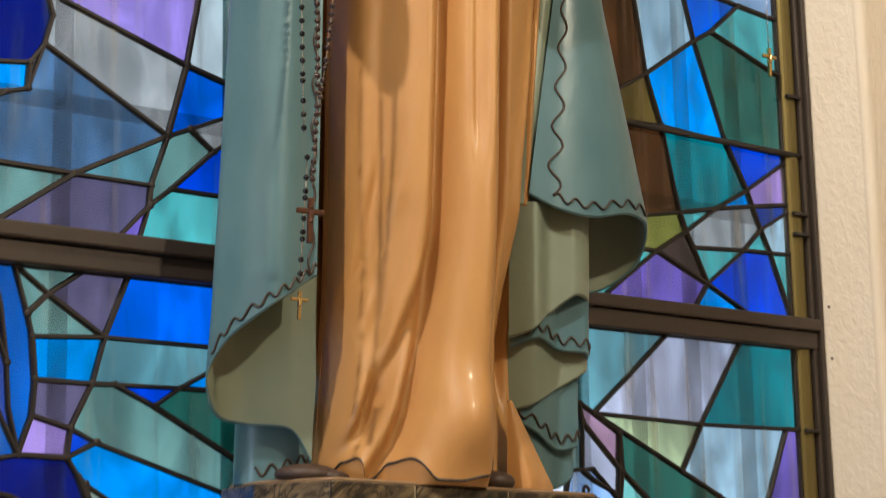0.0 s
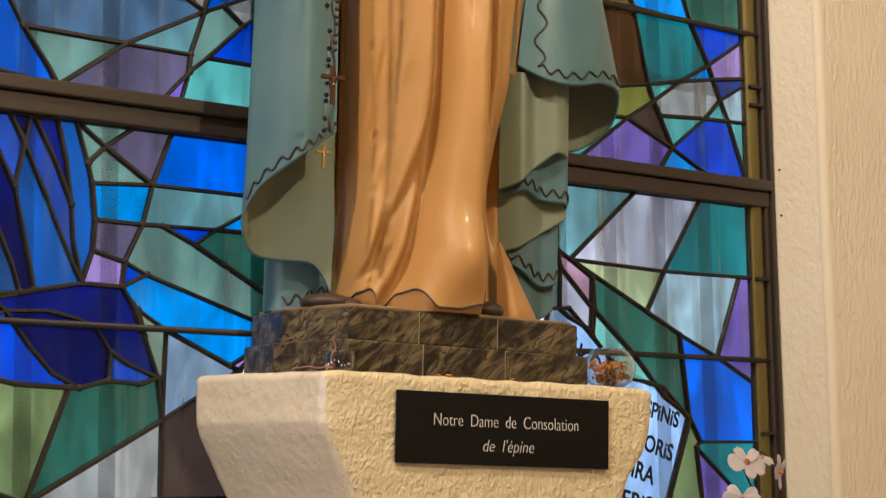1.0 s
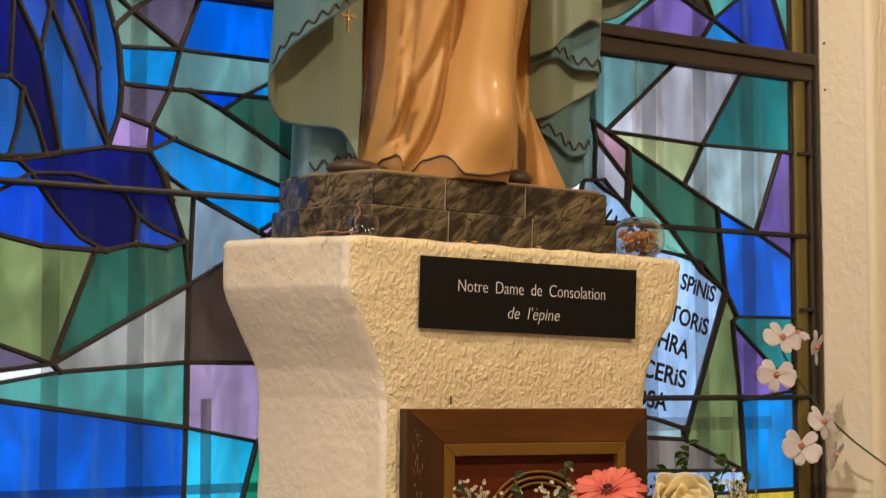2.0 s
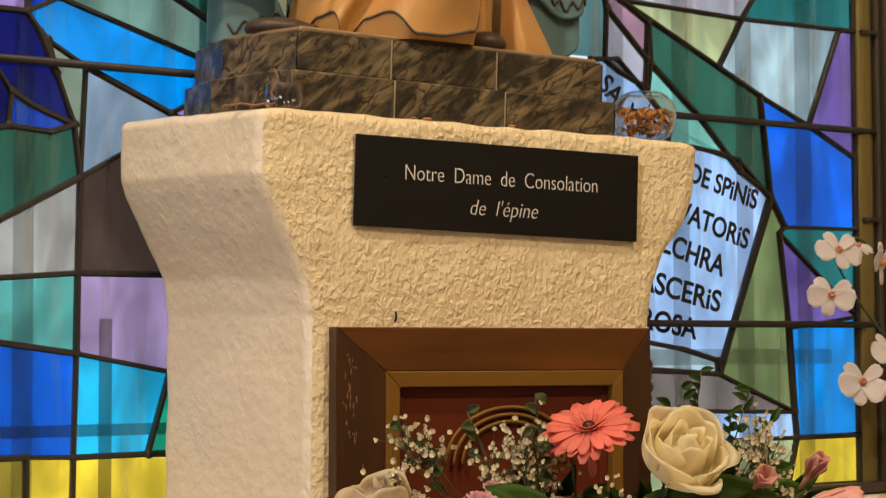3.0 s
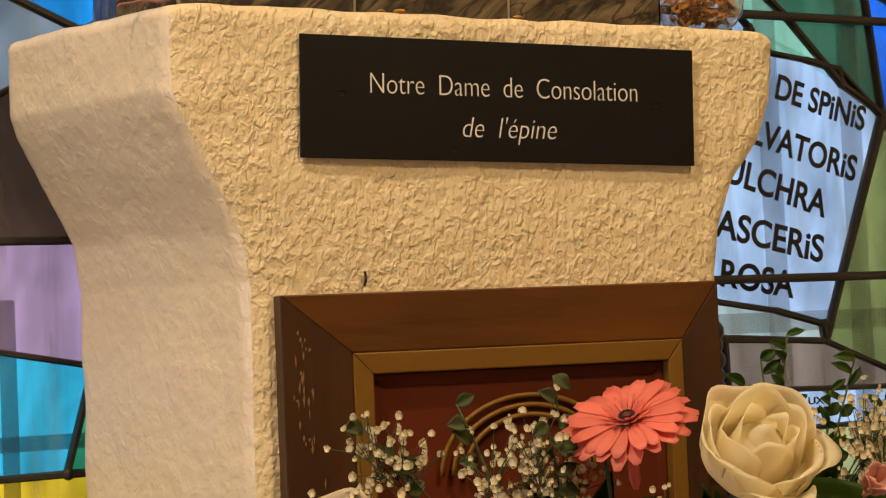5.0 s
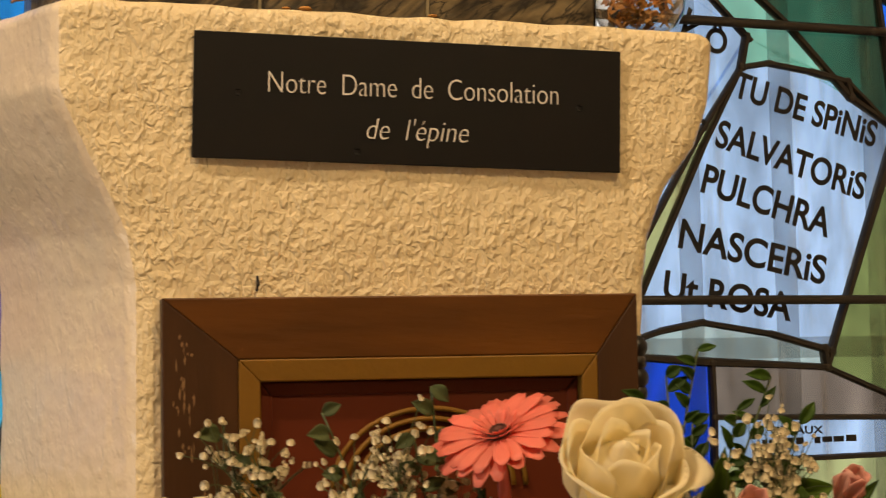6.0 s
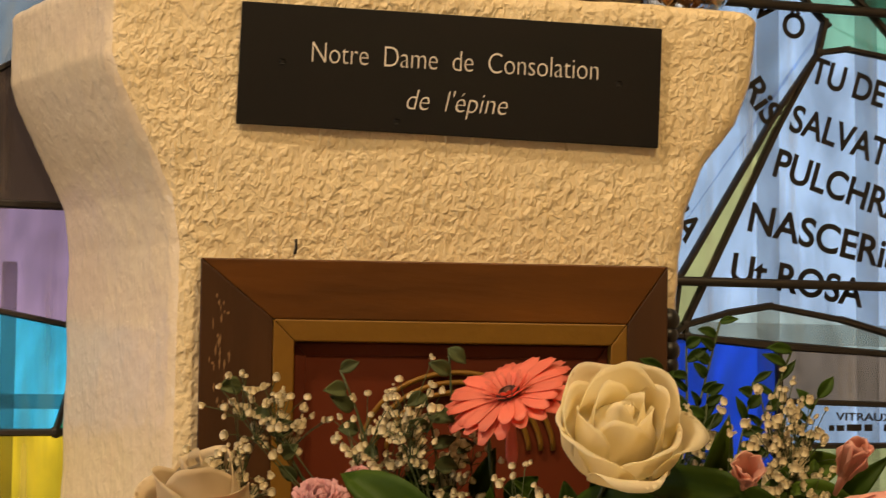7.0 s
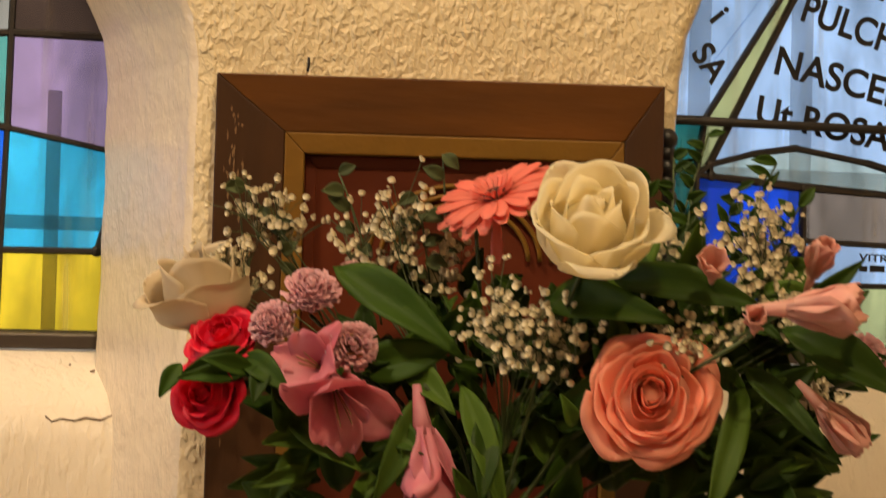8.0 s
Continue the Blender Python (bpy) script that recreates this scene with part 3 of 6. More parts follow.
pane("blue", (0.566, 2.628), (0.632, 2.381), (0.673, 2.404), (0.743, 2.463), (0.649, 2.472))
pane("cobalt", (0.695, 2.218), (0.833, 2.216), (0.833, 2.199), (0.740, 2.141))
pane("lilac", (0.740, 2.141), (0.833, 2.199), (0.833, 2.128), (0.751, 2.116))
pane("azure", (0.740, 2.141), (0.751, 2.116), (0.666, 2.102))
pane("indigo", (0.751, 2.116), (0.833, 2.128), (0.833, 2.113), (0.769, 2.078))
pane("pearl", (0.666, 2.102), (0.751, 2.116), (0.769, 2.078), (0.727, 2.039), (0.608, 2.031), (0.594, 2.055))
pane("aqua", (0.581, 2.085), (0.666, 2.102), (0.594, 2.055))
pane("ice", (0.769, 2.078), (0.833, 2.113), (0.833, 2.043), (0.788, 2.041))
pane("aqua", (0.769, 2.078), (0.788, 2.041), (0.727, 2.039))
pane("aqua", (0.608, 2.031), (0.727, 2.039), (0.638, 1.974))
pane("cobalt", (0.727, 2.039), (0.788, 2.041), (0.833, 1.932), (0.732, 1.932), (0.638, 1.974))
pane("aqua", (0.788, 2.041), (0.833, 2.043), (0.833, 1.932))
pane("azure", (0.638, 1.974), (0.732, 1.932), (0.606, 1.932))
pane("purple", (0.528, 2.017), (0.638, 1.974), (0.606, 1.932), (0.408, 1.932))
pane("umber", (0.528, 2.017), (0.594, 2.055), (0.608, 2.031), (0.638, 1.974))
pane("olive", (0.407, 2.055), (0.581, 2.085), (0.594, 2.055), (0.528, 2.017), (0.429, 2.016))
pane("aqua", (0.429, 2.016), (0.528, 2.017), (0.408, 1.932), (0.311, 1.932))
pane("seagrey", (0.332, 1.885), (0.542, 1.885), (0.382, 1.753), (0.353, 1.767), (0.328, 1.778))
pane("opal", (0.542, 1.885), (0.706, 1.885), (0.608, 1.747), (0.382, 1.753))
pane("teal", (0.706, 1.885), (0.833, 1.885), (0.833, 1.749), (0.804, 1.749), (0.608, 1.747))
pane("straw", (0.382, 1.753), (0.608, 1.747), (0.562, 1.672))
pane("ice", (0.608, 1.747), (0.804, 1.749), (0.738, 1.598), (0.641, 1.636), (0.562, 1.672))
pane("purple", (0.804, 1.749), (0.833, 1.749), (0.833, 1.554), (0.738, 1.598))
pane("rose", (0.353, 1.767), (0.382, 1.753), (0.432, 1.725), (0.429, 1.673), (0.358, 1.739))
pane("opal", (0.358, 1.739), (0.429, 1.673), (0.426, 1.633), (0.378, 1.652), (0.355, 1.666))
pane("forest", (0.382, 1.753), (0.562, 1.672), (0.641, 1.636), (0.659, 1.489), (0.601, 1.522), (0.527, 1.595), (0.435, 1.668), (0.432, 1.725))
pane("blue", (0.641, 1.636), (0.738, 1.598), (0.833, 1.554), (0.833, 1.445), (0.687, 1.444), (0.659, 1.489))
pane("sage", (-0.554, 1.885), (-0.461, 1.885), (-0.508, 1.852))
pane("sage", (-0.554, 1.885), (-0.508, 1.852), (-0.535, 1.825))
pane("sage", (-0.535, 1.825), (-0.508, 1.852), (-0.431, 1.804), (-0.528, 1.798))
pane("mauve", (-0.461, 1.885), (-0.399, 1.885), (-0.431, 1.804), (-0.508, 1.852))
pane("blue", (-0.399, 1.885), (-0.252, 1.885), (-0.251, 1.803), (-0.431, 1.804))
pane("sky", (-0.528, 1.798), (-0.431, 1.804), (-0.447, 1.745), (-0.523, 1.746))
pane("seagrey", (-0.431, 1.804), (-0.251, 1.803), (-0.250, 1.787), (-0.324, 1.747), (-0.416, 1.746), (-0.447, 1.745))
pane("cobalt", (-0.416, 1.746), (-0.324, 1.747), (-0.360, 1.722))
pane("azure", (-0.324, 1.747), (-0.250, 1.787), (-0.250, 1.747))
pane("forest", (-0.324, 1.747), (-0.250, 1.747), (-0.188, 1.632), (-0.360, 1.722))
pane("sage", (-0.447, 1.745), (-0.416, 1.746), (-0.360, 1.722), (-0.188, 1.632), (-0.229, 1.607), (-0.440, 1.673), (-0.475, 1.689))
pane("mauve", (-0.523, 1.746), (-0.447, 1.745), (-0.475, 1.689), (-0.526, 1.702))
pane("lilac", (-0.526, 1.702), (-0.475, 1.689), (-0.479, 1.653), (-0.543, 1.654))
pane("cobalt", (-0.475, 1.689), (-0.440, 1.673), (-0.479, 1.653))
pane("azure", (-0.479, 1.653), (-0.440, 1.673), (-0.229, 1.607), (-0.232, 1.585), (-0.299, 1.547), (-0.407, 1.595), (-0.454, 1.622), (-0.463, 1.631))
pane("fog", (-0.454, 1.622), (-0.407, 1.595), (-0.413, 1.465), (-0.421, 1.526), (-0.443, 1.584))
pane("steel", (-0.407, 1.595), (-0.299, 1.547), (-0.284, 1.541), (-0.413, 1.465))
pane("lilac", (-0.299, 1.547), (-0.232, 1.585), (-0.284, 1.541))
pane("forest", (-0.560, 1.508), (-0.545, 1.508), (-0.499, 1.520), (-0.449, 1.516), (-0.421, 1.526), (-0.413, 1.465), (-0.622, 1.350))
pane("pearl", (-0.413, 1.465), (-0.415, 1.354), (-0.610, 1.339), (-0.622, 1.350))
pane("umber", (-0.413, 1.465), (-0.284, 1.541), (-0.263, 1.354), (-0.415, 1.354))
pane("moss", (-0.775, 1.538), (-0.639, 1.511), (-0.560, 1.508), (-0.622, 1.350), (-0.775, 1.400))
pane("mauve", (-0.775, 1.400), (-0.622, 1.350), (-0.775, 1.331))
pane("navy", (-0.675, 1.626), (-0.543, 1.654), (-0.479, 1.653), (-0.463, 1.631), (-0.443, 1.584), (-0.421, 1.526), (-0.471, 1.545), (-0.496, 1.560), (-0.518, 1.591), (-0.551, 1.605), (-0.595, 1.613), (-0.657, 1.610))
pane("midnight", (-0.657, 1.610), (-0.595, 1.613), (-0.551, 1.605), (-0.518, 1.591), (-0.496, 1.560), (-0.499, 1.520), (-0.545, 1.508), (-0.585, 1.527), (-0.622, 1.565))
pane("cobalt", (-0.775, 1.538), (-0.657, 1.610), (-0.622, 1.565), (-0.585, 1.527), (-0.545, 1.508), (-0.639, 1.511))
pane("cobalt", (-0.496, 1.560), (-0.471, 1.545), (-0.421, 1.526), (-0.449, 1.516), (-0.499, 1.520))
pane("blue", (-0.775, 1.624), (-0.675, 1.626), (-0.657, 1.610), (-0.775, 1.538))
pane("periwinkle", (-0.685, 1.885), (-0.655, 1.885), (-0.632, 1.843), (-0.646, 1.781), (-0.679, 1.845))
pane("navy", (-0.655, 1.885), (-0.624, 1.885), (-0.632, 1.843))
pane("ocean", (-0.646, 1.781), (-0.632, 1.843), (-0.598, 1.770), (-0.570, 1.707), (-0.543, 1.654), (-0.615, 1.641), (-0.628, 1.701))
pane("indigo", (-0.624, 1.885), (-0.617, 1.881), (-0.583, 1.818), (-0.560, 1.764), (-0.556, 1.708), (-0.543, 1.654), (-0.570, 1.707), (-0.598, 1.770), (-0.632, 1.843))
pane("navy", (-0.617, 1.881), (-0.583, 1.885), (-0.569, 1.828), (-0.560, 1.764), (-0.583, 1.818))
pane("ocean", (-0.583, 1.885), (-0.554, 1.885), (-0.535, 1.825), (-0.528, 1.798), (-0.523, 1.746), (-0.526, 1.702), (-0.543, 1.654), (-0.556, 1.708), (-0.560, 1.764), (-0.569, 1.828))
pane("midnight", (-0.685, 1.885), (-0.679, 1.845), (-0.646, 1.781), (-0.628, 1.701), (-0.615, 1.641), (-0.636, 1.637), (-0.649, 1.676), (-0.671, 1.724), (-0.690, 1.739))
pane("denim", (-0.671, 1.724), (-0.649, 1.676), (-0.636, 1.637), (-0.689, 1.630), (-0.677, 1.672))
pane("navy", (-0.775, 1.885), (-0.685, 1.885), (-0.690, 1.739), (-0.775, 1.737))
pane("ocean", (-0.775, 1.737), (-0.690, 1.739), (-0.671, 1.724), (-0.677, 1.672), (-0.689, 1.630), (-0.775, 1.624))
pane("aqua", (-0.610, 1.339), (-0.415, 1.354), (-0.416, 1.261), (-0.775, 1.311))
pane("lavender", (-0.415, 1.354), (-0.263, 1.354), (-0.261, 1.237), (-0.299, 1.239), (-0.416, 1.261))
pane("blue", (-0.775, 1.311), (-0.416, 1.261), (-0.419, 1.142), (-0.475, 1.144), (-0.775, 1.139))
pane("cyan", (-0.416, 1.261), (-0.299, 1.239), (-0.327, 1.143), (-0.419, 1.142))
pane("jade", (-0.299, 1.239), (-0.261, 1.237), (-0.260, 1.143), (-0.327, 1.143))
pane("yellow", (-0.475, 1.144), (-0.419, 1.142), (-0.420, 1.062), (-0.475, 1.062))
pane("yellow", (-0.419, 1.142), (-0.327, 1.143), (-0.260, 1.143), (-0.260, 1.062), (-0.420, 1.062))
pane("gold", (-0.775, 1.139), (-0.475, 1.144), (-0.475, 1.062), (-0.775, 1.062))
pane("mint", (0.435, 1.668), (0.527, 1.595), (0.601, 1.522), (0.597, 1.539), (0.553, 1.548), (0.497, 1.555), (0.463, 1.549), (0.471, 1.583), (0.474, 1.580), (0.429, 1.623))
pane("scroll", (0.330, 1.665), (0.376, 1.669), (0.429, 1.623), (0.474, 1.580), (0.471, 1.583), (0.463, 1.549), (0.409, 1.475), (0.302, 1.303), (0.265, 1.303), (0.267, 1.419))
pane("straw", (0.463, 1.549), (0.409, 1.475), (0.302, 1.303), (0.294, 1.244), (0.308, 1.255), (0.413, 1.462))
pane("scroll", (0.463, 1.549), (0.497, 1.555), (0.553, 1.548), (0.597, 1.539), (0.661, 1.483), (0.563, 1.245), (0.554, 1.248), (0.491, 1.264), (0.405, 1.277), (0.358, 1.269), (0.308, 1.255), (0.413, 1.462))
pane("ice", (0.308, 1.255), (0.358, 1.269), (0.405, 1.277), (0.491, 1.264), (0.554, 1.248), (0.557, 1.228), (0.310, 1.243))
pane("white", (0.661, 1.483), (0.659, 1.489), (0.563, 1.245), (0.554, 1.248), (0.557, 1.228))
pane("moss", (0.659, 1.489), (0.687, 1.444), (0.676, 1.434), (0.693, 1.294), (0.702, 1.171), (0.557, 1.228))
pane("purple", (0.676, 1.434), (0.833, 1.312), (0.693, 1.294))
pane("teal", (0.687, 1.444), (0.833, 1.445), (0.833, 1.436), (0.833, 1.290), (0.833, 1.312), (0.676, 1.434))
pane("azure", (0.693, 1.294), (0.833, 1.312), (0.833, 1.290), (0.833, 1.134), (0.706, 1.133))
pane("cobalt", (0.294, 1.244), (0.310, 1.243), (0.415, 1.234), (0.416, 1.178), (0.415, 1.131), (0.411, 1.062), (0.289, 1.062))
pane("taupe", (0.415, 1.234), (0.557, 1.228), (0.702, 1.171), (0.702, 1.171), (0.416, 1.178))
pane("teal", (0.240, 1.303), (0.265, 1.303), (0.302, 1.303), (0.294, 1.244), (0.294, 1.062), (0.240, 1.062))
pane("scroll", (0.416, 1.178), (0.702, 1.171), (0.706, 1.133), (0.415, 1.131))
pane("straw", (0.415, 1.131), (0.706, 1.133), (0.687, 1.062), (0.411, 1.062))
pane("yellow", (0.706, 1.133), (0.833, 1.134), (0.833, 1.062), (0.687, 1.062))

lead_rng = random.Random(4)
leads = Pile()
for (x0, z0), (x1, z1) in edges:
    a, b = Vector((x0, 0, z0)), Vector((x1, 0, z1))
    d = (b - a)
    if d.length < 0.004:
        continue
    d.normalize()
    s = Vector((-d.z, 0, d.x))
    w, h = lead_rng.uniform(0.0027, 0.0039), lead_rng.uniform(0.0046, 0.0062)
    a, b = a - d * 0.003, b + d * 0.003
    ring = [(-w, -0.3 * h), (-0.55 * w, -h), (0.55 * w, -h), (w, -0.3 * h), (w, 0.6 * h), (-w, 0.6 * h)]
    vs = [p + s * u + Vector((0, Y_GLASS + v, 0)) for p in (a, b) for u, v in ring]
    leads.add(vs, grid_faces(2, 6, True) + [(5, 4, 3, 2, 1, 0), (6, 7, 8, 9, 10, 11)])
ends = [p for e in edges for p in e]
for x, z in sorted(set(ends)):
    if ends.count((x, z)) > 2:
        v, f = ball((x, Y_GLASS - 0.004, z), lead_rng.uniform(0.0042, 0.0058), 5, 8)
        leads.add([(a, Y_GLASS - 0.004 + (b - Y_GLASS + 0.004) * 0.5, c) for a, b, c in v], f)
leads.make("leading", LEAD, window, "dark lead cames between the panes", smooth=False, kind="stuff")
for z, x0 in ((2.215, 0.2), (1.595, -0.79), (1.300, 0.0)):
    v, f = tube([(x0, Y_GLASS - 0.010, z), (0.872, Y_GLASS - 0.010, z)], 0.0052, 8)
    solid("saddle_bar", v, f, LEAD, window, "dark horizontal saddle bar", True)
for z in (2.317, 2.112, 2.077, 1.747, 1.46):
    box("glazing_clip", 0.835, 0.870, Y_GLASS - 0.019, Y_GLASS - 0.012, z - 0.003, z + 0.003, LEAD, window, 0.001)
# metal frame: jamb, transom, head and foot rails, brass strips
for x0, x1, y0, y1 in ((0.878, X_REVEAL - 0.002, 0.266, 0.315), (0.867, 0.8775, 0.274, 0.31), (X_LEFT + 0.002, -0.765, 0.262, 0.315)):
    box("window_frame", x0, x1, y0, y1, Z_SILL + 0.001, 2.65, BRONZE, window, 0.003, "dark brown metal frame bar")
for z0, z1, y0 in ((Z_SILL + 0.002, 1.063, 0.268), (2.625, 2.65, 0.266)):
    box("window_frame", -0.764, 0.8665, y0, 0.308, z0, z1, BRONZE, window, 0.003, "dark brown metal rail")
for z0, z1, y0 in ((1.8835, 1.9125, 0.272), (1.913, 1.9335, 0.264)):
    box("transom", -0.764, 0.8775, y0, 0.308, z0, z1, BRONZE, window, 0.003, "dark brown metal transom")
for z0, z1 in ((1.064, 1.883), (1.934, 2.63)):
    v, f = [], []
    n = 9
    for i in range(n):
        a = math.pi * i / (n - 1)
        for z in (z0, z1):
            v.append((0.850 - 0.0165 * math.cos(a), Y_GLASS - 0.004 - 0.009 * math.sin(a), z))
    f = [(2 * i, 2 * i + 1, 2 * i + 3, 2 * i + 2) for i in range(n - 1)]
    f += [tuple(range(0, 2 * n, 2)), tuple(range(2 * n - 1, 0, -2)), (0, 2 * n - 2, 2 * n - 1, 1)]
    solid("brass_strip", v, f, BRASS, window, "tarnished brass glazing strip", False)
# protective bars outside
guard = thing("window_guard", "grey protective bars outside the stained glass", "grille", (0, 0.4, 0.9))
for x in (-0.7, -0.575, -0.44, 0.337, 0.46, 0.584, 0.711, 0.835):
    box("upright", x - 0.011, x + 0.011, 0.395, 0.41, 0.9, 2.9, HAZY, guard, 0.002)
box("upright", -0.378, -0.364, 0.308, 0.318, 1.056, 1.302, HAZY_BAR, guard, 0.002)
box("cross_bar", -0.76, -0.24, 0.3185, 0.326, 1.164, 1.178, HAZY_BAR, guard, 0.002)
for x0, x1, z in ((0.1, 0.9, 1.252), (-0.9, 0.9, 2.137)):
    box("cross_bar", x0, x1, 0.411, 0.42, z - 0.012, z + 0.012, HAZY, guard, 0.002)


def lettering(name, text, size, width, mat, matrix, parent, label="", shear=0.0, depth=0.0006, thin=0.0):
    """Raised or painted letters as a mesh, squeezed to a width."""
    cu = bpy.data.curves.new(name, "FONT")
    cu.body, cu.size, cu.shear, cu.extrude, cu.offset = text, size, shear, depth, thin
    tmp = bpy.data.objects.new(name, cu)
    scene.collection.objects.link(tmp)
    me = bpy.data.meshes.new_from_object(tmp.evaluated_get(bpy.context.evaluated_depsgraph_get()))
    bpy.data.objects.remove(tmp)
    xs = [v.co.x for v in me.vertices]
    k = width / (max(xs) - min(xs))
    me.transform(Matrix.Diagonal((k, 1, 1, 1)) @ Matrix.Translation((-min(xs), 0, 0)))
    me.transform(matrix)
    me.materials.clear()
    me.materials.append(mat)
    me.name = name
    ob = new(name, me)
    ob.parent = parent
    ob.matrix_parent_inverse = Matrix.Translation(-Vector(parent.location))
    return tagged(ob, label)


def upright(x, y, z, turn=0.0):
    """A frame whose text stands upright and faces the nave; turn leans the line."""
    return Matrix.Translation((x, y, z)) @ Matrix.Rotation(radians(turn), 4, "Y") @ Matrix.Rotation(radians(90), 4, "X")


Y_INK = Y_GLASS - 0.0028
lettering("inscription", "TU DE SPiNiS", 0.0400, 0.1849, INK, upright(0.4500, Y_INK, 1.5180, 15.7), window, "black painted letters", 0.0, 0.0003, 0.0009)
lettering("inscription", "SALVATORiS", 0.0416, 0.1920, INK, upright(0.4260, Y_INK, 1.4640, 16.6), window, "black painted letters", 0.0, 0.0003, 0.0009)
lettering("inscription", "PULCHRA", 0.0432, 0.1629, INK, upright(0.4070, Y_INK, 1.4150, 16.8), window, "black painted letters", 0.0, 0.0003, 0.0009)
lettering("inscription", "NASCERiS", 0.0432, 0.1822, INK, upright(0.3780, Y_INK, 1.3560, 12.4), window, "black painted letters", 0.0, 0.0003, 0.0009)
lettering("inscription", "Ut ROSA", 0.0416, 0.1560, INK, upright(0.3580, Y_INK, 1.3030, 9.2), window, "black painted letters", 0.0, 0.0003, 0.0009)
lettering("inscription", "\u00d4", 0.0371, 0.0262, INK, upright(0.4180, Y_INK, 1.5650, 8.0), window, "black painted letters", 0.0, 0.0003, 0.0009)
lettering("inscription", "RiS", 0.0371, 0.0480, INK, upright(0.3720, Y_INK, 1.5050, 54.0), window, "black painted letters", 0.0, 0.0003, 0.0009)
lettering("inscription", "i", 0.0371, 0.0060, INK, upright(0.3040, Y_INK, 1.4090, 50.0), window, "black painted letters", 0.0, 0.0003, 0.0009)
lettering("inscription", "SA", 0.0371, 0.0400, INK, upright(0.2840, Y_INK, 1.3710, 52.0), window, "black painted letters", 0.0, 0.0003, 0.0009)
lettering("inscription", "SALV", 0.0400, 0.0800, INK, upright(0.3400, Y_INK, 1.6270, 42.0), window, "black painted letters", 0.0, 0.0003, 0.0009)
lettering("inscription", "VITRAUX", 0.0114, 0.0680, INK, upright(0.4800, Y_INK, 1.1585, 0.8), window, "black painted letters", 0.0, 0.0003, 0.0002)
box("signature_bar", 0.4720, 0.4780, Y_INK - 0.0004, Y_INK + 0.0004, 1.1470, 1.1530, INK, window, 0.0, "illegible dark signature")
box("signature_bar", 0.4810, 0.4900, Y_INK - 0.0004, Y_INK + 0.0004, 1.1470, 1.1530, INK, window, 0.0, "illegible dark signature")
box("signature_bar", 0.4930, 0.5100, Y_INK - 0.0004, Y_INK + 0.0004, 1.1470, 1.1540, INK, window, 0.0, "illegible dark signature")
box("signature_bar", 0.5140, 0.5230, Y_INK - 0.0004, Y_INK + 0.0004, 1.1470, 1.1540, INK, window, 0.0, "illegible dark signature")
box("signature_bar", 0.5370, 0.5440, Y_INK - 0.0004, Y_INK + 0.0004, 1.1470, 1.1540, INK, window, 0.0, "illegible dark signature")
box("signature_bar", 0.5470, 0.5590, Y_INK - 0.0004, Y_INK + 0.0004, 1.1480, 1.1540, INK, window, 0.0, "illegible dark signature")
box("signature_bar", 0.5610, 0.5740, Y_INK - 0.0004, Y_INK + 0.0004, 1.1480, 1.1540, INK, window, 0.0, "illegible dark signature")
box("signature_bar", 0.5770, 0.5900, Y_INK - 0.0004, Y_INK + 0.0004, 1.1480, 1.1550, INK, window, 0.0, "illegible dark signature")

# ---- plaster pedestal ----
LEFT = [(1.53, -0.274), (1.515, -0.280), (1.452, -0.278), (1.436, -0.272), (1.40, -0.254), (1.37, -0.238), (1.34, -0.224), (1.30, -0.216), (1.1, -0.212), (0, -0.21)]
RIGHT = [(1.53, 0.252), (1.515, 0.259), (1.46, 0.256), (1.425, 0.243), (1.39, 0.218), (1.35, 0.203), (1.31, 0.199), (1.1, 0.197), (0, 0.195)]


def pedestal_ring(z, round_top):
    l, r = lerp(LEFT, z) + round_top, lerp(RIGHT, z) - round_top
    y0, y1 = round_top, 0.22
    corners = [(l, y0), (r, y0), (r - 0.012, y1), (l - 0.105, y1)]
    radii = (0.014, 0.014, 0.01, 0.01)
    ring = []
    for i, (c, rad) in enumerate(zip(corners, radii)):
        p, q = Vector(corners[i - 1]), Vector(corners[(i + 1) % 4])
        c = Vector(c)
        u, w = (p - c).normalized(), (q - c).normalized()
        a, b = c + u * rad, c + w * rad
        for k in range(5):
            s = k / 4
            ring.append(a * (1 - s) ** 2 + c * 2 * s * (1 - s) + b * s * s)
        nxt = Vector(corners[(i + 1) % 4])
        e = nxt + (c - nxt).normalized() * radii[(i + 1) % 4]
        n = (130, 70, 8, 70)[i]
        for k in range(1, n):
            ring.append(b + (e - b) * k / n)
    return ring


levels = [1.5225 - 0.0001, 1.521, 1.518, 1.513] + [1.513 - 0.0035 * i for i in range(1, 165)] + [0.9, 0.8, 0.6, 0.4, 0.2, -0.03]
pv, ped_i = [], []
for i, z in enumerate(levels):
    top = (0.009, 0.004, 0.0015, 0.0)[i] if i < 4 else 0.0
    ring = pedestal_ring(z, top)
    for p in ring:
        q = Vector((p.x, p.y, z))
        lump = noise.noise(q * 22) * 0.0016 + noise.noise(q * 75) * 0.0008
        out = Vector((p.x * 0.5, p.y - 0.12, 0)).normalized()
        if p.y < 0.006:
            out = Vector((0, -1, 0))
        pv.append(q + out * lump + Vector((0, 0, noise.noise(q * 30) * 0.0022 if i < 3 else 0)))
cols = len(ring)
pf = [tuple(reversed(f)) for f in grid_faces(len(levels), cols, True)]
pf.append(tuple(range(cols - 1, -1, -1)))
pf = [tuple(reversed(f)) for f in pf]
mids = [sum((Vector(pv[i]) for i in f), Vector()) / len(f) for f in pf]
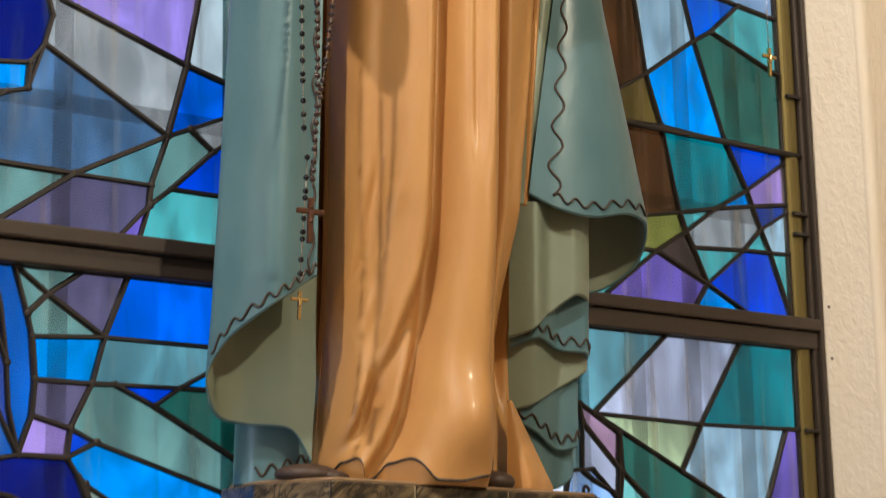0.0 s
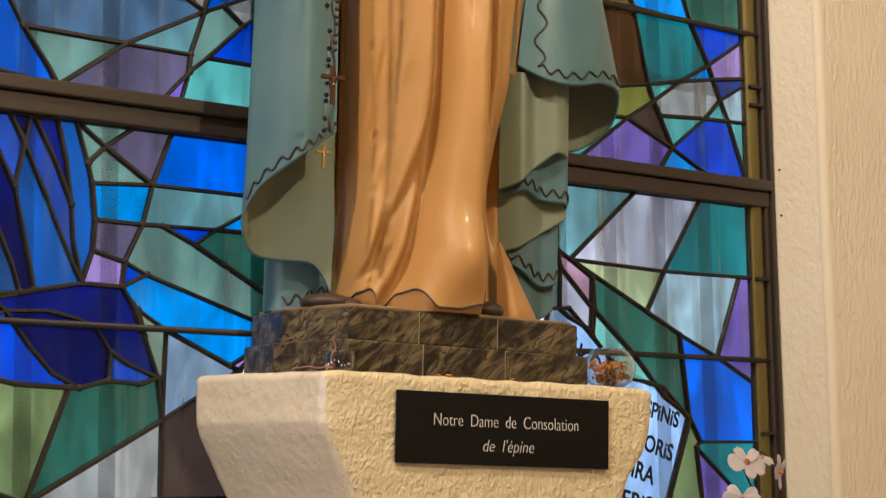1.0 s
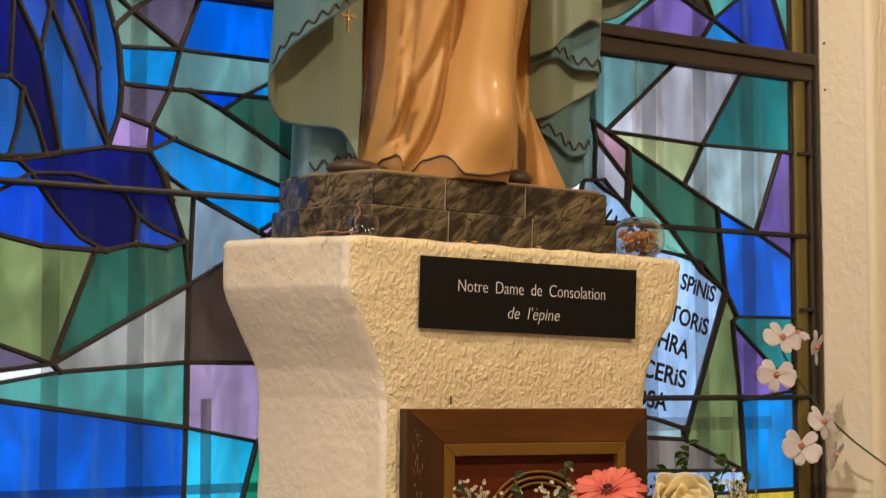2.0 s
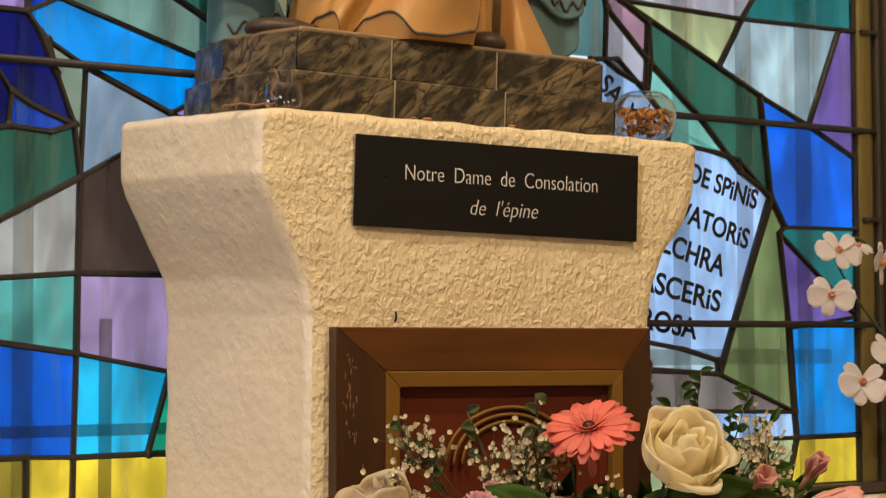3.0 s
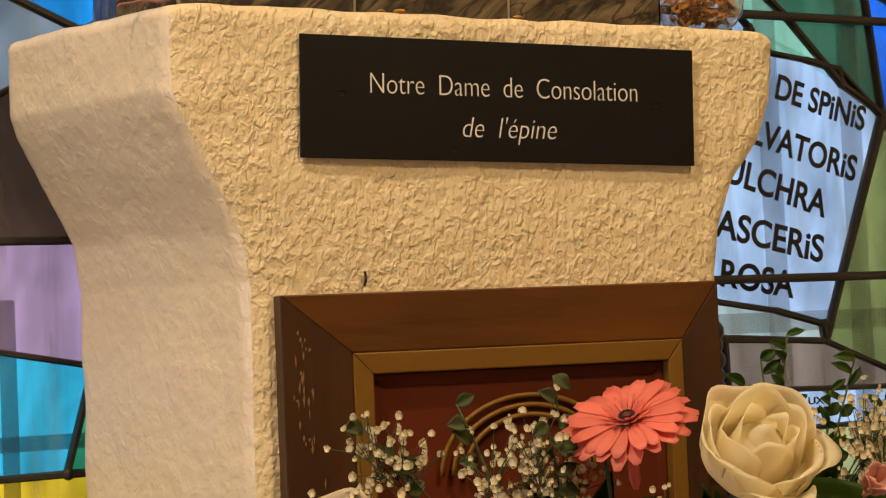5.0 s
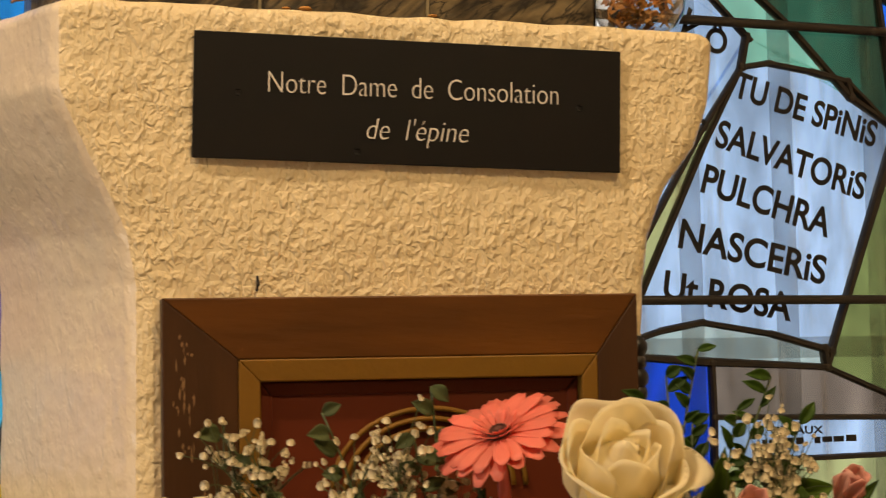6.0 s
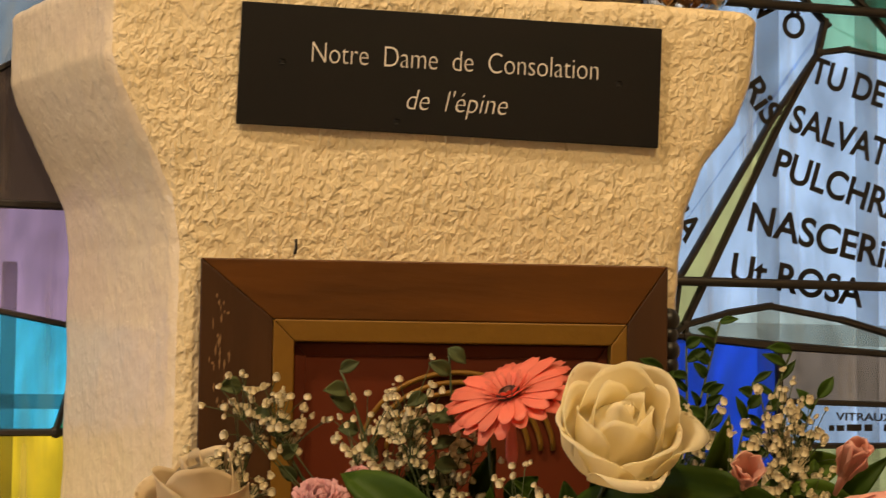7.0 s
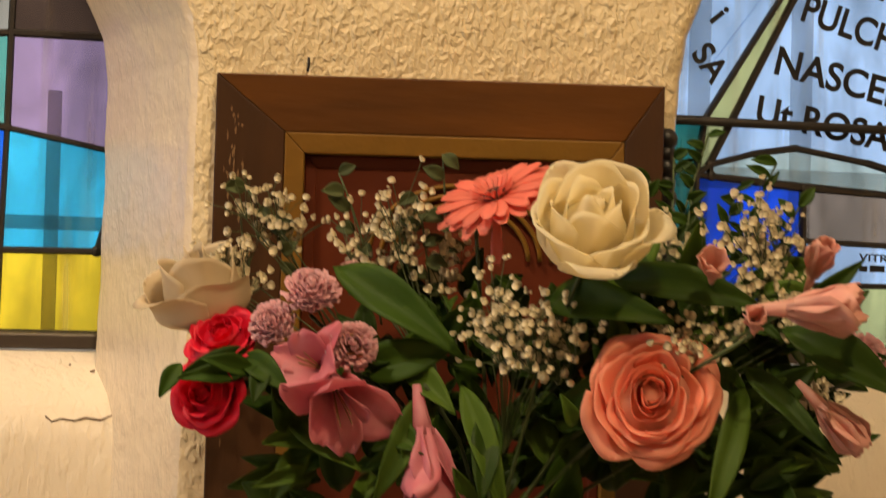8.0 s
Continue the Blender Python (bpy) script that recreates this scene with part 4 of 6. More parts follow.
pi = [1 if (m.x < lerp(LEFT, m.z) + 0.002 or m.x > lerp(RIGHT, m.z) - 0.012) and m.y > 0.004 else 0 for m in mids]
pedestal = thing("pedestal", "cream rough-cast plaster pedestal with a flared top", "pedestal", (0, 0.11, 0))


def share(keep):
    """The faces that keep(index) picks, with only the points that they use."""
    faces = [f for i, f in enumerate(pf) if keep(i)]
    used = {k: n for n, k in enumerate(sorted({i for f in faces for i in f}))}
    return [pv[k] for k in used], [tuple(used[i] for i in f) for f in faces]


solid("front", *share(lambda i: not pi[i]), PLASTER, pedestal, "rough-cast cream front and top", True)
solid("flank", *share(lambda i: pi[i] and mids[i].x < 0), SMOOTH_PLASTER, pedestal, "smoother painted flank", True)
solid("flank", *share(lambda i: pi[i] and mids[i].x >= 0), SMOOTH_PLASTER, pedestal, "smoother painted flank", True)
v, f = tube([(-0.121, -0.0035, 1.309), (-0.1205, -0.0045, 1.302), (-0.1215, -0.0035, 1.297)], 0.0012, 6)
tagged(solid("nail", v, f, IRON), "small dark nail stub in the plaster", "nail")

# ---- plaque ----
plaque = thing("plaque", "black plaque with cream lettering screwed to the pedestal", "sign", (0, -0.006, 1.45))
box("plate", -0.174, 0.174, -0.0062, -0.0030, 1.400, 1.500, BLACK, plaque, 0.0006)
for x, z in ((-0.139, 1.4525), (0.139, 1.4515), (-0.044, 1.409)):
    v, f = ball((x, -0.0063, z), 0.0030, 5, 10, 1.0)
    v = [(a, -0.0063 + (b + 0.0063) * 0.15, c) for a, b, c in v]
    solid("screw", v, f, BLACK, plaque, "dark screw head", True)
lettering("title", "Notre  Dame  de  Consolation", 0.0250, 0.2365, LETTER, upright(-0.1155, -0.0064, 1.4535), plaque, "cream engraved title line", 0.0, 0.0006, -0.0004)
lettering("subtitle", "de  l'\u00e9pine", 0.0250, 0.083, LETTER, upright(-0.0365, -0.0064, 1.4195), plaque, "cream italic line", 0.22, 0.0006, -0.0004)

# ---- wooden frame on the pedestal ----
shrine = thing("wooden_frame", "dark stained wooden frame with gilt inner edge round a red panel", "frame", (0, -0.02, 1.06))
TILT = Matrix.Translation((0, 0, 1.295)) @ Matrix.Rotation(radians(-1.7), 4, "Y") @ Matrix.Translation((0, 0, -1.295))


def frame_piece(name, corners, mat, label=""):
    """A mitred moulding: four front corners in order, with backs on the plaster."""
    front = [Vector(c) for c in corners]
    verts = [TILT @ c for c in front] + [TILT @ Vector((c.x, 0.0045, c.z)) for c in front]
    faces = [(0, 1, 2, 3), (7, 6, 5, 4)] + [(i, i + 4, (i + 1) % 4 + 4, (i + 1) % 4) for i in range(4)]
    ob = solid(name, verts, faces, mat, shrine, label)
    bev = ob.modifiers.new("edge", "BEVEL")
    bev.width, bev.segments = 0.0012, 2
    return ob


def rect(x0, x1, z0, z1, y_left, y_right=None):
    y_right = y_left if y_right is None else y_right
    return [(x0, y_left, z1), (x1, y_right, z1), (x1, y_right, z0), (x0, y_left, z0)]


def sloped(x0, x1, z0, z1, proud):
    return rect(x0, x1, z0, z1, -0.006 - 0.030 * (x0 + 0.196) - proud, -0.006 - 0.030 * (x1 + 0.196) - proud)


outer = sloped(-0.196, 0.179, 0.80, 1.295, 0.017)
inner = sloped(-0.138, 0.147, 0.855, 1.2475, 0.012)
lip = sloped(-0.121, 0.134, 0.872, 1.230, 0.011)
for i, mat in enumerate((WOOD, WOOD_SHADED, WOOD, WOOD_SHADED)):
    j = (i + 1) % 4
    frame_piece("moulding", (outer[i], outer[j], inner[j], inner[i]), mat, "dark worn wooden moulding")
    frame_piece("gilt_edge", (inner[i], inner[j], lip[j], lip[i]), GILT, "dull gilt inner edge")
pv2 = [TILT @ Vector(c) for c in sloped(-0.122, 0.135, 0.871, 1.231, -0.002)]
solid("panel", pv2 + [v + Vector((0, 0.006, 0)) for v in pv2], [(0, 1, 2, 3), (7, 6, 5, 4), (0, 4, 5, 1), (1, 5, 6, 2), (2, 6, 7, 3), (3, 7, 4, 0)], RED, shrine, "deep red painted panel")
step = sloped(-0.1205, 0.1335, 0.8725, 1.2295, 0.0)
inn = sloped(-0.111, 0.125, 0.88, 1.219, -0.001)
for i in range(4):
    j = (i + 1) % 4
    frame_piece("inner_bead", (step[i], step[j], inn[j], inn[i]), RED, "dark red inner bead")
for rad in (0.062, 0.054, 0.046):
    pts = [TILT @ Vector((0.012 + rad * 1.25 * math.cos(a), -0.0145, 1.145 + rad * math.sin(a))) for a in [math.pi * k / 24 for k in range(25)]]
    v, f = tube(pts, 0.0022, 6)
    solid("arch", v, f, GILT, shrine, "gilt arched ornament", True)
wear = random.Random(9)
chips = Pile()
for k in range(40):
    x, z = wear.gauss(-0.180, 0.006), 1.27 - abs(wear.gauss(0, 0.12))
    y = -0.023 - 0.030 * (x + 0.196) + 0.005 * (x + 0.197) / 0.059 - 0.0006
    w, h = wear.uniform(0.0005, 0.0016), wear.uniform(0.001, 0.006)
    vs = [TILT @ Vector((x + dx * w * wear.uniform(0.6, 1.2), y - (0.0004 if dx == 0 and dz == 0 else 0), z + dz * h)) for dx, dz in ((-1, 0), (0, -1), (1, 0.2), (0.2, 1))]
    chips.add(vs, [(0, 1, 2, 3)])
chips.make("worn_chip", material("bare_wood", (0.24, 0.13, 0.05), 0.7, grain=0.4), shrine, "chipped paint baring pale wood", False, "stuff")
for k in range(9):
    z = 1.258 - 0.0125 * k
    r = 0.0085 if k % 2 else 0.0098
    v, f = ball((0.187 + 0.0005 * k, -0.008, z), r, 8, 12, 1.0)
    solid("carved_bulb", v, f, IRON, shrine, "black carved bulb along the frame's side", True)
# plain pale glass behind what the statue hides
for x0, x1, z0, z1 in ((-0.26, 0.239, 1.064, 1.668), (-0.26, 0.362, 1.669, 1.884), (-0.26, 0.345, 1.933, 2.62)):
    verts = [(x, y, z) for y in (Y_GLASS + 0.0035, Y_GLASS + 0.006) for x, z in ((x0, z0), (x1, z0), (x1, z1), (x0, z1))]
    solid("pane", verts, [(0, 1, 2, 3), (7, 6, 5, 4), (0, 4, 5, 1), (1, 5, 6, 2), (2, 6, 7, 3), (3, 7, 4, 0)], GLASS["seagrey"], window, "pale glass pane")

# ---- stone base under the statue ----
base = thing("stone_plinth", "two-tier base painted as dark veined stone blocks with pale joints", "base", (-0.04, 0.14, 1.523))
TURN = Matrix.Translation((-0.05, 0.14, 0)) @ Matrix.Rotation(radians(4.0), 4, "Z") @ Matrix.Translation((0.05, -0.14, 0))


def slab(name, plan, z0, z1, mat, label="", soft=0.002):
    n = len(plan)
    bm = bmesh.new()
    lo = [bm.verts.new(TURN @ Vector((x, y, z0))) for x, y in plan]
    hi = [bm.verts.new(TURN @ Vector((x, y, z1))) for x, y in plan]
    bm.faces.new(list(reversed(lo)))
    bm.faces.new(hi)
    for i in range(n):
        j = (i + 1) % n
        bm.faces.new((lo[i], lo[j], hi[j], hi[i]))
    if soft:
        bmesh.ops.bevel(bm, geom=bm.edges[:], offset=soft, segments=2, affect="EDGES", profile=0.5)
    return part(name, bm, mat, base, label)


def tier(z0, z1, grow, joints):
    """A core with pale joint colour and blocks in front and on the splayed sides."""
    l, r, y0, y1 = -0.243 - grow, 0.148 + grow, 0.036 - grow, 0.245
    bl, br = (-0.287 - grow, 0.150), (0.19 + grow, 0.155)
    d = 0.003
    slab("core", [(l + d, y0 + d), (r - d, y0 + d), (br[0] - d, br[1]), (br[0] - d, y1), (bl[0] + d, y1), (bl[0] + d, bl[1])], z0 + 0.001, z1 - 0.001, MORTAR, "pale joint filling", 0)
    xs = [l, *joints, r]
    g = 0.0013
    for a, b in zip(xs, xs[1:]):
        slab("stone_block", [(a + g, y0), (b - g, y0), (b - g, y0 + 0.03), (a + g, y0 + 0.03)], z0, z1, STONE, "dark veined stone block")
    slab("stone_block", [(l - 0.0002, y0 + 0.001), (l - 0.0002, y0 + 0.03), (bl[0], bl[1] + 0.02), (bl[0] - 0.001, bl[1])], z0, z1, STONE, "dark veined stone block")
    for x, s in ((bl[0], 1), (br[0], -1)):
        plan = [(x - 0.001 * s, bl[1] + 0.001), (x + 0.02 * s, bl[1] + 0.022), (x + 0.02 * s, y1), (x - 0.001 * s, y1)]
        slab("stone_block", plan if s < 0 else list(reversed(plan)), z0, z1, STONE, "dark veined stone block")
    slab("stone_block", [(r + 0.0002, y0 + 0.001), (br[0] + 0.001, br[1]), (br[0], br[1] + 0.02), (r + 0.0002, y0 + 0.03)], z0, z1, STONE, "dark veined stone block")


tier(1.5215, 1.5672, 0.0115, (-0.128, 0.012))
tier(1.5680, 1.6140, 0.0, (-0.128, 0.006))
slab("cap", [(-0.236, 0.043), (0.142, 0.043), (0.182, 0.157), (0.182, 0.24), (-0.280, 0.24), (-0.280, 0.157)], 1.6138, 1.6190, PLINTH_TOP, "tan painted rim on the base")

# ---- statue: one joined mesh of robe, mantle and feet ----
statue = Pile()
MAIN = ((2.5, -0.070), (2.18, -0.074), (1.957, -0.080), (1.86, -0.089), (1.795, -0.099), (1.708, -0.118), (1.66, -0.136), (1.62, -0.156))
EAST_V = ((2.5, 0.016), (2.19, 0.011), (2.04, 0.007), (1.89, -0.001), (1.744, -0.004), (1.62, -0.002))
STRIP = ((2.5, 0.075), (2.2, 0.053), (2.044, 0.028), (1.877, 0.013), (1.78, 0.010), (1.62, 0.012))
SLANT = ((2.5, -0.075), (2.2, -0.098), (2.064, -0.114), (1.95, -0.144), (1.839, -0.182), (1.688, -0.214), (1.62, -0.228))
LOWER = ((1.97, -0.082), (1.92, -0.088), (1.793, -0.127), (1.691, -0.165), (1.62, -0.205))
WEST_V = ((2.5, -0.203), (2.0, -0.206), (1.62, -0.214))
DRAG = ((2.5, -0.118), (2.2, -0.126), (2.05, -0.142), (1.92, -0.166), (1.80, -0.190), (1.62, -0.212))
THIN = ((2.5, -0.032), (2.2, -0.036), (1.9, -0.045), (1.7, -0.05))
FOLDS = (  # line of the fold, sideways shift, width, depth (+ is a valley), height where it fades in and out
    (MAIN, 0.0, 0.014, 0.034, 1.5, 3), (MAIN, -0.026, 0.016, -0.013, 1.5, 3), (MAIN, 0.046, 0.038, -0.016, 1.5, 3),
    (EAST_V, 0.0, 0.009, 0.040, 1.5, 3), (EAST_V, -0.024, 0.018, -0.010, 1.5, 3), (STRIP, 0.018, 0.010, -0.010, 1.88, 3), (STRIP, 0.038, 0.008, 0.030, 1.7, 3),
    (WEST_V, 0.0, 0.013, 0.045, 1.5, 3), (WEST_V, 0.030, 0.014, -0.007, 1.5, 3), (WEST_V, 0.052, 0.011, 0.008, 1.5, 2.3), (WEST_V, 0.082, 0.016, -0.007, 1.9, 3),
    (THIN, 0.0, 0.008, 0.007, 2.0, 3), (THIN, 0.018, 0.010, -0.004, 2.0, 3),
    (SLANT, 0.0, 0.014, 0.014, 1.62, 1.98), (SLANT, 0.024, 0.016, -0.008, 1.62, 1.95), (SLANT, -0.030, 0.012, 0.010, 1.5, 2.0),
    (DRAG, 0.0, 0.009, 0.006, 1.66, 2.12), (DRAG, 0.017, 0.009, -0.005, 1.66, 2.10), (DRAG, -0.028, 0.008, 0.005, 1.64, 2.05), (DRAG, 0.036, 0.008, 0.005, 1.62, 2.0),
    (LOWER, 0.0, 0.012, 0.022, 1.5, 1.93), (LOWER, -0.020, 0.012, -0.011, 1.5, 1.9), (LOWER, -0.044, 0.011, 0.010, 1.5, 1.85))
HEM = ((0.09, 1.628), (0.03, 1.630), (0.0, 1.621), (-0.013, 1.656), (-0.028, 1.629), (-0.070, 1.621), (-0.096, 1.621), (-0.125, 1.647), (-0.140, 1.642), (-0.155, 1.623), (-0.167, 1.624), (-0.180, 1.647), (-0.190, 1.643), (-0.200, 1.625), (-0.213, 1.650), (-0.224, 1.640), (-0.25, 1.622))


def robe_point(a, z, hem):
    """Angle a: 0 faces the nave, rising to the east."""
    s = (z - 1.617) / 0.9
    rx = 0.130 + 0.020 * math.exp(-s * 14) + 0.024 * s + 0.006 * math.exp(-((s - 0.12) / 0.1) ** 2)
    ry = 0.105 + 0.016 * math.exp(-s * 10) - 0.012 * s
    cx, cy = -0.058 + 0.012 * s, 0.150
    x, y = cx + rx * math.sin(a), cy - ry * math.cos(a)
    if math.cos(a) > -0.2:
        for line, shift, w, dep, lo, hi in FOLDS:
            f = lerp(line, z) + shift
            spread = w * (1 + 0.35 * math.exp(-s * 9))
            fade = min(1, max(0, (z - lo) / 0.08)) * min(1, max(0, (hi - z) / 0.12))
            y += dep * math.exp(-((x - f) / spread) ** 2) * fade * max(0, math.cos(a)) ** 0.5
        # east of the last fold the cloth falls back into a deep hollow
        y += 0.055 * min(1, max(0, (x - lerp(EAST_V, z) - 0.006) / 0.022)) * min(1, max(0, (1.98 - z) / 0.16)) * max(0, math.cos(a)) ** 0.5
        # bent knee and instep
        y -= 0.026 * math.exp(-((x + 0.052) / 0.040) ** 2 - ((z - 1.69) / 0.055) ** 2)
        y -= 0.016 * math.exp(-((x + 0.040) / 0.035) ** 2 - ((z - 1.95) / 0.18) ** 2)
    return Vector((x, y, z))


NA, NZ = 300, 120
rv = []
for i in range(NZ):
    u = i / (NZ - 1)
    for j in range(NA):
        a = -math.pi + 2 * math.pi * j / NA
        x0 = math.sin(a)
        xh = -0.058 + 0.150 * x0
        hem = lerp(HEM, xh, True) if math.cos(a) > -0.1 else 1.63
        z = hem + (2.52 - hem) * u ** 1.25
        rv.append(robe_point(a, z, hem))
statue.add(rv, grid_faces(NZ, NA, True), 0)
# dark lip of the hem and the underside
lip = []
for j in range(NA):
    p, c = rv[j], Vector((-0.07, 0.15, rv[j].z))
    d = (p - c).normalized()
    for off, dz in ((0.0004, 0.0018), (0.0013, 0.0004), (0.0012, -0.0012), (-0.0012, -0.0018)):
        lip.append(p + d * off + Vector((0, 0, dz)))
statue.add(lip, [(j * 4 + k, j * 4 + k + 1, ((j + 1) % NA) * 4 + k + 1, ((j + 1) % NA) * 4 + k) for j in range(NA) for k in range(3)], 3)
under = [p for p in rv[:NA]] + [Vector((p.x * 0.96 - 0.003, 0.15 + (p.y - 0.15) * 0.93, 1.616)) for p in rv[:NA]]
statue.add(under, [(j, NA + j, NA + (j + 1) % NA, (j + 1) % NA) for j in range(NA)], 0)


def cloth(section, rim, top, rows=46, thick=0.006, slots=(1, 2), taper=None, west=False):
    """A hanging tube of cloth. section(u) is the plan at the rim, rim(u) its lower edge, u running round from the front edge."""
    n = 110
    grid = []
    for i in range(rows):
        s = i / (rows - 1)
        for j in range(n):
            u = j / (n - 1)
            p = Vector(section(u))
            zr = rim(u)
            z = zr + (top - zr) * s
            k, shift = taper(z) if taper else (1, Vector((0, 0)))
            c = Vector(section(0.45)) * 0.5 + Vector(section(0.95)) * 0.5
            q = c + (p - c) * k + shift
            grid.append(Vector((q.x, q.y, z)))
    inner = []
    for i in range(rows):
        for j in range(n):
            a, b = grid[i * n + max(j - 1, 0)], grid[i * n + min(j + 1, n - 1)]
            t = (b - a).normalized()
            inner.append(grid[i * n + j] + Vector((t.y, -t.x, 0)) * (thick if west else -thick))
    f = grid_faces(rows, n)
    statue.add(grid, f, slots[0])
    statue.add(inner, [tuple(reversed(q)) for q in f], slots[1])
    # rolled rim joining both faces
    rimv = []
    for j in range(n):
        o, w = grid[j], inner[j]
        for k in range(5):
            a = math.pi * k / 4
            m = (o + w) / 2
            rimv.append(m + (o - w) / 2 * math.cos(a) - Vector((0, 0, thick * 0.5 * math.sin(a))))
    statue.add(rimv, [(j * 5 + k, j * 5 + k + 1, j * 5 + k + 6, j * 5 + k + 5) for j in range(n - 1) for k in range(4)], slots[0])
    edge = []
    for i in range(rows):
        edge += [grid[i * n], inner[i * n]]
    statue.add(edge, grid_faces(rows, 2), slots[0])
    edge = []
    for i in range(rows):
        edge += [grid[i * n + n - 1], inner[i * n + n - 1]]
    statue.add(edge, grid_faces(rows, 2), slots[0])

    def at(u, z):
        zr = rim(u)
        s = min(0.999, max(0, (z - zr) / (top - zr)))
        i, j = int(s * (rows - 1)), min(n - 2, int(u * (n - 1)))
        fr = u * (n - 1) - j
        fs = s * (rows - 1) - i
        i2 = min(rows - 1, i + 1)
        lo = grid[i * n + j].lerp(grid[i * n + j + 1], fr)
        hi = grid[i2 * n + j].lerp(grid[i2 * n + j + 1], fr)
        p = lo.lerp(hi, fs)
        t = (grid[i * n + j + 1] - grid[i * n + j]).normalized()
        return p + Vector((t.y, -t.x, 0)) * (-0.0012 if west else 0.0012)
    return at


def painted_line(points, width=0.0016):
    v, f = tube(points, width, 5)
    statue.add(v, f, 3)


def curve(stops, u):
    """Smooth closed-form reading of stops spread evenly over 0..1."""
    n = len(stops) - 1
    x = min(max(u, 0), 1) * n
    i = min(int(x), n - 1)
    t = x - i
    p0, p1, p2, p3 = (Vector(stops[max(i - 1, 0)]), Vector(stops[i]), Vector(stops[i + 1]), Vector(stops[min(i + 2, n)]))
    return 0.5 * ((2 * p1) + (p2 - p0) * t + (2 * p0 - 5 * p1 + 4 * p2 - p3) * t * t + (3 * p1 - p0 - 3 * p2 + p3) * t ** 3)


# west side of the mantle: a tube with an oblique lower edge that shows its lining
west_plan = ((-0.243, 0.062), (-0.276, 0.048), (-0.314, 0.058), (-0.345, 0.090), (-0.356, 0.128), (-0.335, 0.150), (-0.290, 0.152), (-0.240, 0.142), (-0.214, 0.125))
west_rim = ((0, 1.866), (0, 1.842), (0, 1.816), (0, 1.782), (0, 1.735), (0, 1.698), (0, 1.690), (0, 1.684), (0, 1.646))


def west_section(u):
    p = curve(west_plan, u)
    return p + Vector((0.0, 0.006 * math.sin(u * 20)))


on_west = cloth(west_section, lambda u: curve(west_rim, u).y, 2.52, taper=lambda z: (1 - 0.16 * max(0, (z - 1.75) / 0.75) + 0.03 * math.exp(-((z - 1.74) / 0.04) ** 2), Vector((0.010 * (z - 1.8), 0))), west=True)
painted_line([on_west(0.005 + 0.44 * k / 140, curve(west_rim, 0.005 + 0.44 * k / 140).y + 0.010 + 0.0048 * math.sin(k * 0.36)) for k in range(141)])
painted_line([on_west(0.045 + 0.016 * math.sin(k * 0.36), 1.865 + 0.55 * k / 170) for k in range(171)])

# lower west fold behind, reaching the base
low_plan = ((-0.200, 0.185), (-0.205, 0.160), (-0.238, 0.158), (-0.276, 0.172), (-0.288, 0.205), (-0.25, 0.23))
on_low = cloth(lambda u: curve(low_plan, u), lambda u: 1.655 - 0.036 * min(1, u * 1.8), 1.722, rows=16, west=True)
painted_line([on_low(0.08 + 0.5 * k / 60, 1.656 - 0.036 * min(1, (0.08 + 0.5 * k / 60) * 1.8) + 0.012 + 0.006 * math.sin(k * 0.55)) for k in range(61)])

# east side of the mantle
east_plan = ((0.066, 0.088), (0.105, 0.070), (0.155, 0.064), (0.215, 0.072), (0.262, 0.100), (0.275, 0.145), (0.240, 0.180), (0.165, 0.175), (0.105, 0.150), (0.085, 0.125))
east_rim = ((0, 2.012), (0, 1.992), (0, 1.986), (0, 1.998), (0, 1.990), (0, 1.948), (0, 1.915), (0, 1.895), (0, 1.87), (0, 1.85))


def east_section(u):
    return curve(east_plan, u)


on_east = cloth(east_section, lambda u: curve(east_rim, u).y, 2.52, taper=lambda z: (max(0.40, 1 - 2.0 * max(0, z - 2.0)), Vector((-0.08 * max(0, z - 2.0), -0.05 * max(0, z - 2.0)))))
painted_line([on_east(0.09 + 0.36 * k / 120, curve(east_rim, 0.09 + 0.36 * k / 120).y + 0.013 + 0.005 * math.sin(k * 0.33)) for k in range(121)])
painted_line([on_east(0.088 + 0.0001 * k + 0.022 * math.sin(k * 0.30), 2.008 + 0.40 * k / 150) for k in range(151)])

# narrow strips of robe between the front and the mantle's edge
strips = ((0.020, 0.128), (0.042, 0.100), (0.055, 0.110), (0.068, 0.094), (0.080, 0.108), (0.098, 0.135))
cloth(lambda u: curve(strips, u), lambda u: 1.985 + 0.02 * u, 2.52, rows=16, slots=(0, 0), taper=lambda z: (1, Vector((0.06 * (z - 2.0), 0))))
turned_edge = ((0.048, 0.118), (0.056, 0.102), (0.068, 0.096), (0.084, 0.104), (0.096, 0.125))
cloth(lambda u: curve(turned_edge, u), lambda u: 1.998, 2.52, rows=16, slots=(2, 2), taper=lambda z: (1, Vector((0.105 * (z - 2.0), -0.01 * (z - 2.0)))))

# cascade of folds below it: shallow relief, each layer a little further back
def layer(plan, rim, top, slots, line=0.0):
    at = cloth(lambda u: curve(plan, u), lambda u: curve(rim, u).y, top, rows=18, slots=slots)
    if line:
        painted_line([at(0.05 + 0.9 * k / 90, curve(rim, 0.05 + 0.9 * k / 90).y + line + 0.0055 * math.sin(k * 0.48)) for k in range(91)])


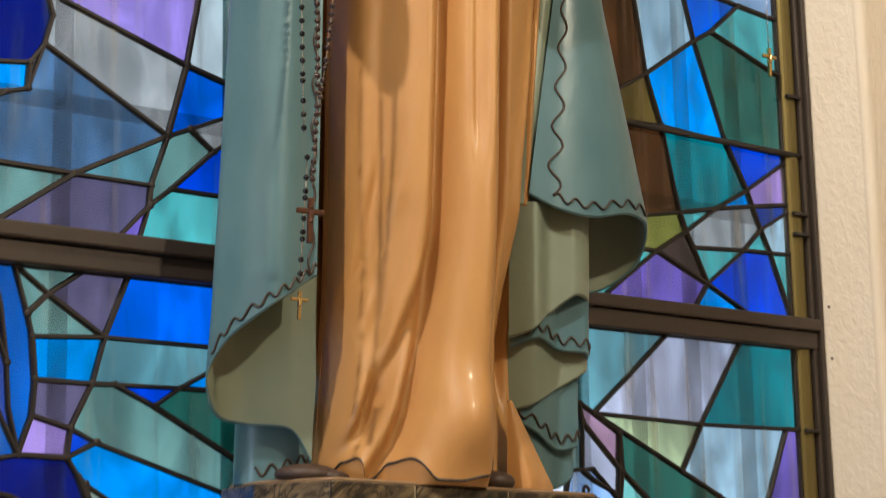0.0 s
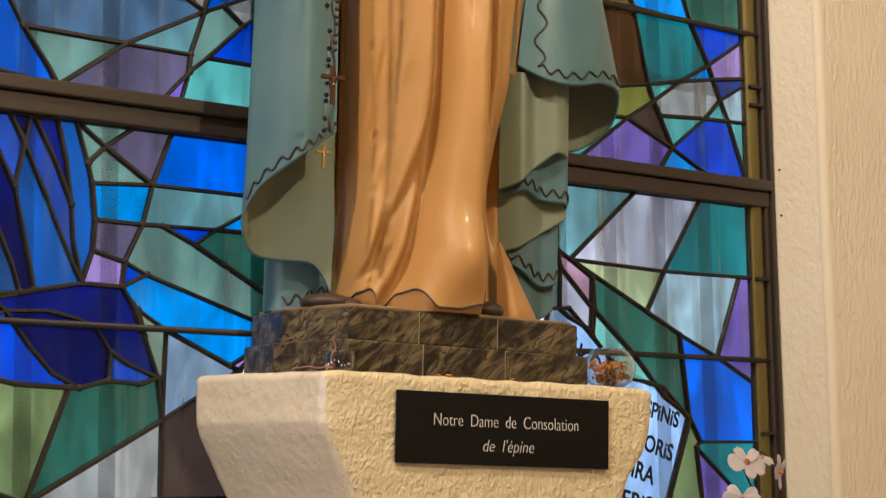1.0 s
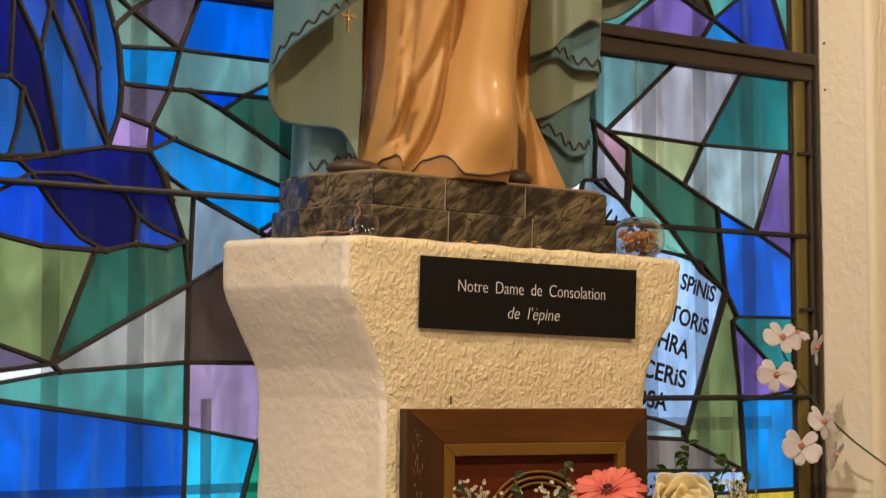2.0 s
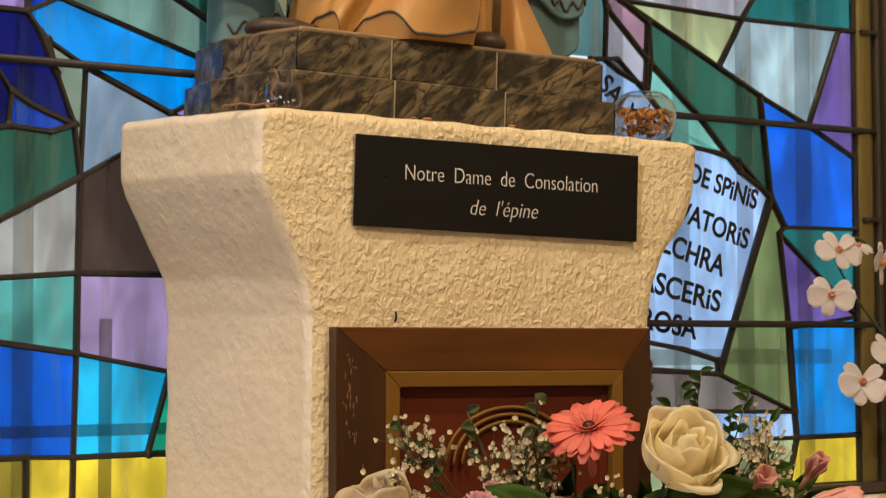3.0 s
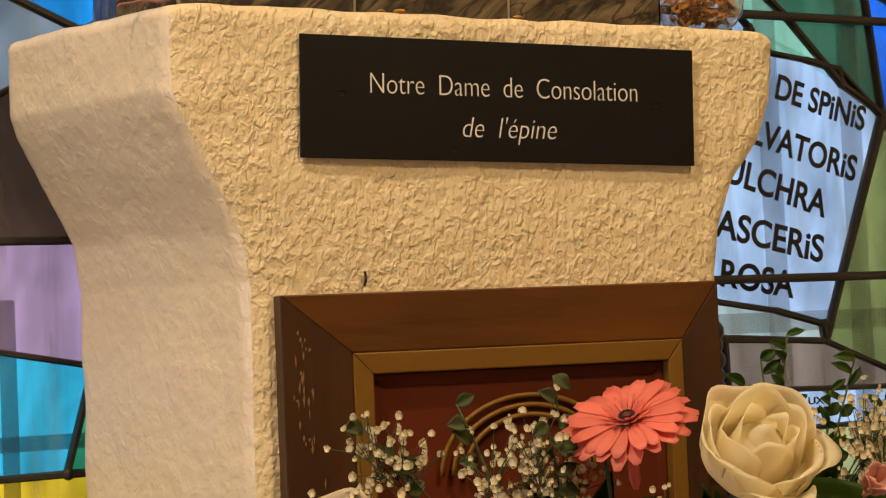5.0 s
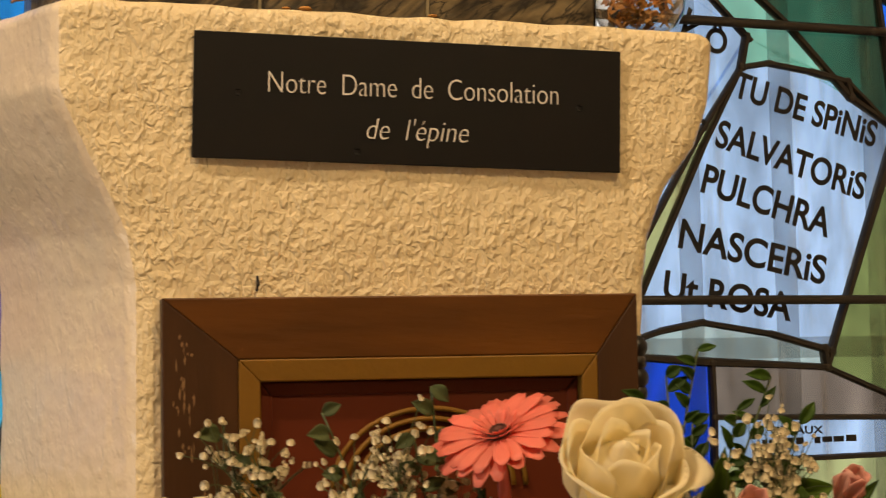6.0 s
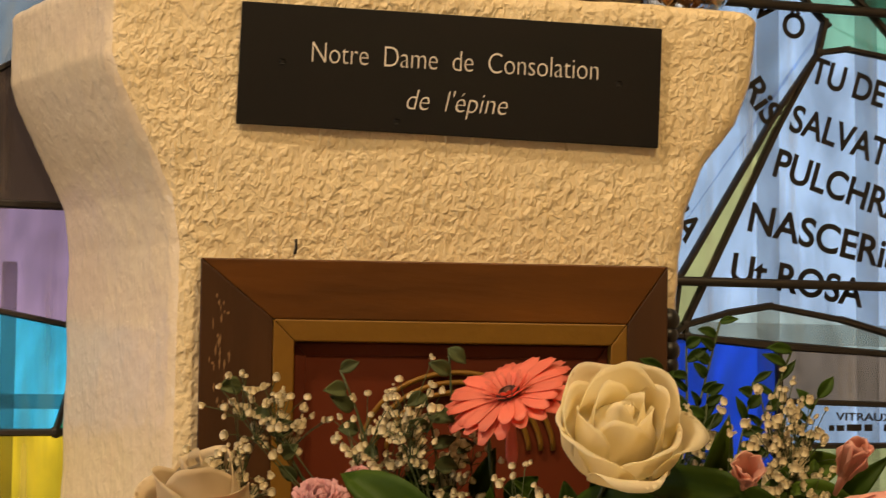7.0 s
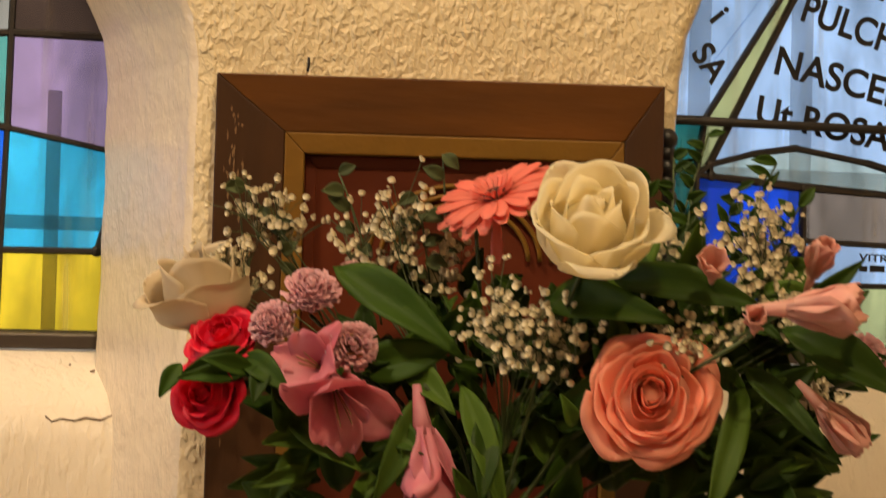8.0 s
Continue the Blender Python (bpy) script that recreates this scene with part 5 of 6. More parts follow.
layer(((0.052, 0.112), (0.078, 0.088), (0.108, 0.100), (0.138, 0.086), (0.166, 0.098), (0.178, 0.125)), ((0, 1.822), (0, 1.834), (0, 1.858), (0, 1.882), (0, 1.880), (0, 1.875)), 2.0, (2, 2))
layer(((0.062, 0.126), (0.094, 0.104), (0.128, 0.112), (0.164, 0.100), (0.178, 0.122)), ((0, 1.812), (0, 1.824), (0, 1.812), (0, 1.808), (0, 1.80)), 1.90, (1, 2), 0.012)
layer(((0.064, 0.136), (0.096, 0.116), (0.135, 0.126), (0.170, 0.112), (0.178, 0.135)), ((0, 1.728), (0, 1.740), (0, 1.762), (0, 1.786), (0, 1.79)), 1.85, (2, 2))
layer(((0.066, 0.142), (0.102, 0.124), (0.138, 0.132), (0.164, 0.124), (0.168, 0.145)), ((0, 1.722), (0, 1.702), (0, 1.682), (0, 1.688), (0, 1.70)), 1.80, (1, 2), 0.013)
layer(((0.070, 0.150), (0.104, 0.134), (0.140, 0.142), (0.164, 0.136), (0.168, 0.155)), ((0, 1.665), (0, 1.640), (0, 1.632), (0, 1.648), (0, 1.655)), 1.74, (1, 1))
# robe train beside the east foot
train = ((0.035, 0.085), (0.058, 0.066), (0.085, 0.078), (0.112, 0.10))
cloth(lambda u: curve(train, u), lambda u: 1.622 - 0.002 * u, 1.735, rows=16, slots=(0, 4), taper=lambda z: (max(0.06, 1 - 8.5 * max(0, z - 1.628)), Vector((-0.40 * max(0, z - 1.628), 0.10 * max(0, z - 1.628)))))
for c, r, sx, sy, sz in (((0.010, 0.068, 1.627), 0.020, 1.2, 1.2, 0.7), ((-0.228, 0.110, 1.626), 0.028, 1.5, 1.3, 0.50), ((-0.205, 0.095, 1.624), 0.020, 1.2, 1.2, 0.45)):
    v, f = ball((0, 0, 0), r, 10, 18)
    statue.add([Vector(c) + Vector((p[0] * sx, p[1] * sy, p[2] * sz)) for p in v], f, 4)
# deep back of the robe seen between mantle and front
for x0, x1 in ((-0.245, -0.165), (0.02, 0.10)):
    back = [(x0 + (x1 - x0) * k / 5, 0.195 + 0.010 * math.sin(k * 1.9 + z * 9), z) for z in [1.76 + 0.76 * r / 14 for r in range(15)] for k in range(6)]
    n = len(back)
    statue.add(back + [(x, y + 0.008, z) for x, y, z in back], grid_faces(15, 6) + [tuple(n + i for i in reversed(q)) for q in grid_faces(15, 6)], 0)
# the figure goes on above: trunk, sleeves, lowered open arms and a veiled head
trunk = ((2.50, 0.150, 0.092, 0.150), (2.65, 0.150, 0.095, 0.152), (2.80, 0.160, 0.098, 0.155), (2.92, 0.165, 0.090, 0.158), (2.98, 0.110, 0.075, 0.160), (3.02, 0.050, 0.050, 0.160), (3.06, 0.045, 0.048, 0.155))
statue.add([(-0.045 + rx * math.sin(2 * math.pi * k / 40), cy - ry * math.cos(2 * math.pi * k / 40), z) for z, rx, ry, cy in trunk for k in range(40)], grid_faces(len(trunk), 40, True), 0)
veil_rows = ((2.50, 0.200, 0.070, 0.215), (2.75, 0.205, 0.080, 0.210), (2.93, 0.195, 0.085, 0.205), (3.00, 0.130, 0.085, 0.195), (3.08, 0.098, 0.085, 0.185), (3.18, 0.085, 0.080, 0.180), (3.23, 0.050, 0.055, 0.178), (3.245, 0.005, 0.006, 0.178))
statue.add([(-0.045 + rx * math.sin(2 * math.pi * k / 40), cy - ry * math.cos(2 * math.pi * k / 40), z) for z, rx, ry, cy in veil_rows for k in range(40)], grid_faces(len(veil_rows), 40, True), 1)
hv, hf = ball((-0.045, 0.130, 3.115), 0.066, 12, 20, 1.25)
statue.add(hv, hf, 5)
for shoulder, elbow, wrist, tip in (((-0.19, 0.15, 2.90), (-0.28, 0.11, 2.66), (-0.298, 0.005, 2.445), (-0.314, -0.070, 2.348)), ((0.10, 0.15, 2.90), (0.15, 0.12, 2.68), (0.045, 0.03, 2.47), (-0.012, 0.004, 2.345))):
    line = [Vector(shoulder), Vector(elbow), Vector(wrist), Vector(tip)]
    statue.add(*tube([curve(line[:3], k / 12) for k in range(13)], [0.062 - 0.018 * k / 12 for k in range(13)], 18), 1)
    statue.add(*tube([line[2].lerp(line[3], k / 6) for k in range(7)], [0.022, 0.032, 0.040, 0.042, 0.036, 0.026, 0.012], 14), 5)
figure = statue.make("statue", [ROBE, MANTLE, LINING, DARK_LINE, SHOE, SKIN], None, "", True)
tagged(figure, "painted statue with ochre robe and blue-green mantle on stone base", "statue")

# ---- rosaries ----


def rosary(name, label, strands, bead_mat, radius, gap, cross_at, cross_mat, cross_h, chain_mat=SILVER):
    """Bead strings along hanging lines, with a crucifix at the end."""
    ob = thing(name, label, "rosary", cross_at)
    for k, pts in enumerate(strands):
        pts = [Vector(p) for p in pts]
        v, f = tube(pts, 0.0006, 5)
        solid("chain", v, f, chain_mat, ob, "fine metal chain", True)
        run = 0.0
        for a, b in zip(pts, pts[1:]):
            d = (b - a).length
            s = -run % gap
            while s < d:
                v, f = ball(a.lerp(b, s / d), radius, 6, 9)
                solid("bead", v, f, bead_mat, ob, "", True)
                s += gap * (1.0 if (int(s / gap) % 6) else 1.5)
            run += d
    x, y, z = cross_at
    w, t = cross_h * 0.32, cross_h * 0.06
    bm = box_bm(x - t, x + t, y - t, y + t, z - cross_h * 0.62, z + cross_h * 0.38, t * 0.4)
    arm = box_bm(x - w, x + w, y - t * 0.9, y + t * 0.9, z + cross_h * 0.08 - t, z + cross_h * 0.08 + t, t * 0.4)
    me = bpy.data.meshes.new("arm")
    arm.to_mesh(me)
    arm.free()
    bm.from_mesh(me)
    bpy.data.meshes.remove(me)
    cross = part("cross", bm, cross_mat, ob, "small cross pendant")
    v, f = ball((x, y - t, z), t * 1.2, 5, 8, 2.6)
    solid("cross_relief", v, f, cross_mat, cross, "", True)
    return ob


black_rosary = rosary("rosary", "black bead rosary with a small gold cross over the mantle", [
    [(-0.3130, -0.0165, 2.426), (-0.3081, -0.0165, 2.196), (-0.3032, -0.0165, 2.085), (-0.2993, -0.0165, 2.016)],
    [(-0.2945, -0.0165, 1.987), (-0.2954, -0.0165, 1.943), (-0.2974, -0.0165, 1.889), (-0.2993, -0.0165, 1.841)]], BEAD, 0.0036, 0.0165, (-0.2998, -0.0184, 1.813), GOLD, 0.034)
brown_rosary = rosary("rosary", "brown wooden bead rosary with a copper crucifix", [
    [(-0.3018, -0.0348, 2.439), (-0.2958, -0.0348, 2.192), (-0.2909, -0.0348, 2.063), (-0.2948, -0.0348, 1.950)],
    [(-0.2721, -0.0368, 2.439), (-0.2741, -0.0368, 2.192), (-0.2820, -0.0358, 2.103), (-0.2909, -0.0353, 2.034)]], BROWN_BEAD, 0.0037, 0.0105, (-0.2963, -0.0348, 1.913), COPPER, 0.054)
rosary("rosary", "thin silver rosary with a pale gold cross beside the window", [
    [(0.790, 0.268, 2.615), (0.790, 0.268, 2.44), (0.790, 0.268, 2.39)]], SILVER, 0.0022, 0.02, (0.790, 0.268, 2.372), GOLD, 0.05)

# ---- small things on the pedestal ----
jar = thing("glass_jar", "clear round glass jar with dried orange petals", "jar", (0.205, 0.04, 1.524))
prof = [(0.0, 0.0), (0.022, 0.0), (0.032, 0.006), (0.0385, 0.018), (0.0395, 0.030), (0.036, 0.043), (0.028, 0.053), (0.0205, 0.057), (0.0195, 0.0555)]


def turned(profile, centre, sides=32):
    verts = [(centre[0] + r * math.cos(2 * math.pi * s / sides), centre[1] + r * math.sin(2 * math.pi * s / sides), centre[2] + z) for r, z in profile for s in range(sides)]
    return verts, grid_faces(len(profile), sides, True)


v, f = turned(prof, (0.205, 0.04, 1.5245))
solid("bowl", v, f, CLEAR, jar, "clear glass bowl", True)
crumb, potpourri = random.Random(3), Pile()
for k in range(190):
    a, r, z = crumb.uniform(0, 6.28), 0.030 * math.sqrt(crumb.random()), crumb.uniform(0.006, 0.038)
    r *= min(1, 0.55 + z / 0.035)
    c = Vector((0.205 + r * math.cos(a), 0.04 + r * math.sin(a), 1.5245 + z))
    u = Vector((crumb.gauss(0, 1), crumb.gauss(0, 1), crumb.gauss(0, 1))).normalized()
    w = u.orthogonal().normalized()
    n = u.cross(w)
    s = crumb.uniform(0.004, 0.0075)
    potpourri.add([c - u * s, c - w * s * 0.6 + n * 0.001, c + u * s, c + w * s * 0.6 + n * 0.0015, c - n * 0.001], [(0, 1, 4), (1, 2, 4), (2, 3, 4), (3, 0, 4)])
potpourri.make("dried_petals", DRIED, jar, "dried orange and brown petals", False, "stuff")

cup = thing("tealight_cup", "small clear plastic cup with glittering scraps", "cup", (-0.247, 0.024, 1.524))
v, f = turned([(0, 0), (0.019, 0), (0.0215, 0.004), (0.0225, 0.026), (0.0218, 0.0262)], (-0.247, 0.024, 1.5245), 28)
solid("cup_wall", v, f, CLEAR, cup, "clear plastic wall", True)
scraps = Pile()
for k in range(26):
    a = crumb.uniform(0, 6.28)
    c = Vector((-0.247 + 0.0185 * math.cos(a), 0.024 + 0.0185 * math.sin(a), 1.5245 + crumb.uniform(0.004, 0.013)))
    s = crumb.uniform(0.0008, 0.0022)
    scraps.add(*ball(c, s, 3, 4))
scraps.make("glitter_scraps", SILVER, cup, "bright metallic scraps", False, "stuff")

pts = [(-0.262 + 0.004 * math.sin(k * 0.5), 0.0185 - 0.0005 * k, 1.566 - 0.0028 * k) for k in range(14)]
pts += [(-0.266 - 0.0035 * k, 0.010 + 0.0022 * k, 1.5262 + 0.0010 * math.sin(k)) for k in range(12)] + [(-0.311, 0.037, 1.5245), (-0.314, 0.033, 1.522)]
v, f = tube(pts, 0.0012, 6)
tagged(solid("thread", v, f, THREAD, None, "", True), "thin pink thread trailing over the pedestal's edge", "thread")
for x, y, s in ((-0.085, 0.010, 0.006), (-0.10, 0.012, 0.004), (0.02, 0.012, 0.005)):
    v, f = ball((x, y, 1.5245), s, 4, 7, 0.35)
    tagged(solid("crumb", v, f, DRIED), "small dried crumb on the pedestal", "debris")

# ---- bouquet ----
bouquet = thing("flower_bouquet", "mixed bouquet of roses, gerbera, lilies and gypsophila", "bouquet", (0.07, -0.20, 0.93))
HEARTH = Vector((0.07, -0.19, 0.93))
grow = random.Random(12)


def axes(direction):
    w = Vector(direction).normalized()
    u = w.cross(Vector((0.2, 0.1, 1))).normalized()
    return u, w.cross(u), w


def bloom_part(name, verts, faces, mat, parent, label=""):
    return solid(name, verts, faces, mat, parent, label, True)


def double(verts, n, rows, thick):
    """Gives a petal sheet a thickness."""
    out = [Vector(v) for v in verts]
    f = grid_faces(rows, n)
    nor = [Vector() for _ in out]
    for q in f:
        m = (out[q[2]] - out[q[0]]).cross(out[q[3]] - out[q[1]])
        for i in q:
            nor[i] += m
    k = len(out)
    back = [p - m.normalized() * thick if m.length else p.copy() for p, m in zip(out, nor)]
    ring = [i for i in range(n)] + [r * n + n - 1 for r in range(1, rows)] + [(rows - 1) * n + i for i in range(n - 2, -1, -1)] + [r * n for r in range(rows - 2, 0, -1)]
    faces = f + [tuple(k + i for i in reversed(q)) for q in f]
    faces += [(ring[i], ring[i - 1], k + ring[i - 1], k + ring[i]) for i in range(len(ring))]
    return out + back, faces


def whorl(rng, count, belly, rim, top, roll, start):
    """A ring of like petals: (angle, span, belly radius, rim radius, rim height, roll, tilt)."""
    return [(start + 360 * i / count + rng.uniform(-14, 14), 360 / count * rng.uniform(1.25, 1.6), belly * rng.uniform(0.94, 1.06), rim * rng.uniform(0.94, 1.06),
             top + rng.uniform(-0.05, 0.05), roll * rng.uniform(0.6, 1.4), rng.uniform(-0.10, 0.10)) for i in range(count)]


def rose(centre, facing, size, mat, label, petals, core=0.13, seed=1, deep=0.66, oval=1.0, fall=0.30, fill=(0.6, 0.4)):
    """Broad cupped petals round a rolled heart."""
    rng = random.Random(seed)
    c = Vector(centre)
    u, v, w = axes(facing)
    heart = Pile()
    turn_v = []
    for k in range(40):
        a = 0.42 * k
        r = size * core * (0.15 + 0.85 * k / 39)
        for s in (0.0, 0.33, 0.66, 1.0):
            turn_v.append(c + (u * math.cos(a) * oval + v * math.sin(a)) * r * (1 + 0.25 * math.sin(s * 2.6)) + w * size * (petals[0][4] - 0.15 + 0.03 * math.sin(a * 0.9) - 0.6 * s))
    heart.add(turn_v, grid_faces(40, 4))
    heart.add([c + (u * math.cos(2 * math.pi * k / 14) * r + v * math.sin(2 * math.pi * k / 14) * r) * size + w * size * h for r, h in ((0.26, -0.25), (0.34, 0.16 - deep), (0.16, -0.02 - deep), (0.06, -0.09 - deep)) for k in range(14)], grid_faces(4, 14, True))
    bv, bf = ball((0, 0, 0), 1.0, 9, 18)
    heart.add([c + (u * p[0] * fill[0] + v * p[1] * fill[0] + w * (p[2] * (fill[1] + 0.35) - 0.35)) * size for p in bv], bf)
    ob = heart.make("rose", mat, bouquet, label)
    for phi, span, belly, rim, top, roll, tilt in petals:
        phi, span = radians(phi), radians(span)
        lead, w1, w2, w3, tip = rng.uniform(-0.05, 0.05), rng.uniform(0, 6), rng.uniform(0, 6), rng.uniform(0, 6), rng.uniform(-0.35, 0.35)
        off = (u * rng.uniform(-1, 1) + v * rng.uniform(-1, 1)) * 0.03
        squeeze = 1 - (1 - oval) * max(0, 1 - rim)
        n, rows = 17, 13
        sheet = []
        for a in range(rows):
            for b in range(n):
                x = 2 * b / (n - 1) - 1
                y = a / (rows - 1) * (1 - fall * abs(x - tip * 0.3) ** 2.2)
                ang = phi + x * span / 2 * (0.35 + 0.65 * min(1, y * 2.2) ** 0.7)
                if y < 0.55:
                    q = math.sin(y / 0.55 * math.pi / 2)
                    rr = 0.10 + (belly - 0.10) * q
                else:
                    q = (y - 0.55) / 0.45
                    rr = belly + (rim - belly) * q * q * (3 - 2 * q)
                h = -deep + (top + deep) * (0.25 * y + 0.75 * y * y * (1.6 - 0.6 * y))
                over = max(0, y - 0.78) / 0.22
                rr += roll * 0.15 * over * over
                h -= roll * (0.12 * over * over + 0.10 * over ** 3)
                rr += (0.030 * math.sin(x * 3.1 + w1) + 0.016 * math.sin(x * 7 + w3)) * y * y * (0.5 + rim) + lead * x * y
                h += (0.040 * math.sin(x * 3.6 + w2) + 0.018 * math.sin(x * 9 + w1) + tilt * x) * y * y
                sheet.append(c + ((u * math.cos(ang) * squeeze + v * math.sin(ang)) * rr + w * h + off * y) * size)
        vv, ff = double(sheet, n, rows, size * 0.006)
        bloom_part("petal", vv, ff, mat, ob)
    return ob


def ray_petal(c, d, w, length, width, lift, droop, n=5, rows=6):
    side = d.cross(w).normalized()
    out = []
    for a in range(rows):
        y = a / (rows - 1)
        wd = width * (0.35 + 0.65 * math.sin(min(1, y * 1.25) * math.pi / 2)) * (1 - 0.85 * max(0, y - 0.78) ** 1.2 * 4.2)
        for b in range(n):
            x = 2 * b / (n - 1) - 1
            out.append(c + d * length * y + side * wd * x + w * (lift * y - droop * y * y + 0.12 * width * (x * x)))
    return double(out, n, rows, 0.0006)


def gerbera(centre, facing, size, mat, label):
    rng = random.Random(5)
    c = Vector(centre)
    u, v, w = axes(facing)
    hv, hf = ball((0, 0, 0), size * 0.2, 6, 18, 0.45)
    head = bloom_part("gerbera", [c + u * p[0] + v * p[1] + w * (p[2] + size * 0.03) for p in hv], hf, CORAL_HEART, bouquet, label)
    for layer, (count, ln, lift, start) in enumerate(((21, 1.0, 0.10, 0.14), (19, 0.88, 0.20, 0.13), (16, 0.36, 0.16, 0.12), (14, 0.25, 0.16, 0.09))):
        for k in range(count):
            a = 2 * math.pi * (k + 0.5 * layer) / count + rng.uniform(-0.06, 0.06)
            d = (u * math.cos(a) + v * math.sin(a)).normalized()
            droop = size * (0.10 + 0.12 * rng.random()) if layer < 2 else 0
            vv, ff = ray_petal(c + d * size * start + w * size * 0.02 * layer, d, w, size * (ln - start) * rng.uniform(0.92, 1.05), size * (0.124 if layer < 2 else 0.034), size * lift, droop)
            bloom_part("petal", vv, ff, mat, head)
    d = (v * -0.75 + u * 0.1 - w * 0.2)
    d = Vector((0.05, -0.12, -1)).normalized()
    vv, ff = ray_petal(c + d * size * 0.2 - w * size * 0.05, d, Vector((0, -1, -0.1)), size * 0.75, size * 0.09, 0, 0)
    bloom_part("petal", vv, ff, mat, head)
    return head


def pompon(name, centre, facing, size, mat, label, rows=5, seed=1, heart=None):
    """A domed flower of many short petals."""
    rng = random.Random(seed)
    c = Vector(centre)
    u, v, w = axes(facing)
    hv, hf = ball((0, 0, 0), size * 0.66, 6, 12, 0.75)
    head = bloom_part(name, [c + u * p[0] + v * p[1] + w * p[2] for p in hv], hf, heart or mat, bouquet, label)
    for r in range(rows):
        t = r / (rows - 1)
        count = int(10 + 17 * t)
        for k in range(count):
            a = 2 * math.pi * (k + 0.5 * (r % 2)) / count + rng.uniform(-0.1, 0.1)
            reach = rng.uniform(0.82, 1.12)
            tilt = math.radians(12 + 78 * t + rng.uniform(-7, 7))
            out = u * math.cos(a) + v * math.sin(a)
            d = out * math.sin(tilt) + w * math.cos(tilt) * 0.75
            side = out * math.cos(tilt) * -1 + w * math.sin(tilt)
            n, rws = 3, 4
            sheet, cross = [], d.cross(side).normalized()
            for i in range(rws):
                y = i / (rws - 1)
                for b in range(n):
                    x = 2 * b / (n - 1) - 1
                    wd = size * 0.088 * (0.4 + 0.6 * y)
                    sheet.append(c + d * size * (0.42 + 0.58 * y * reach) * rng.uniform(0.98, 1.02) + cross * wd * x + side * (0.16 * size * y * y + 0.05 * size * x * x))
            vv, ff = double(sheet, n, rws, 0.0005)
            bloom_part("petal", vv, ff, mat, head)
    return head


def lily(centre, facing, size, mat, label, spread=0.55, seed=1):
    """A trumpet of six petals, as on an alstroemeria."""
    rng = random.Random(seed)
    c = Vector(centre)
    u, v, w = axes(facing)
    tv, tf = tube([c - w * size * 0.5, c - w * size * 0.1, c + w * size * 0.12], [size * 0.05, size * 0.10, size * 0.13], 10)
    head = bloom_part("lily", tv, tf, mat, bouquet, label)
    for k in range(6):
        a = math.pi * k / 3 + rng.uniform(-0.12, 0.12)
        out = u * math.cos(a) + v * math.sin(a)
        tang = w.cross(out)
        n, rows = 7, 8
        sheet = []
        op = spread * rng.uniform(0.35, 1.45)
        wide = size * (0.34 if k % 2 else 0.25) * (1.3 if spread > 0.7 else 1.0)
        for i in range(rows):
            y = i / (rows - 1)
            wd = wide * math.sin(math.pi * (0.10 + 0.86 * y ** 1.4)) ** (0.5 if spread > 0.7 else 0.7) * (1 + 0.10 * math.sin(y * 11 + 2 * k))
            for b in range(n):
                x = 2 * b / (n - 1) - 1
                sheet.append(c + w * size * (y * (1 - 0.35 * op * y)) + out * size * (0.10 + op * y * y * 0.85 - 0.12 * x * x * (0.3 + y * 0.2)) + tang * wd * x + w * size * (0.05 * x * x + 0.05 * spread * math.sin(6 * y + 4 * x + 2 * k) * y))
        vv, ff = double(sheet, n, rows, 0.0006)
        bloom_part("petal", vv, ff, mat, head)
    if spread > 0.4:
        for k in range(4):
            a = k * 1.5
            tip = c + w * size * 0.85 + (u * math.cos(a) + v * math.sin(a)) * size * 0.12
            sv, sf = tube([c, tip], 0.0006, 4)
            bloom_part("stamen", sv, sf, HEART, head)
    return head


def leaf(base_at, tip, width, mat, bend=0.15, name="leaf", up=(0, -1, 0.3), parent=None):
    a, b = Vector(base_at), Vector(tip)
    d = b - a
    ln = d.length
    d.normalize()
    nrm = Vector(up)
    nrm = (nrm - d * nrm.dot(d)).normalized()
    side = d.cross(nrm)
    n, rows = 7, 11
    sheet = []
    for i in range(rows):
        y = i / (rows - 1)
        wd = width * 0.95 * math.sin(math.pi * min(0.992, 0.03 + 0.96 * y ** 0.8)) ** 0.9
        for k in range(n):
            x = 2 * k / (n - 1) - 1
            sheet.append(a + d * ln * y + side * wd * x + nrm * (ln * bend * math.sin(y * math.pi) + 0.55 * wd * abs(x) ** 0.8 + (0.008 + 0.016 * abs(x)) * ln * math.sin(y * 9 + 1.7 * x + ln * 300)))
    v, f = double(sheet, n, rows, 0.0006)
    return bloom_part(name, v, f, mat, parent or bouquet)


def stem_to(p, radius=0.0016):
    p = Vector(p)
    m = p.lerp(HEARTH, 0.5) + Vector((0, 0.01, 0.02))
    pts = [p.lerp(m, k / 4) for k in range(4)] + [m.lerp(HEARTH, k / 4) for k in range(5)]
    v, f = tube(pts, radius, 6)
    return bloom_part("stem", v, f, STEM, bouquet)


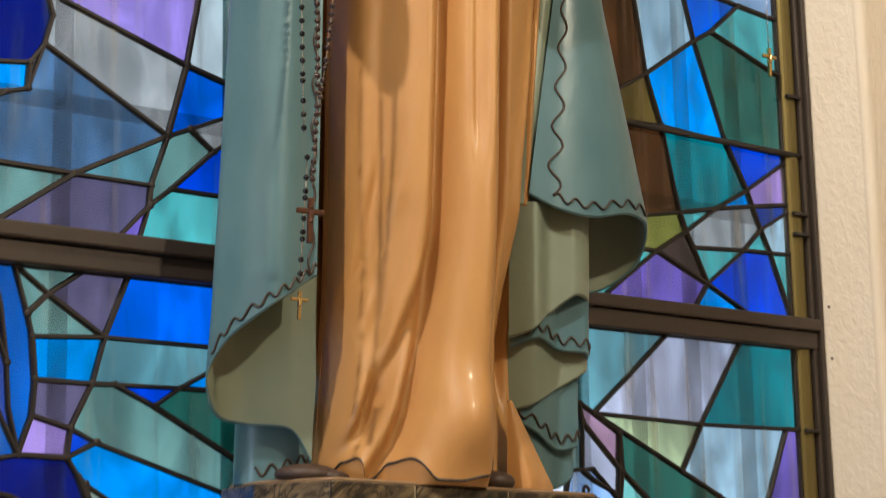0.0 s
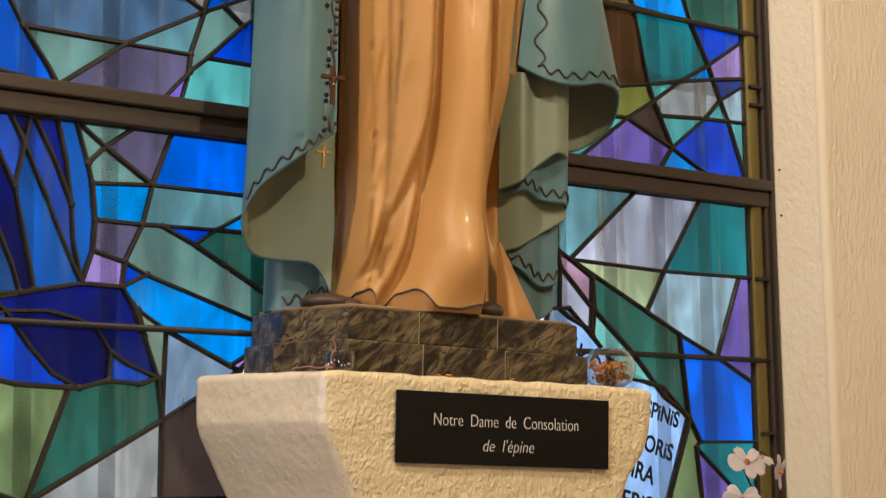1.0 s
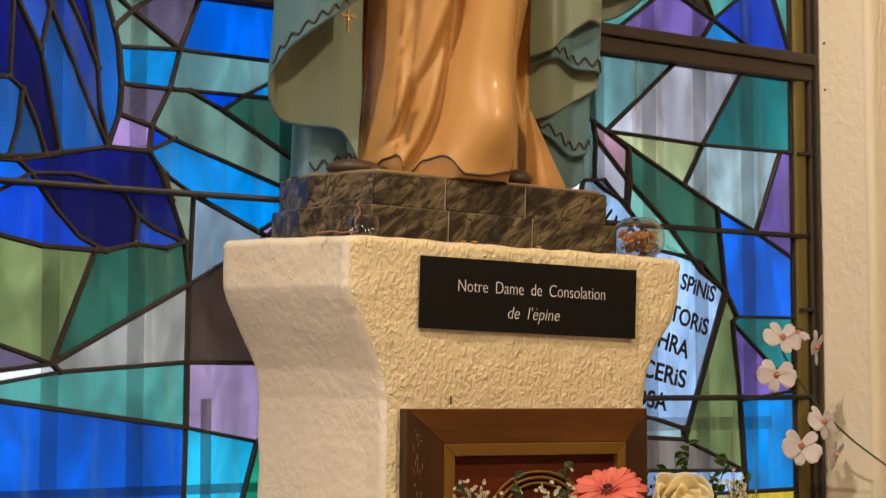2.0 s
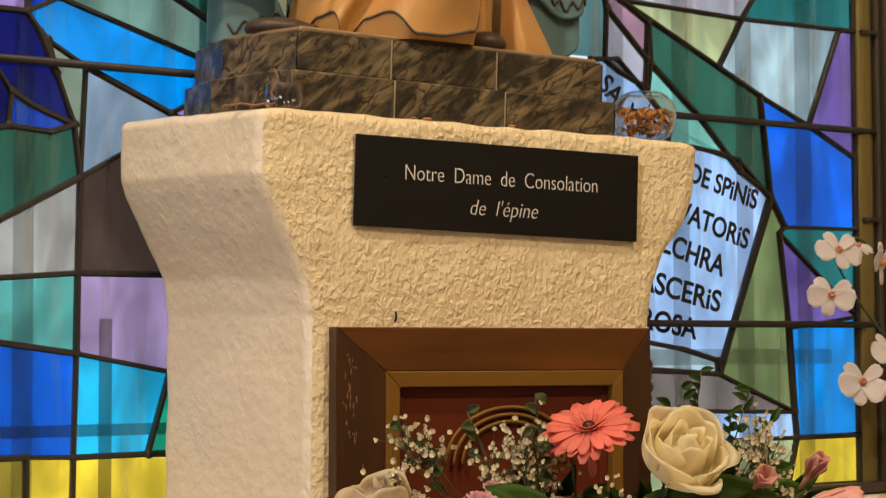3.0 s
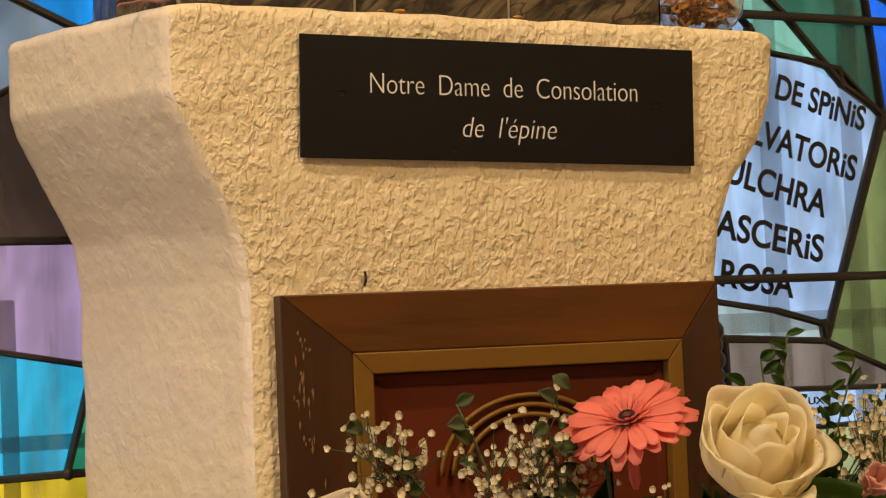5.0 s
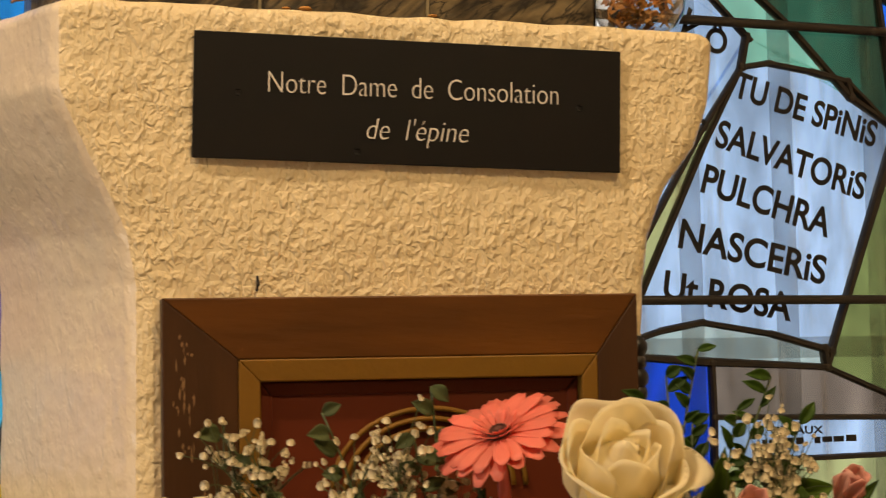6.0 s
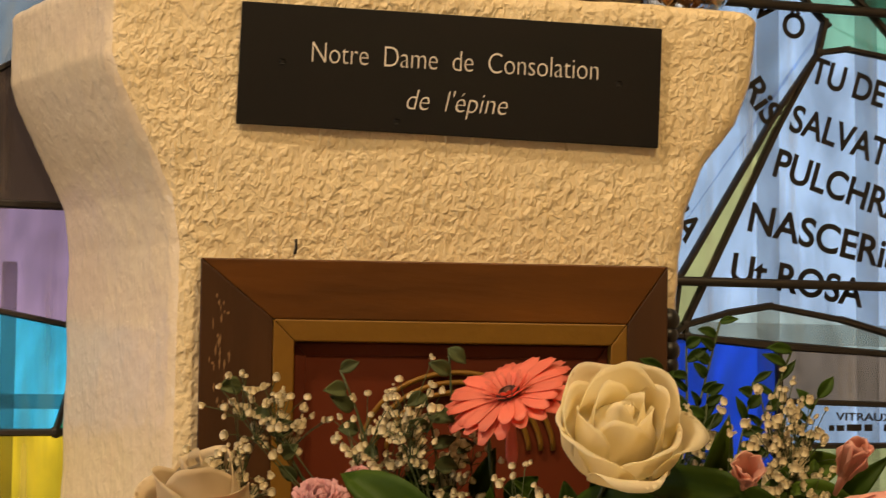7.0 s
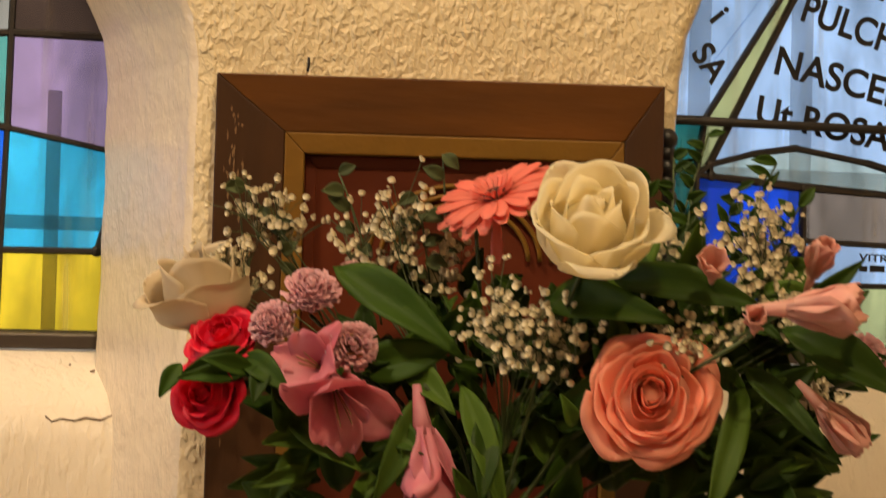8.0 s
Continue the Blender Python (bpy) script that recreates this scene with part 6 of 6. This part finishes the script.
def gypsophila(clusters):
    """Sprays of tiny buds on hair-thin stems, as one mass."""
    rng = random.Random(21)
    buds = Pile()
    for (cx, cy, cz), (sx, sy, sz), count in clusters:
        root = Vector((cx, cy, cz)).lerp(HEARTH, 0.55)
        forks = [Vector((cx + rng.gauss(0, sx * 0.5), cy + rng.gauss(0, sy * 0.5), cz + rng.gauss(0, sz * 0.5) - sz * 0.4)) for _ in range(max(3, count // 8))]
        for fk in forks:
            buds.add(*tube([root, root.lerp(fk, 0.5) + Vector((0, 0, 0.006)), fk], 0.00055, 4, False), 1)
        for _ in range(int(count * 1.7)):
            fk = rng.choice(forks)
            p = fk + Vector((rng.gauss(0, sx * 0.42), rng.gauss(0, sy * 0.5), abs(rng.gauss(0, sz * 0.55))))
            buds.add(*tube([fk, fk.lerp(p, 0.6) + Vector((0, 0, 0.002)), p], 0.0004, 3, False), 1)
            r = rng.uniform(0.0018, 0.0036)
            buds.add(*ball(p, r, 4, 6, rng.uniform(0.8, 1.3)), 0)
            for _k in range(rng.choice((1, 2, 3))):
                q = p + Vector((rng.gauss(0, 0.55), rng.gauss(0, 0.55), rng.gauss(0.35, 0.45))) * r
                buds.add(*ball(q, r * rng.uniform(0.45, 0.8), 4, 5, rng.uniform(0.7, 1.4)), 0)
    return buds.make("gypsophila_spray", [BUD, STEM], bouquet, "cream gypsophila buds on thin stems", True, "stuff")


rose((0.124, -0.262, 1.181), (-0.06, -0.66, 0.75), 0.0490, WHITE_PETAL, "large open white rose", (
    (60, 200, 0.34, 0.20, 0.40, 0, 0.06), (215, 190, 0.36, 0.22, 0.44, 0, -0.05), (320, 150, 0.44, 0.33, 0.46, 0.1, 0.10), (160, 140, 0.48, 0.40, 0.40, 0.15, -0.12), (110, 120, 0.54, 0.48, 0.36, 0.2, -0.18), (30, 110, 0.62, 0.60, 0.30, 0.4, 0.16),
    (200, 120, 0.62, 0.60, 0.34, 0.3, 0.14), (285, 140, 0.66, 0.58, 0.56, 0.2, -0.08), (145, 110, 0.76, 0.80, 0.16, 0.7, 0.16), (65, 105, 0.78, 0.84, 0.12, 0.8, -0.14), (350, 115, 0.78, 0.80, 0.22, 0.5, 0.10),
    (250, 130, 0.80, 0.76, 0.50, 0.4, 0.08), (180, 95, 0.86, 1.00, 0.06, 0.9, -0.10), (110, 85, 0.86, 1.02, -0.06, 1.0, 0.10), (25, 95, 0.82, 0.84, 0.06, 0.6, -0.08), (305, 110, 0.84, 0.88, 0.34, 0.6, 0.10)),
    0.13, 2, 0.80, 1.0, 0.36, (0.50, 0.10))
fold = random.Random(8)
rose((0.172, -0.262, 1.053), (-0.04, -0.95, 0.26), 0.047, CORAL, "open coral pink rose", [p for k, ring in enumerate((
    (3, 0.15, 0.17, 0.19, 0), (3, 0.21, 0.25, 0.23, 0), (3, 0.29, 0.35, 0.26, 0.05), (4, 0.38, 0.47, 0.26, 0.1), (4, 0.48, 0.61, 0.23, 0.25), (5, 0.57, 0.76, 0.16, 0.4), (5, 0.66, 0.90, 0.05, 0.5), (6, 0.74, 0.98, -0.05, 0.7)))
    for p in whorl(fold, *ring, 40 * k)], 0.12, 4, 0.66, 0.62, 0.15, (0.72, 0.06))
rose((-0.161, -0.155, 1.116), (-0.25, -0.28, 0.93), 0.0405, OLD_PETAL, "drooping cream white rose", (
    (80, 190, 0.34, 0.16, 0.70, 0, 0.1), (260, 190, 0.36, 0.2, 0.72, 0, 0), (35, 175, 0.72, 0.66, 0.56, 0.4, 0.18), (150, 165, 0.70, 0.60, 0.62, 0.3, -0.14), (275, 170, 0.74, 0.70, 0.60, 0.4, 0),
    (70, 160, 0.95, 1.10, 0.10, 1.2, 0.12), (340, 150, 0.94, 1.08, 0.28, 1.0, 0), (175, 145, 0.90, 0.92, 0.22, 0.7, -0.1)), 0.11, 6, 0.9, 1.0, 0.30, (0.58, 0.50))
gerbera((0.060, -0.172, 1.192), (-0.40, -0.42, 0.81), 0.052, SALMON, "salmon pink gerbera with a deep coral heart")
for at_c, faces_c, size_c, seed_c in (((-0.139, -0.195, 1.078), (-0.2, -0.7, 0.6), 0.027, 11), ((-0.147, -0.215, 1.034), (-0.35, -0.9, 0.1), 0.028, 12)):
    spray = random.Random(seed_c)
    rose(at_c, faces_c, size_c, CRIMSON, "small crimson spray rose", [p for k, ring in enumerate(((3, 0.18, 0.20, 0.30, 0), (3, 0.30, 0.36, 0.34, 0.1), (4, 0.46, 0.58, 0.30, 0.3), (5, 0.60, 0.82, 0.16, 0.6), (5, 0.72, 0.98, 0.0, 0.9)))
                                                                     for p in whorl(spray, *ring, 50 * k)], 0.14, seed_c, 0.7, 0.9, 0.2, (0.66, 0.10))
pompon("chrysanthemum", (-0.074, -0.205, 1.110), (0.0, -0.7, 0.7), 0.0215, PINK, "small dusty pink chrysanthemum", 8, 3)
pompon("chrysanthemum", (-0.100, -0.200, 1.086), (-0.3, -0.8, 0.4), 0.0185, PINK, "small dusty pink chrysanthemum", 8, 4)
pompon("chrysanthemum", (-0.042, -0.225, 1.074), (0.05, -0.95, 0.25), 0.0195, PINK, "small dusty pink chrysanthemum with a brown heart", 6, 5, HEART)
pompon("chrysanthemum", (-0.045, -0.165, 1.128), (0.1, -0.6, 0.8), 0.011, PINK, "pink chrysanthemum bud", 4, 6)
pompon("chrysanthemum", (0.335, -0.215, 1.085), (0.3, -0.8, 0.4), 0.021, PINK, "small dusty pink chrysanthemum", 7, 9)
lily((-0.055, -0.222, 1.048), (0.25, -0.75, -0.55), 0.052, LILY_PINK, "pink lily with open petals", 0.85, 1)
lily((-0.062, -0.214, 1.056), (-0.45, -0.70, 0.25), 0.036, LILY_PINK, "pink lily with open petals", 0.9, 11)
lily((0.012, -0.235, 1.020), (0.18, -0.25, -0.95), 0.062, LILY_PINK, "hanging pink lily", 0.35, 2)
lily((0.262, -0.275, 1.120), (0.92, -0.35, 0.08), 0.056, PALE_LILY, "pale pink lily", 0.32, 3)
lily((0.300, -0.235, 1.052), (0.62, -0.30, -0.62), 0.046, PALE_LILY, "pink lily bud", 0.15, 4)
lily((0.238, -0.285, 1.105), (-0.1, -0.7, 0.35), 0.026, PALE_LILY, "pink lily bud", 0.22, 5)
lily((0.212, -0.255, 1.140), (-0.1, -0.6, 0.3), 0.030, PALE_LILY, "pale pink lily bud", 0.3, 6)
lily((0.292, -0.225, 1.145), (0.1, -0.5, 0.6), 0.034, PALE_LILY, "pale pink lily bud", 0.3, 7)
gypsophila((((0.078, -0.235, 1.090), (0.040, 0.018, 0.034), 120), ((-0.108, -0.130, 1.150), (0.030, 0.014, 0.042), 60), ((-0.018, -0.155, 1.148), (0.028, 0.018, 0.042), 80),
            ((0.205, -0.190, 1.150), (0.030, 0.02, 0.036), 60), ((0.275, -0.170, 1.165), (0.026, 0.02, 0.040), 70), ((0.205, -0.240, 1.095), (0.030, 0.015, 0.018), 40),
            ((0.030, -0.150, 1.135), (0.026, 0.015, 0.022), 36), ((0.300, -0.20, 1.06), (0.025, 0.015, 0.02), 30), ((-0.13, -0.14, 1.12), (0.02, 0.01, 0.03), 26), ((0.262, -0.195, 1.140), (0.030, 0.015, 0.026), 60), ((0.196, -0.21, 1.112), (0.030, 0.012, 0.016), 36), ((0.285, -0.20, 1.105), (0.026, 0.012, 0.02), 30)))
for b, t, w, m, bend in (
        ((-0.058, -0.175, 1.132), (0.040, -0.225, 1.070), 0.017, LEAF, 0.10), ((-0.035, -0.205, 1.055), (0.030, -0.215, 1.075), 0.017, LEAF, 0.05),
        ((0.040, -0.215, 1.050), (0.075, -0.255, 0.955), 0.011, LIGHT_LEAF, 0.12), ((0.245, -0.225, 1.060), (0.212, -0.285, 0.965), 0.011, LIGHT_LEAF, 0.10),
        ((0.10, -0.20, 1.115), (0.185, -0.265, 1.105), 0.017, LEAF, 0.12), ((0.150, -0.20, 1.135), (0.250, -0.255, 1.120), 0.016, LEAF, 0.10),
        ((0.270, -0.235, 1.105), (0.355, -0.265, 1.060), 0.017, LEAF, 0.08), ((0.245, -0.225, 1.075), (0.300, -0.27, 1.020), 0.010, LEAF, 0.05),
        ((0.020, -0.21, 1.045), (-0.020, -0.245, 0.965), 0.013, LIGHT_LEAF, 0.10), ((-0.085, -0.19, 1.02), (-0.03, -0.23, 0.985), 0.013, LIGHT_LEAF, 0.08),
        ((-0.115, -0.20, 1.063), (-0.165, -0.225, 1.046), 0.010, LEAF, 0.10), ((-0.120, -0.205, 1.062), (-0.085, -0.235, 1.040), 0.011, LEAF, 0.10),
        ((-0.07, -0.19, 1.0), (-0.095, -0.20, 0.955), 0.011, LIGHT_LEAF, 0.08), ((0.115, -0.285, 1.03), (0.103, -0.30, 1.052), 0.006, LIGHT_LEAF, 0.1),
        ((0.06, -0.22, 1.03), (0.055, -0.265, 0.97), 0.012, LEAF, 0.1), ((0.00, -0.20, 1.06), (0.035, -0.24, 1.03), 0.011, LIGHT_LEAF, 0.1)):
    leaf(b, t, w, m, bend)
for b, t, w in (((0.200, -0.165, 1.086), (0.268, -0.185, 1.074), 0.017), ((0.240, -0.160, 1.108), (0.218, -0.180, 1.052), 0.015), ((0.225, -0.160, 1.070), (0.285, -0.175, 1.090), 0.015), ((0.235, -0.158, 1.135), (0.262, -0.178, 1.085), 0.014)):
    leaf(b, t, w, LEAF, 0.10)
for k in range(150):
    x = grow.uniform(-0.085, 0.30)
    z = grow.uniform(0.92, 1.10) - 0.05 * abs(x - 0.08) / 0.2
    p = Vector((x, grow.uniform(-0.205, -0.12), z))
    d = Vector((grow.gauss(x - 0.07, 0.12), grow.gauss(-0.10, 0.10), grow.gauss(0.05, 0.12))).normalized()
    leaf(p, p + d * grow.uniform(0.035, 0.075), grow.uniform(0.007, 0.015), grow.choice((LEAF, LEAF, LEAF, LIGHT_LEAF)), 0.12)
for k in range(105):
    x = grow.uniform(0.15, 0.32)
    p = Vector((x, grow.uniform(-0.20, -0.14), grow.uniform(0.98, 1.14)))
    d = Vector((grow.gauss(x - 0.17, 0.10), grow.gauss(-0.08, 0.08), grow.gauss(0.03, 0.10))).normalized()
    leaf(p, p + d * grow.uniform(0.035, 0.07), grow.uniform(0.008, 0.016), grow.choice((LEAF, LEAF, LIGHT_LEAF)), 0.12)
for b, t, w in (((-0.112, -0.215, 1.052), (-0.150, -0.238, 1.060), 0.008), ((-0.118, -0.215, 1.050), (-0.165, -0.235, 1.045), 0.008), ((-0.105, -0.215, 1.056), (-0.110, -0.240, 1.030), 0.008), ((-0.165, -0.220, 1.055), (-0.178, -0.228, 1.030), 0.007)):
    leaf(b, t, w, LEAF, 0.08)
for k in range(80):
    p = Vector((grow.uniform(-0.03, 0.16), grow.uniform(-0.165, -0.115), grow.uniform(0.98, 1.115)))
    d = Vector((grow.gauss(0, 0.5), grow.gauss(-0.25, 0.2), grow.gauss(0.4, 0.5))).normalized()
    leaf(p, p + d * grow.uniform(0.03, 0.055), grow.uniform(0.006, 0.012), LEAF, 0.12)
# grey-green eucalyptus sprigs
for root, tip, count in (((-0.06, -0.14, 1.08), (-0.132, -0.125, 1.190), 6), ((-0.02, -0.14, 1.09), (-0.06, -0.13, 1.205), 7), ((0.03, -0.13, 1.10), (0.020, -0.125, 1.225), 6), ((0.02, -0.15, 1.09), (0.0, -0.16, 1.19), 7)):
    r, t = Vector(root), Vector(tip)
    v, f = tube([r.lerp(t, k / 6) + Vector((0, 0, 0.01 * math.sin(k / 6 * 3.1))) for k in range(7)], 0.0009, 5)
    bloom_part("sprig", v, f, STEM, bouquet)
    for k in range(count):
        p = r.lerp(t, 0.25 + 0.75 * k / (count - 1))
        d = Vector((grow.choice((-1, 1)) * grow.uniform(0.5, 1), grow.uniform(-0.7, 0.1), grow.uniform(-0.5, 0.6))).normalized()
        leaf(p, p + d * grow.uniform(0.015, 0.023), grow.uniform(0.005, 0.008), EUCALYPTUS, 0.08)
# small dark leaves on upright twigs
for root, tip, count in (((0.19, -0.15, 1.12), (0.232, -0.105, 1.255), 11), ((0.20, -0.15, 1.12), (0.205, -0.11, 1.235), 9), ((0.23, -0.15, 1.12), (0.285, -0.12, 1.235), 9), ((0.17, -0.17, 1.10), (0.185, -0.12, 1.215), 8),
                         ((0.20, -0.17, 1.10), (0.215, -0.14, 1.200), 10), ((0.22, -0.17, 1.10), (0.250, -0.14, 1.210), 10), ((0.25, -0.16, 1.10), (0.300, -0.14, 1.200), 10)):
    r, t = Vector(root), Vector(tip)
    v, f = tube([r, r.lerp(t, 0.5), t], 0.0009, 5)
    bloom_part("sprig", v, f, STEM, bouquet)
    for k in range(count):
        p = r.lerp(t, 0.2 + 0.8 * k / (count - 1))
        d = Vector((grow.choice((-1, 1)) * grow.uniform(0.4, 1), grow.uniform(-0.6, 0.2), grow.uniform(0.0, 0.9))).normalized()
        leaf(p, p + d * grow.uniform(0.014, 0.022), grow.uniform(0.003, 0.0052), LEAF, 0.08)
for p in ((0.124, -0.24, 1.15), (0.164, -0.235, 1.05), (-0.155, -0.15, 1.07), (0.046, -0.155, 1.18), (-0.13, -0.18, 1.07), (-0.074, -0.2, 1.095), (-0.09, -0.19, 1.075), (-0.042, -0.21, 1.06),
          (0.012, -0.23, 1.05), (0.262, -0.27, 1.12), (0.238, -0.28, 1.10), (0.292, -0.22, 1.13), (0.335, -0.21, 1.07)):
    stem_to(p)
vase = thing("vase", "tall dark green vase holding the bouquet", "vase", (0.07, -0.19, 0.0))
v, f = turned([(0, 0.002), (0.10, 0.002), (0.10, 0.012), (0.05, 0.05), (0.04, 0.3), (0.05, 0.7), (0.062, 0.9), (0.066, 0.945), (0.060, 0.945), (0.055, 0.9), (0.04, 0.68), (0, 0.66)], (0.07, -0.19, 0.0), 40)
solid("vase_body", v, f, DARK_VASE, vase, "", True)

# ---- artificial orchid on the sill ----
orchid = thing("orchid", "white and pink cloth orchid spray in a tall white vase", "plant", (1.03, -0.02, 0.0))
v, f = turned([(0, 0.002), (0.070, 0.002), (0.074, 0.012), (0.060, 0.10), (0.050, 0.40), (0.056, 0.70), (0.064, 0.78), (0.060, 0.79), (0.050, 0.74), (0, 0.70)], (1.03, -0.02, 0.0), 36)
solid("pot", v, f, POT, orchid, "white glazed vase", True)


def orchid_bloom(centre, facing, size, seed):
    rng = random.Random(seed)
    c = Vector(centre)
    u, v2, w = axes(facing)
    lv, lf = ball((0, 0, 0), size * 0.16, 6, 9, 1.2)
    head = bloom_part("orchid_bloom", [c + u * p[0] + v2 * p[1] + w * (p[2] + 0.003) for p in lv], lf, ORCHID_LIP, orchid, "white orchid bloom with a pink lip")
    for k, (a, ln, wd) in enumerate(((90, 0.95, 0.30), (18, 1.0, 0.52), (162, 1.0, 0.52), (230, 0.92, 0.28), (310, 0.92, 0.28))):
        a = math.radians(a + rng.uniform(-12, 12))
        d = u * math.cos(a) + v2 * math.sin(a)
        vv, ff = ray_petal(c, d, w, size * ln, size * wd, size * rng.uniform(0.0, 0.35), size * rng.uniform(0.05, 0.3), 7, 7)
        bloom_part("petal", vv, ff, ORCHID, head)
    return head


stem_pts = [(1.014, -0.02, 0.74), (1.00, 0.03, 0.95), (0.93, 0.11, 1.13), (0.84, 0.175, 1.225), (0.790, 0.203, 1.280), (0.745, 0.203, 1.32), (0.705, 0.203, 1.365), (0.690, 0.203, 1.40), (0.725, 0.203, 1.425), (0.765, 0.203, 1.41)]
v, f = tube([curve([Vector(p) + Vector((0.016, 0, 0)) for p in stem_pts], k / 40) for k in range(41)], 0.0019, 7)
bloom_part("stem", v, f, STEM, orchid)
for k, (p, fc, s) in enumerate((((0.683, 0.192, 1.404), (-0.3, -0.8, 0.5), 0.045), ((0.667, 0.192, 1.341), (-0.5, -0.8, 0.1), 0.043), ((0.766, 0.192, 1.390), (0.4, -0.8, -0.2), 0.042),
                                ((0.726, 0.192, 1.216), (-0.4, -0.85, 0.2), 0.047), ((0.783, 0.192, 1.257), (0.1, -0.85, 0.4), 0.045), ((0.812, 0.192, 1.200), (0.4, -0.8, -0.2), 0.038),
                                ((0.725, 0.195, 1.412), (0.1, -0.6, 0.7), 0.030))):
    orchid_bloom(Vector(p) + Vector((0.016, 0, 0)), fc, s * 0.8, k)

# ---- cracks in the plaster under the window ----


def sill_y(z):
    """Depth of the sill's sloping face at a height."""
    return lerp([(b, a) for a, b in reversed(PROFILE[:6])], z)


for pts, r in ((((-0.372, 0.988), (-0.366, 0.983), (-0.358, 0.986), (-0.346, 0.984), (-0.336, 0.987), (-0.322, 0.985), (-0.305, 0.992), (-0.292, 0.995)), 0.0008), (((-0.351, 1.033), (-0.349, 1.033)), 0.0012), (((-0.331, 1.027), (-0.327, 1.028)), 0.0016), (((-0.314, 1.035), (-0.312, 1.032)), 0.0014)):
    line = [(x, sill_y(z) - 0.0006, z) for x, z in pts]
    v, f = tube(line, r, 6)
    tagged(solid("crack", v, f, CRACK, None, "", True), "dark crack in the cream plaster sill", "crack")

# ---- the pedestal and all that stands on or before it, turned together ----
for ob in list(scene.collection.objects):
    if ob.parent is None and ob.name.split(".")[0] in ("pedestal", "nail", "plaque", "wooden_frame", "stone_plinth", "statue", "glass_jar", "tealight_cup", "thread", "crumb", "flower_bouquet"):
        ob.matrix_world = PEDESTAL_TURN @ Matrix.Translation(ob.location)
for ob in (black_rosary, brown_rosary):
    ob.matrix_world = PEDESTAL_TURN @ Matrix.Translation(ob.location)
bouquet.matrix_world = Matrix.Translation((-0.028, 0.004, 0)) @ bouquet.matrix_world
vase.matrix_world = Matrix.Translation((*(PEDESTAL_TURN @ Vector((0.054, -0.188, 0.9))).xy, 0))
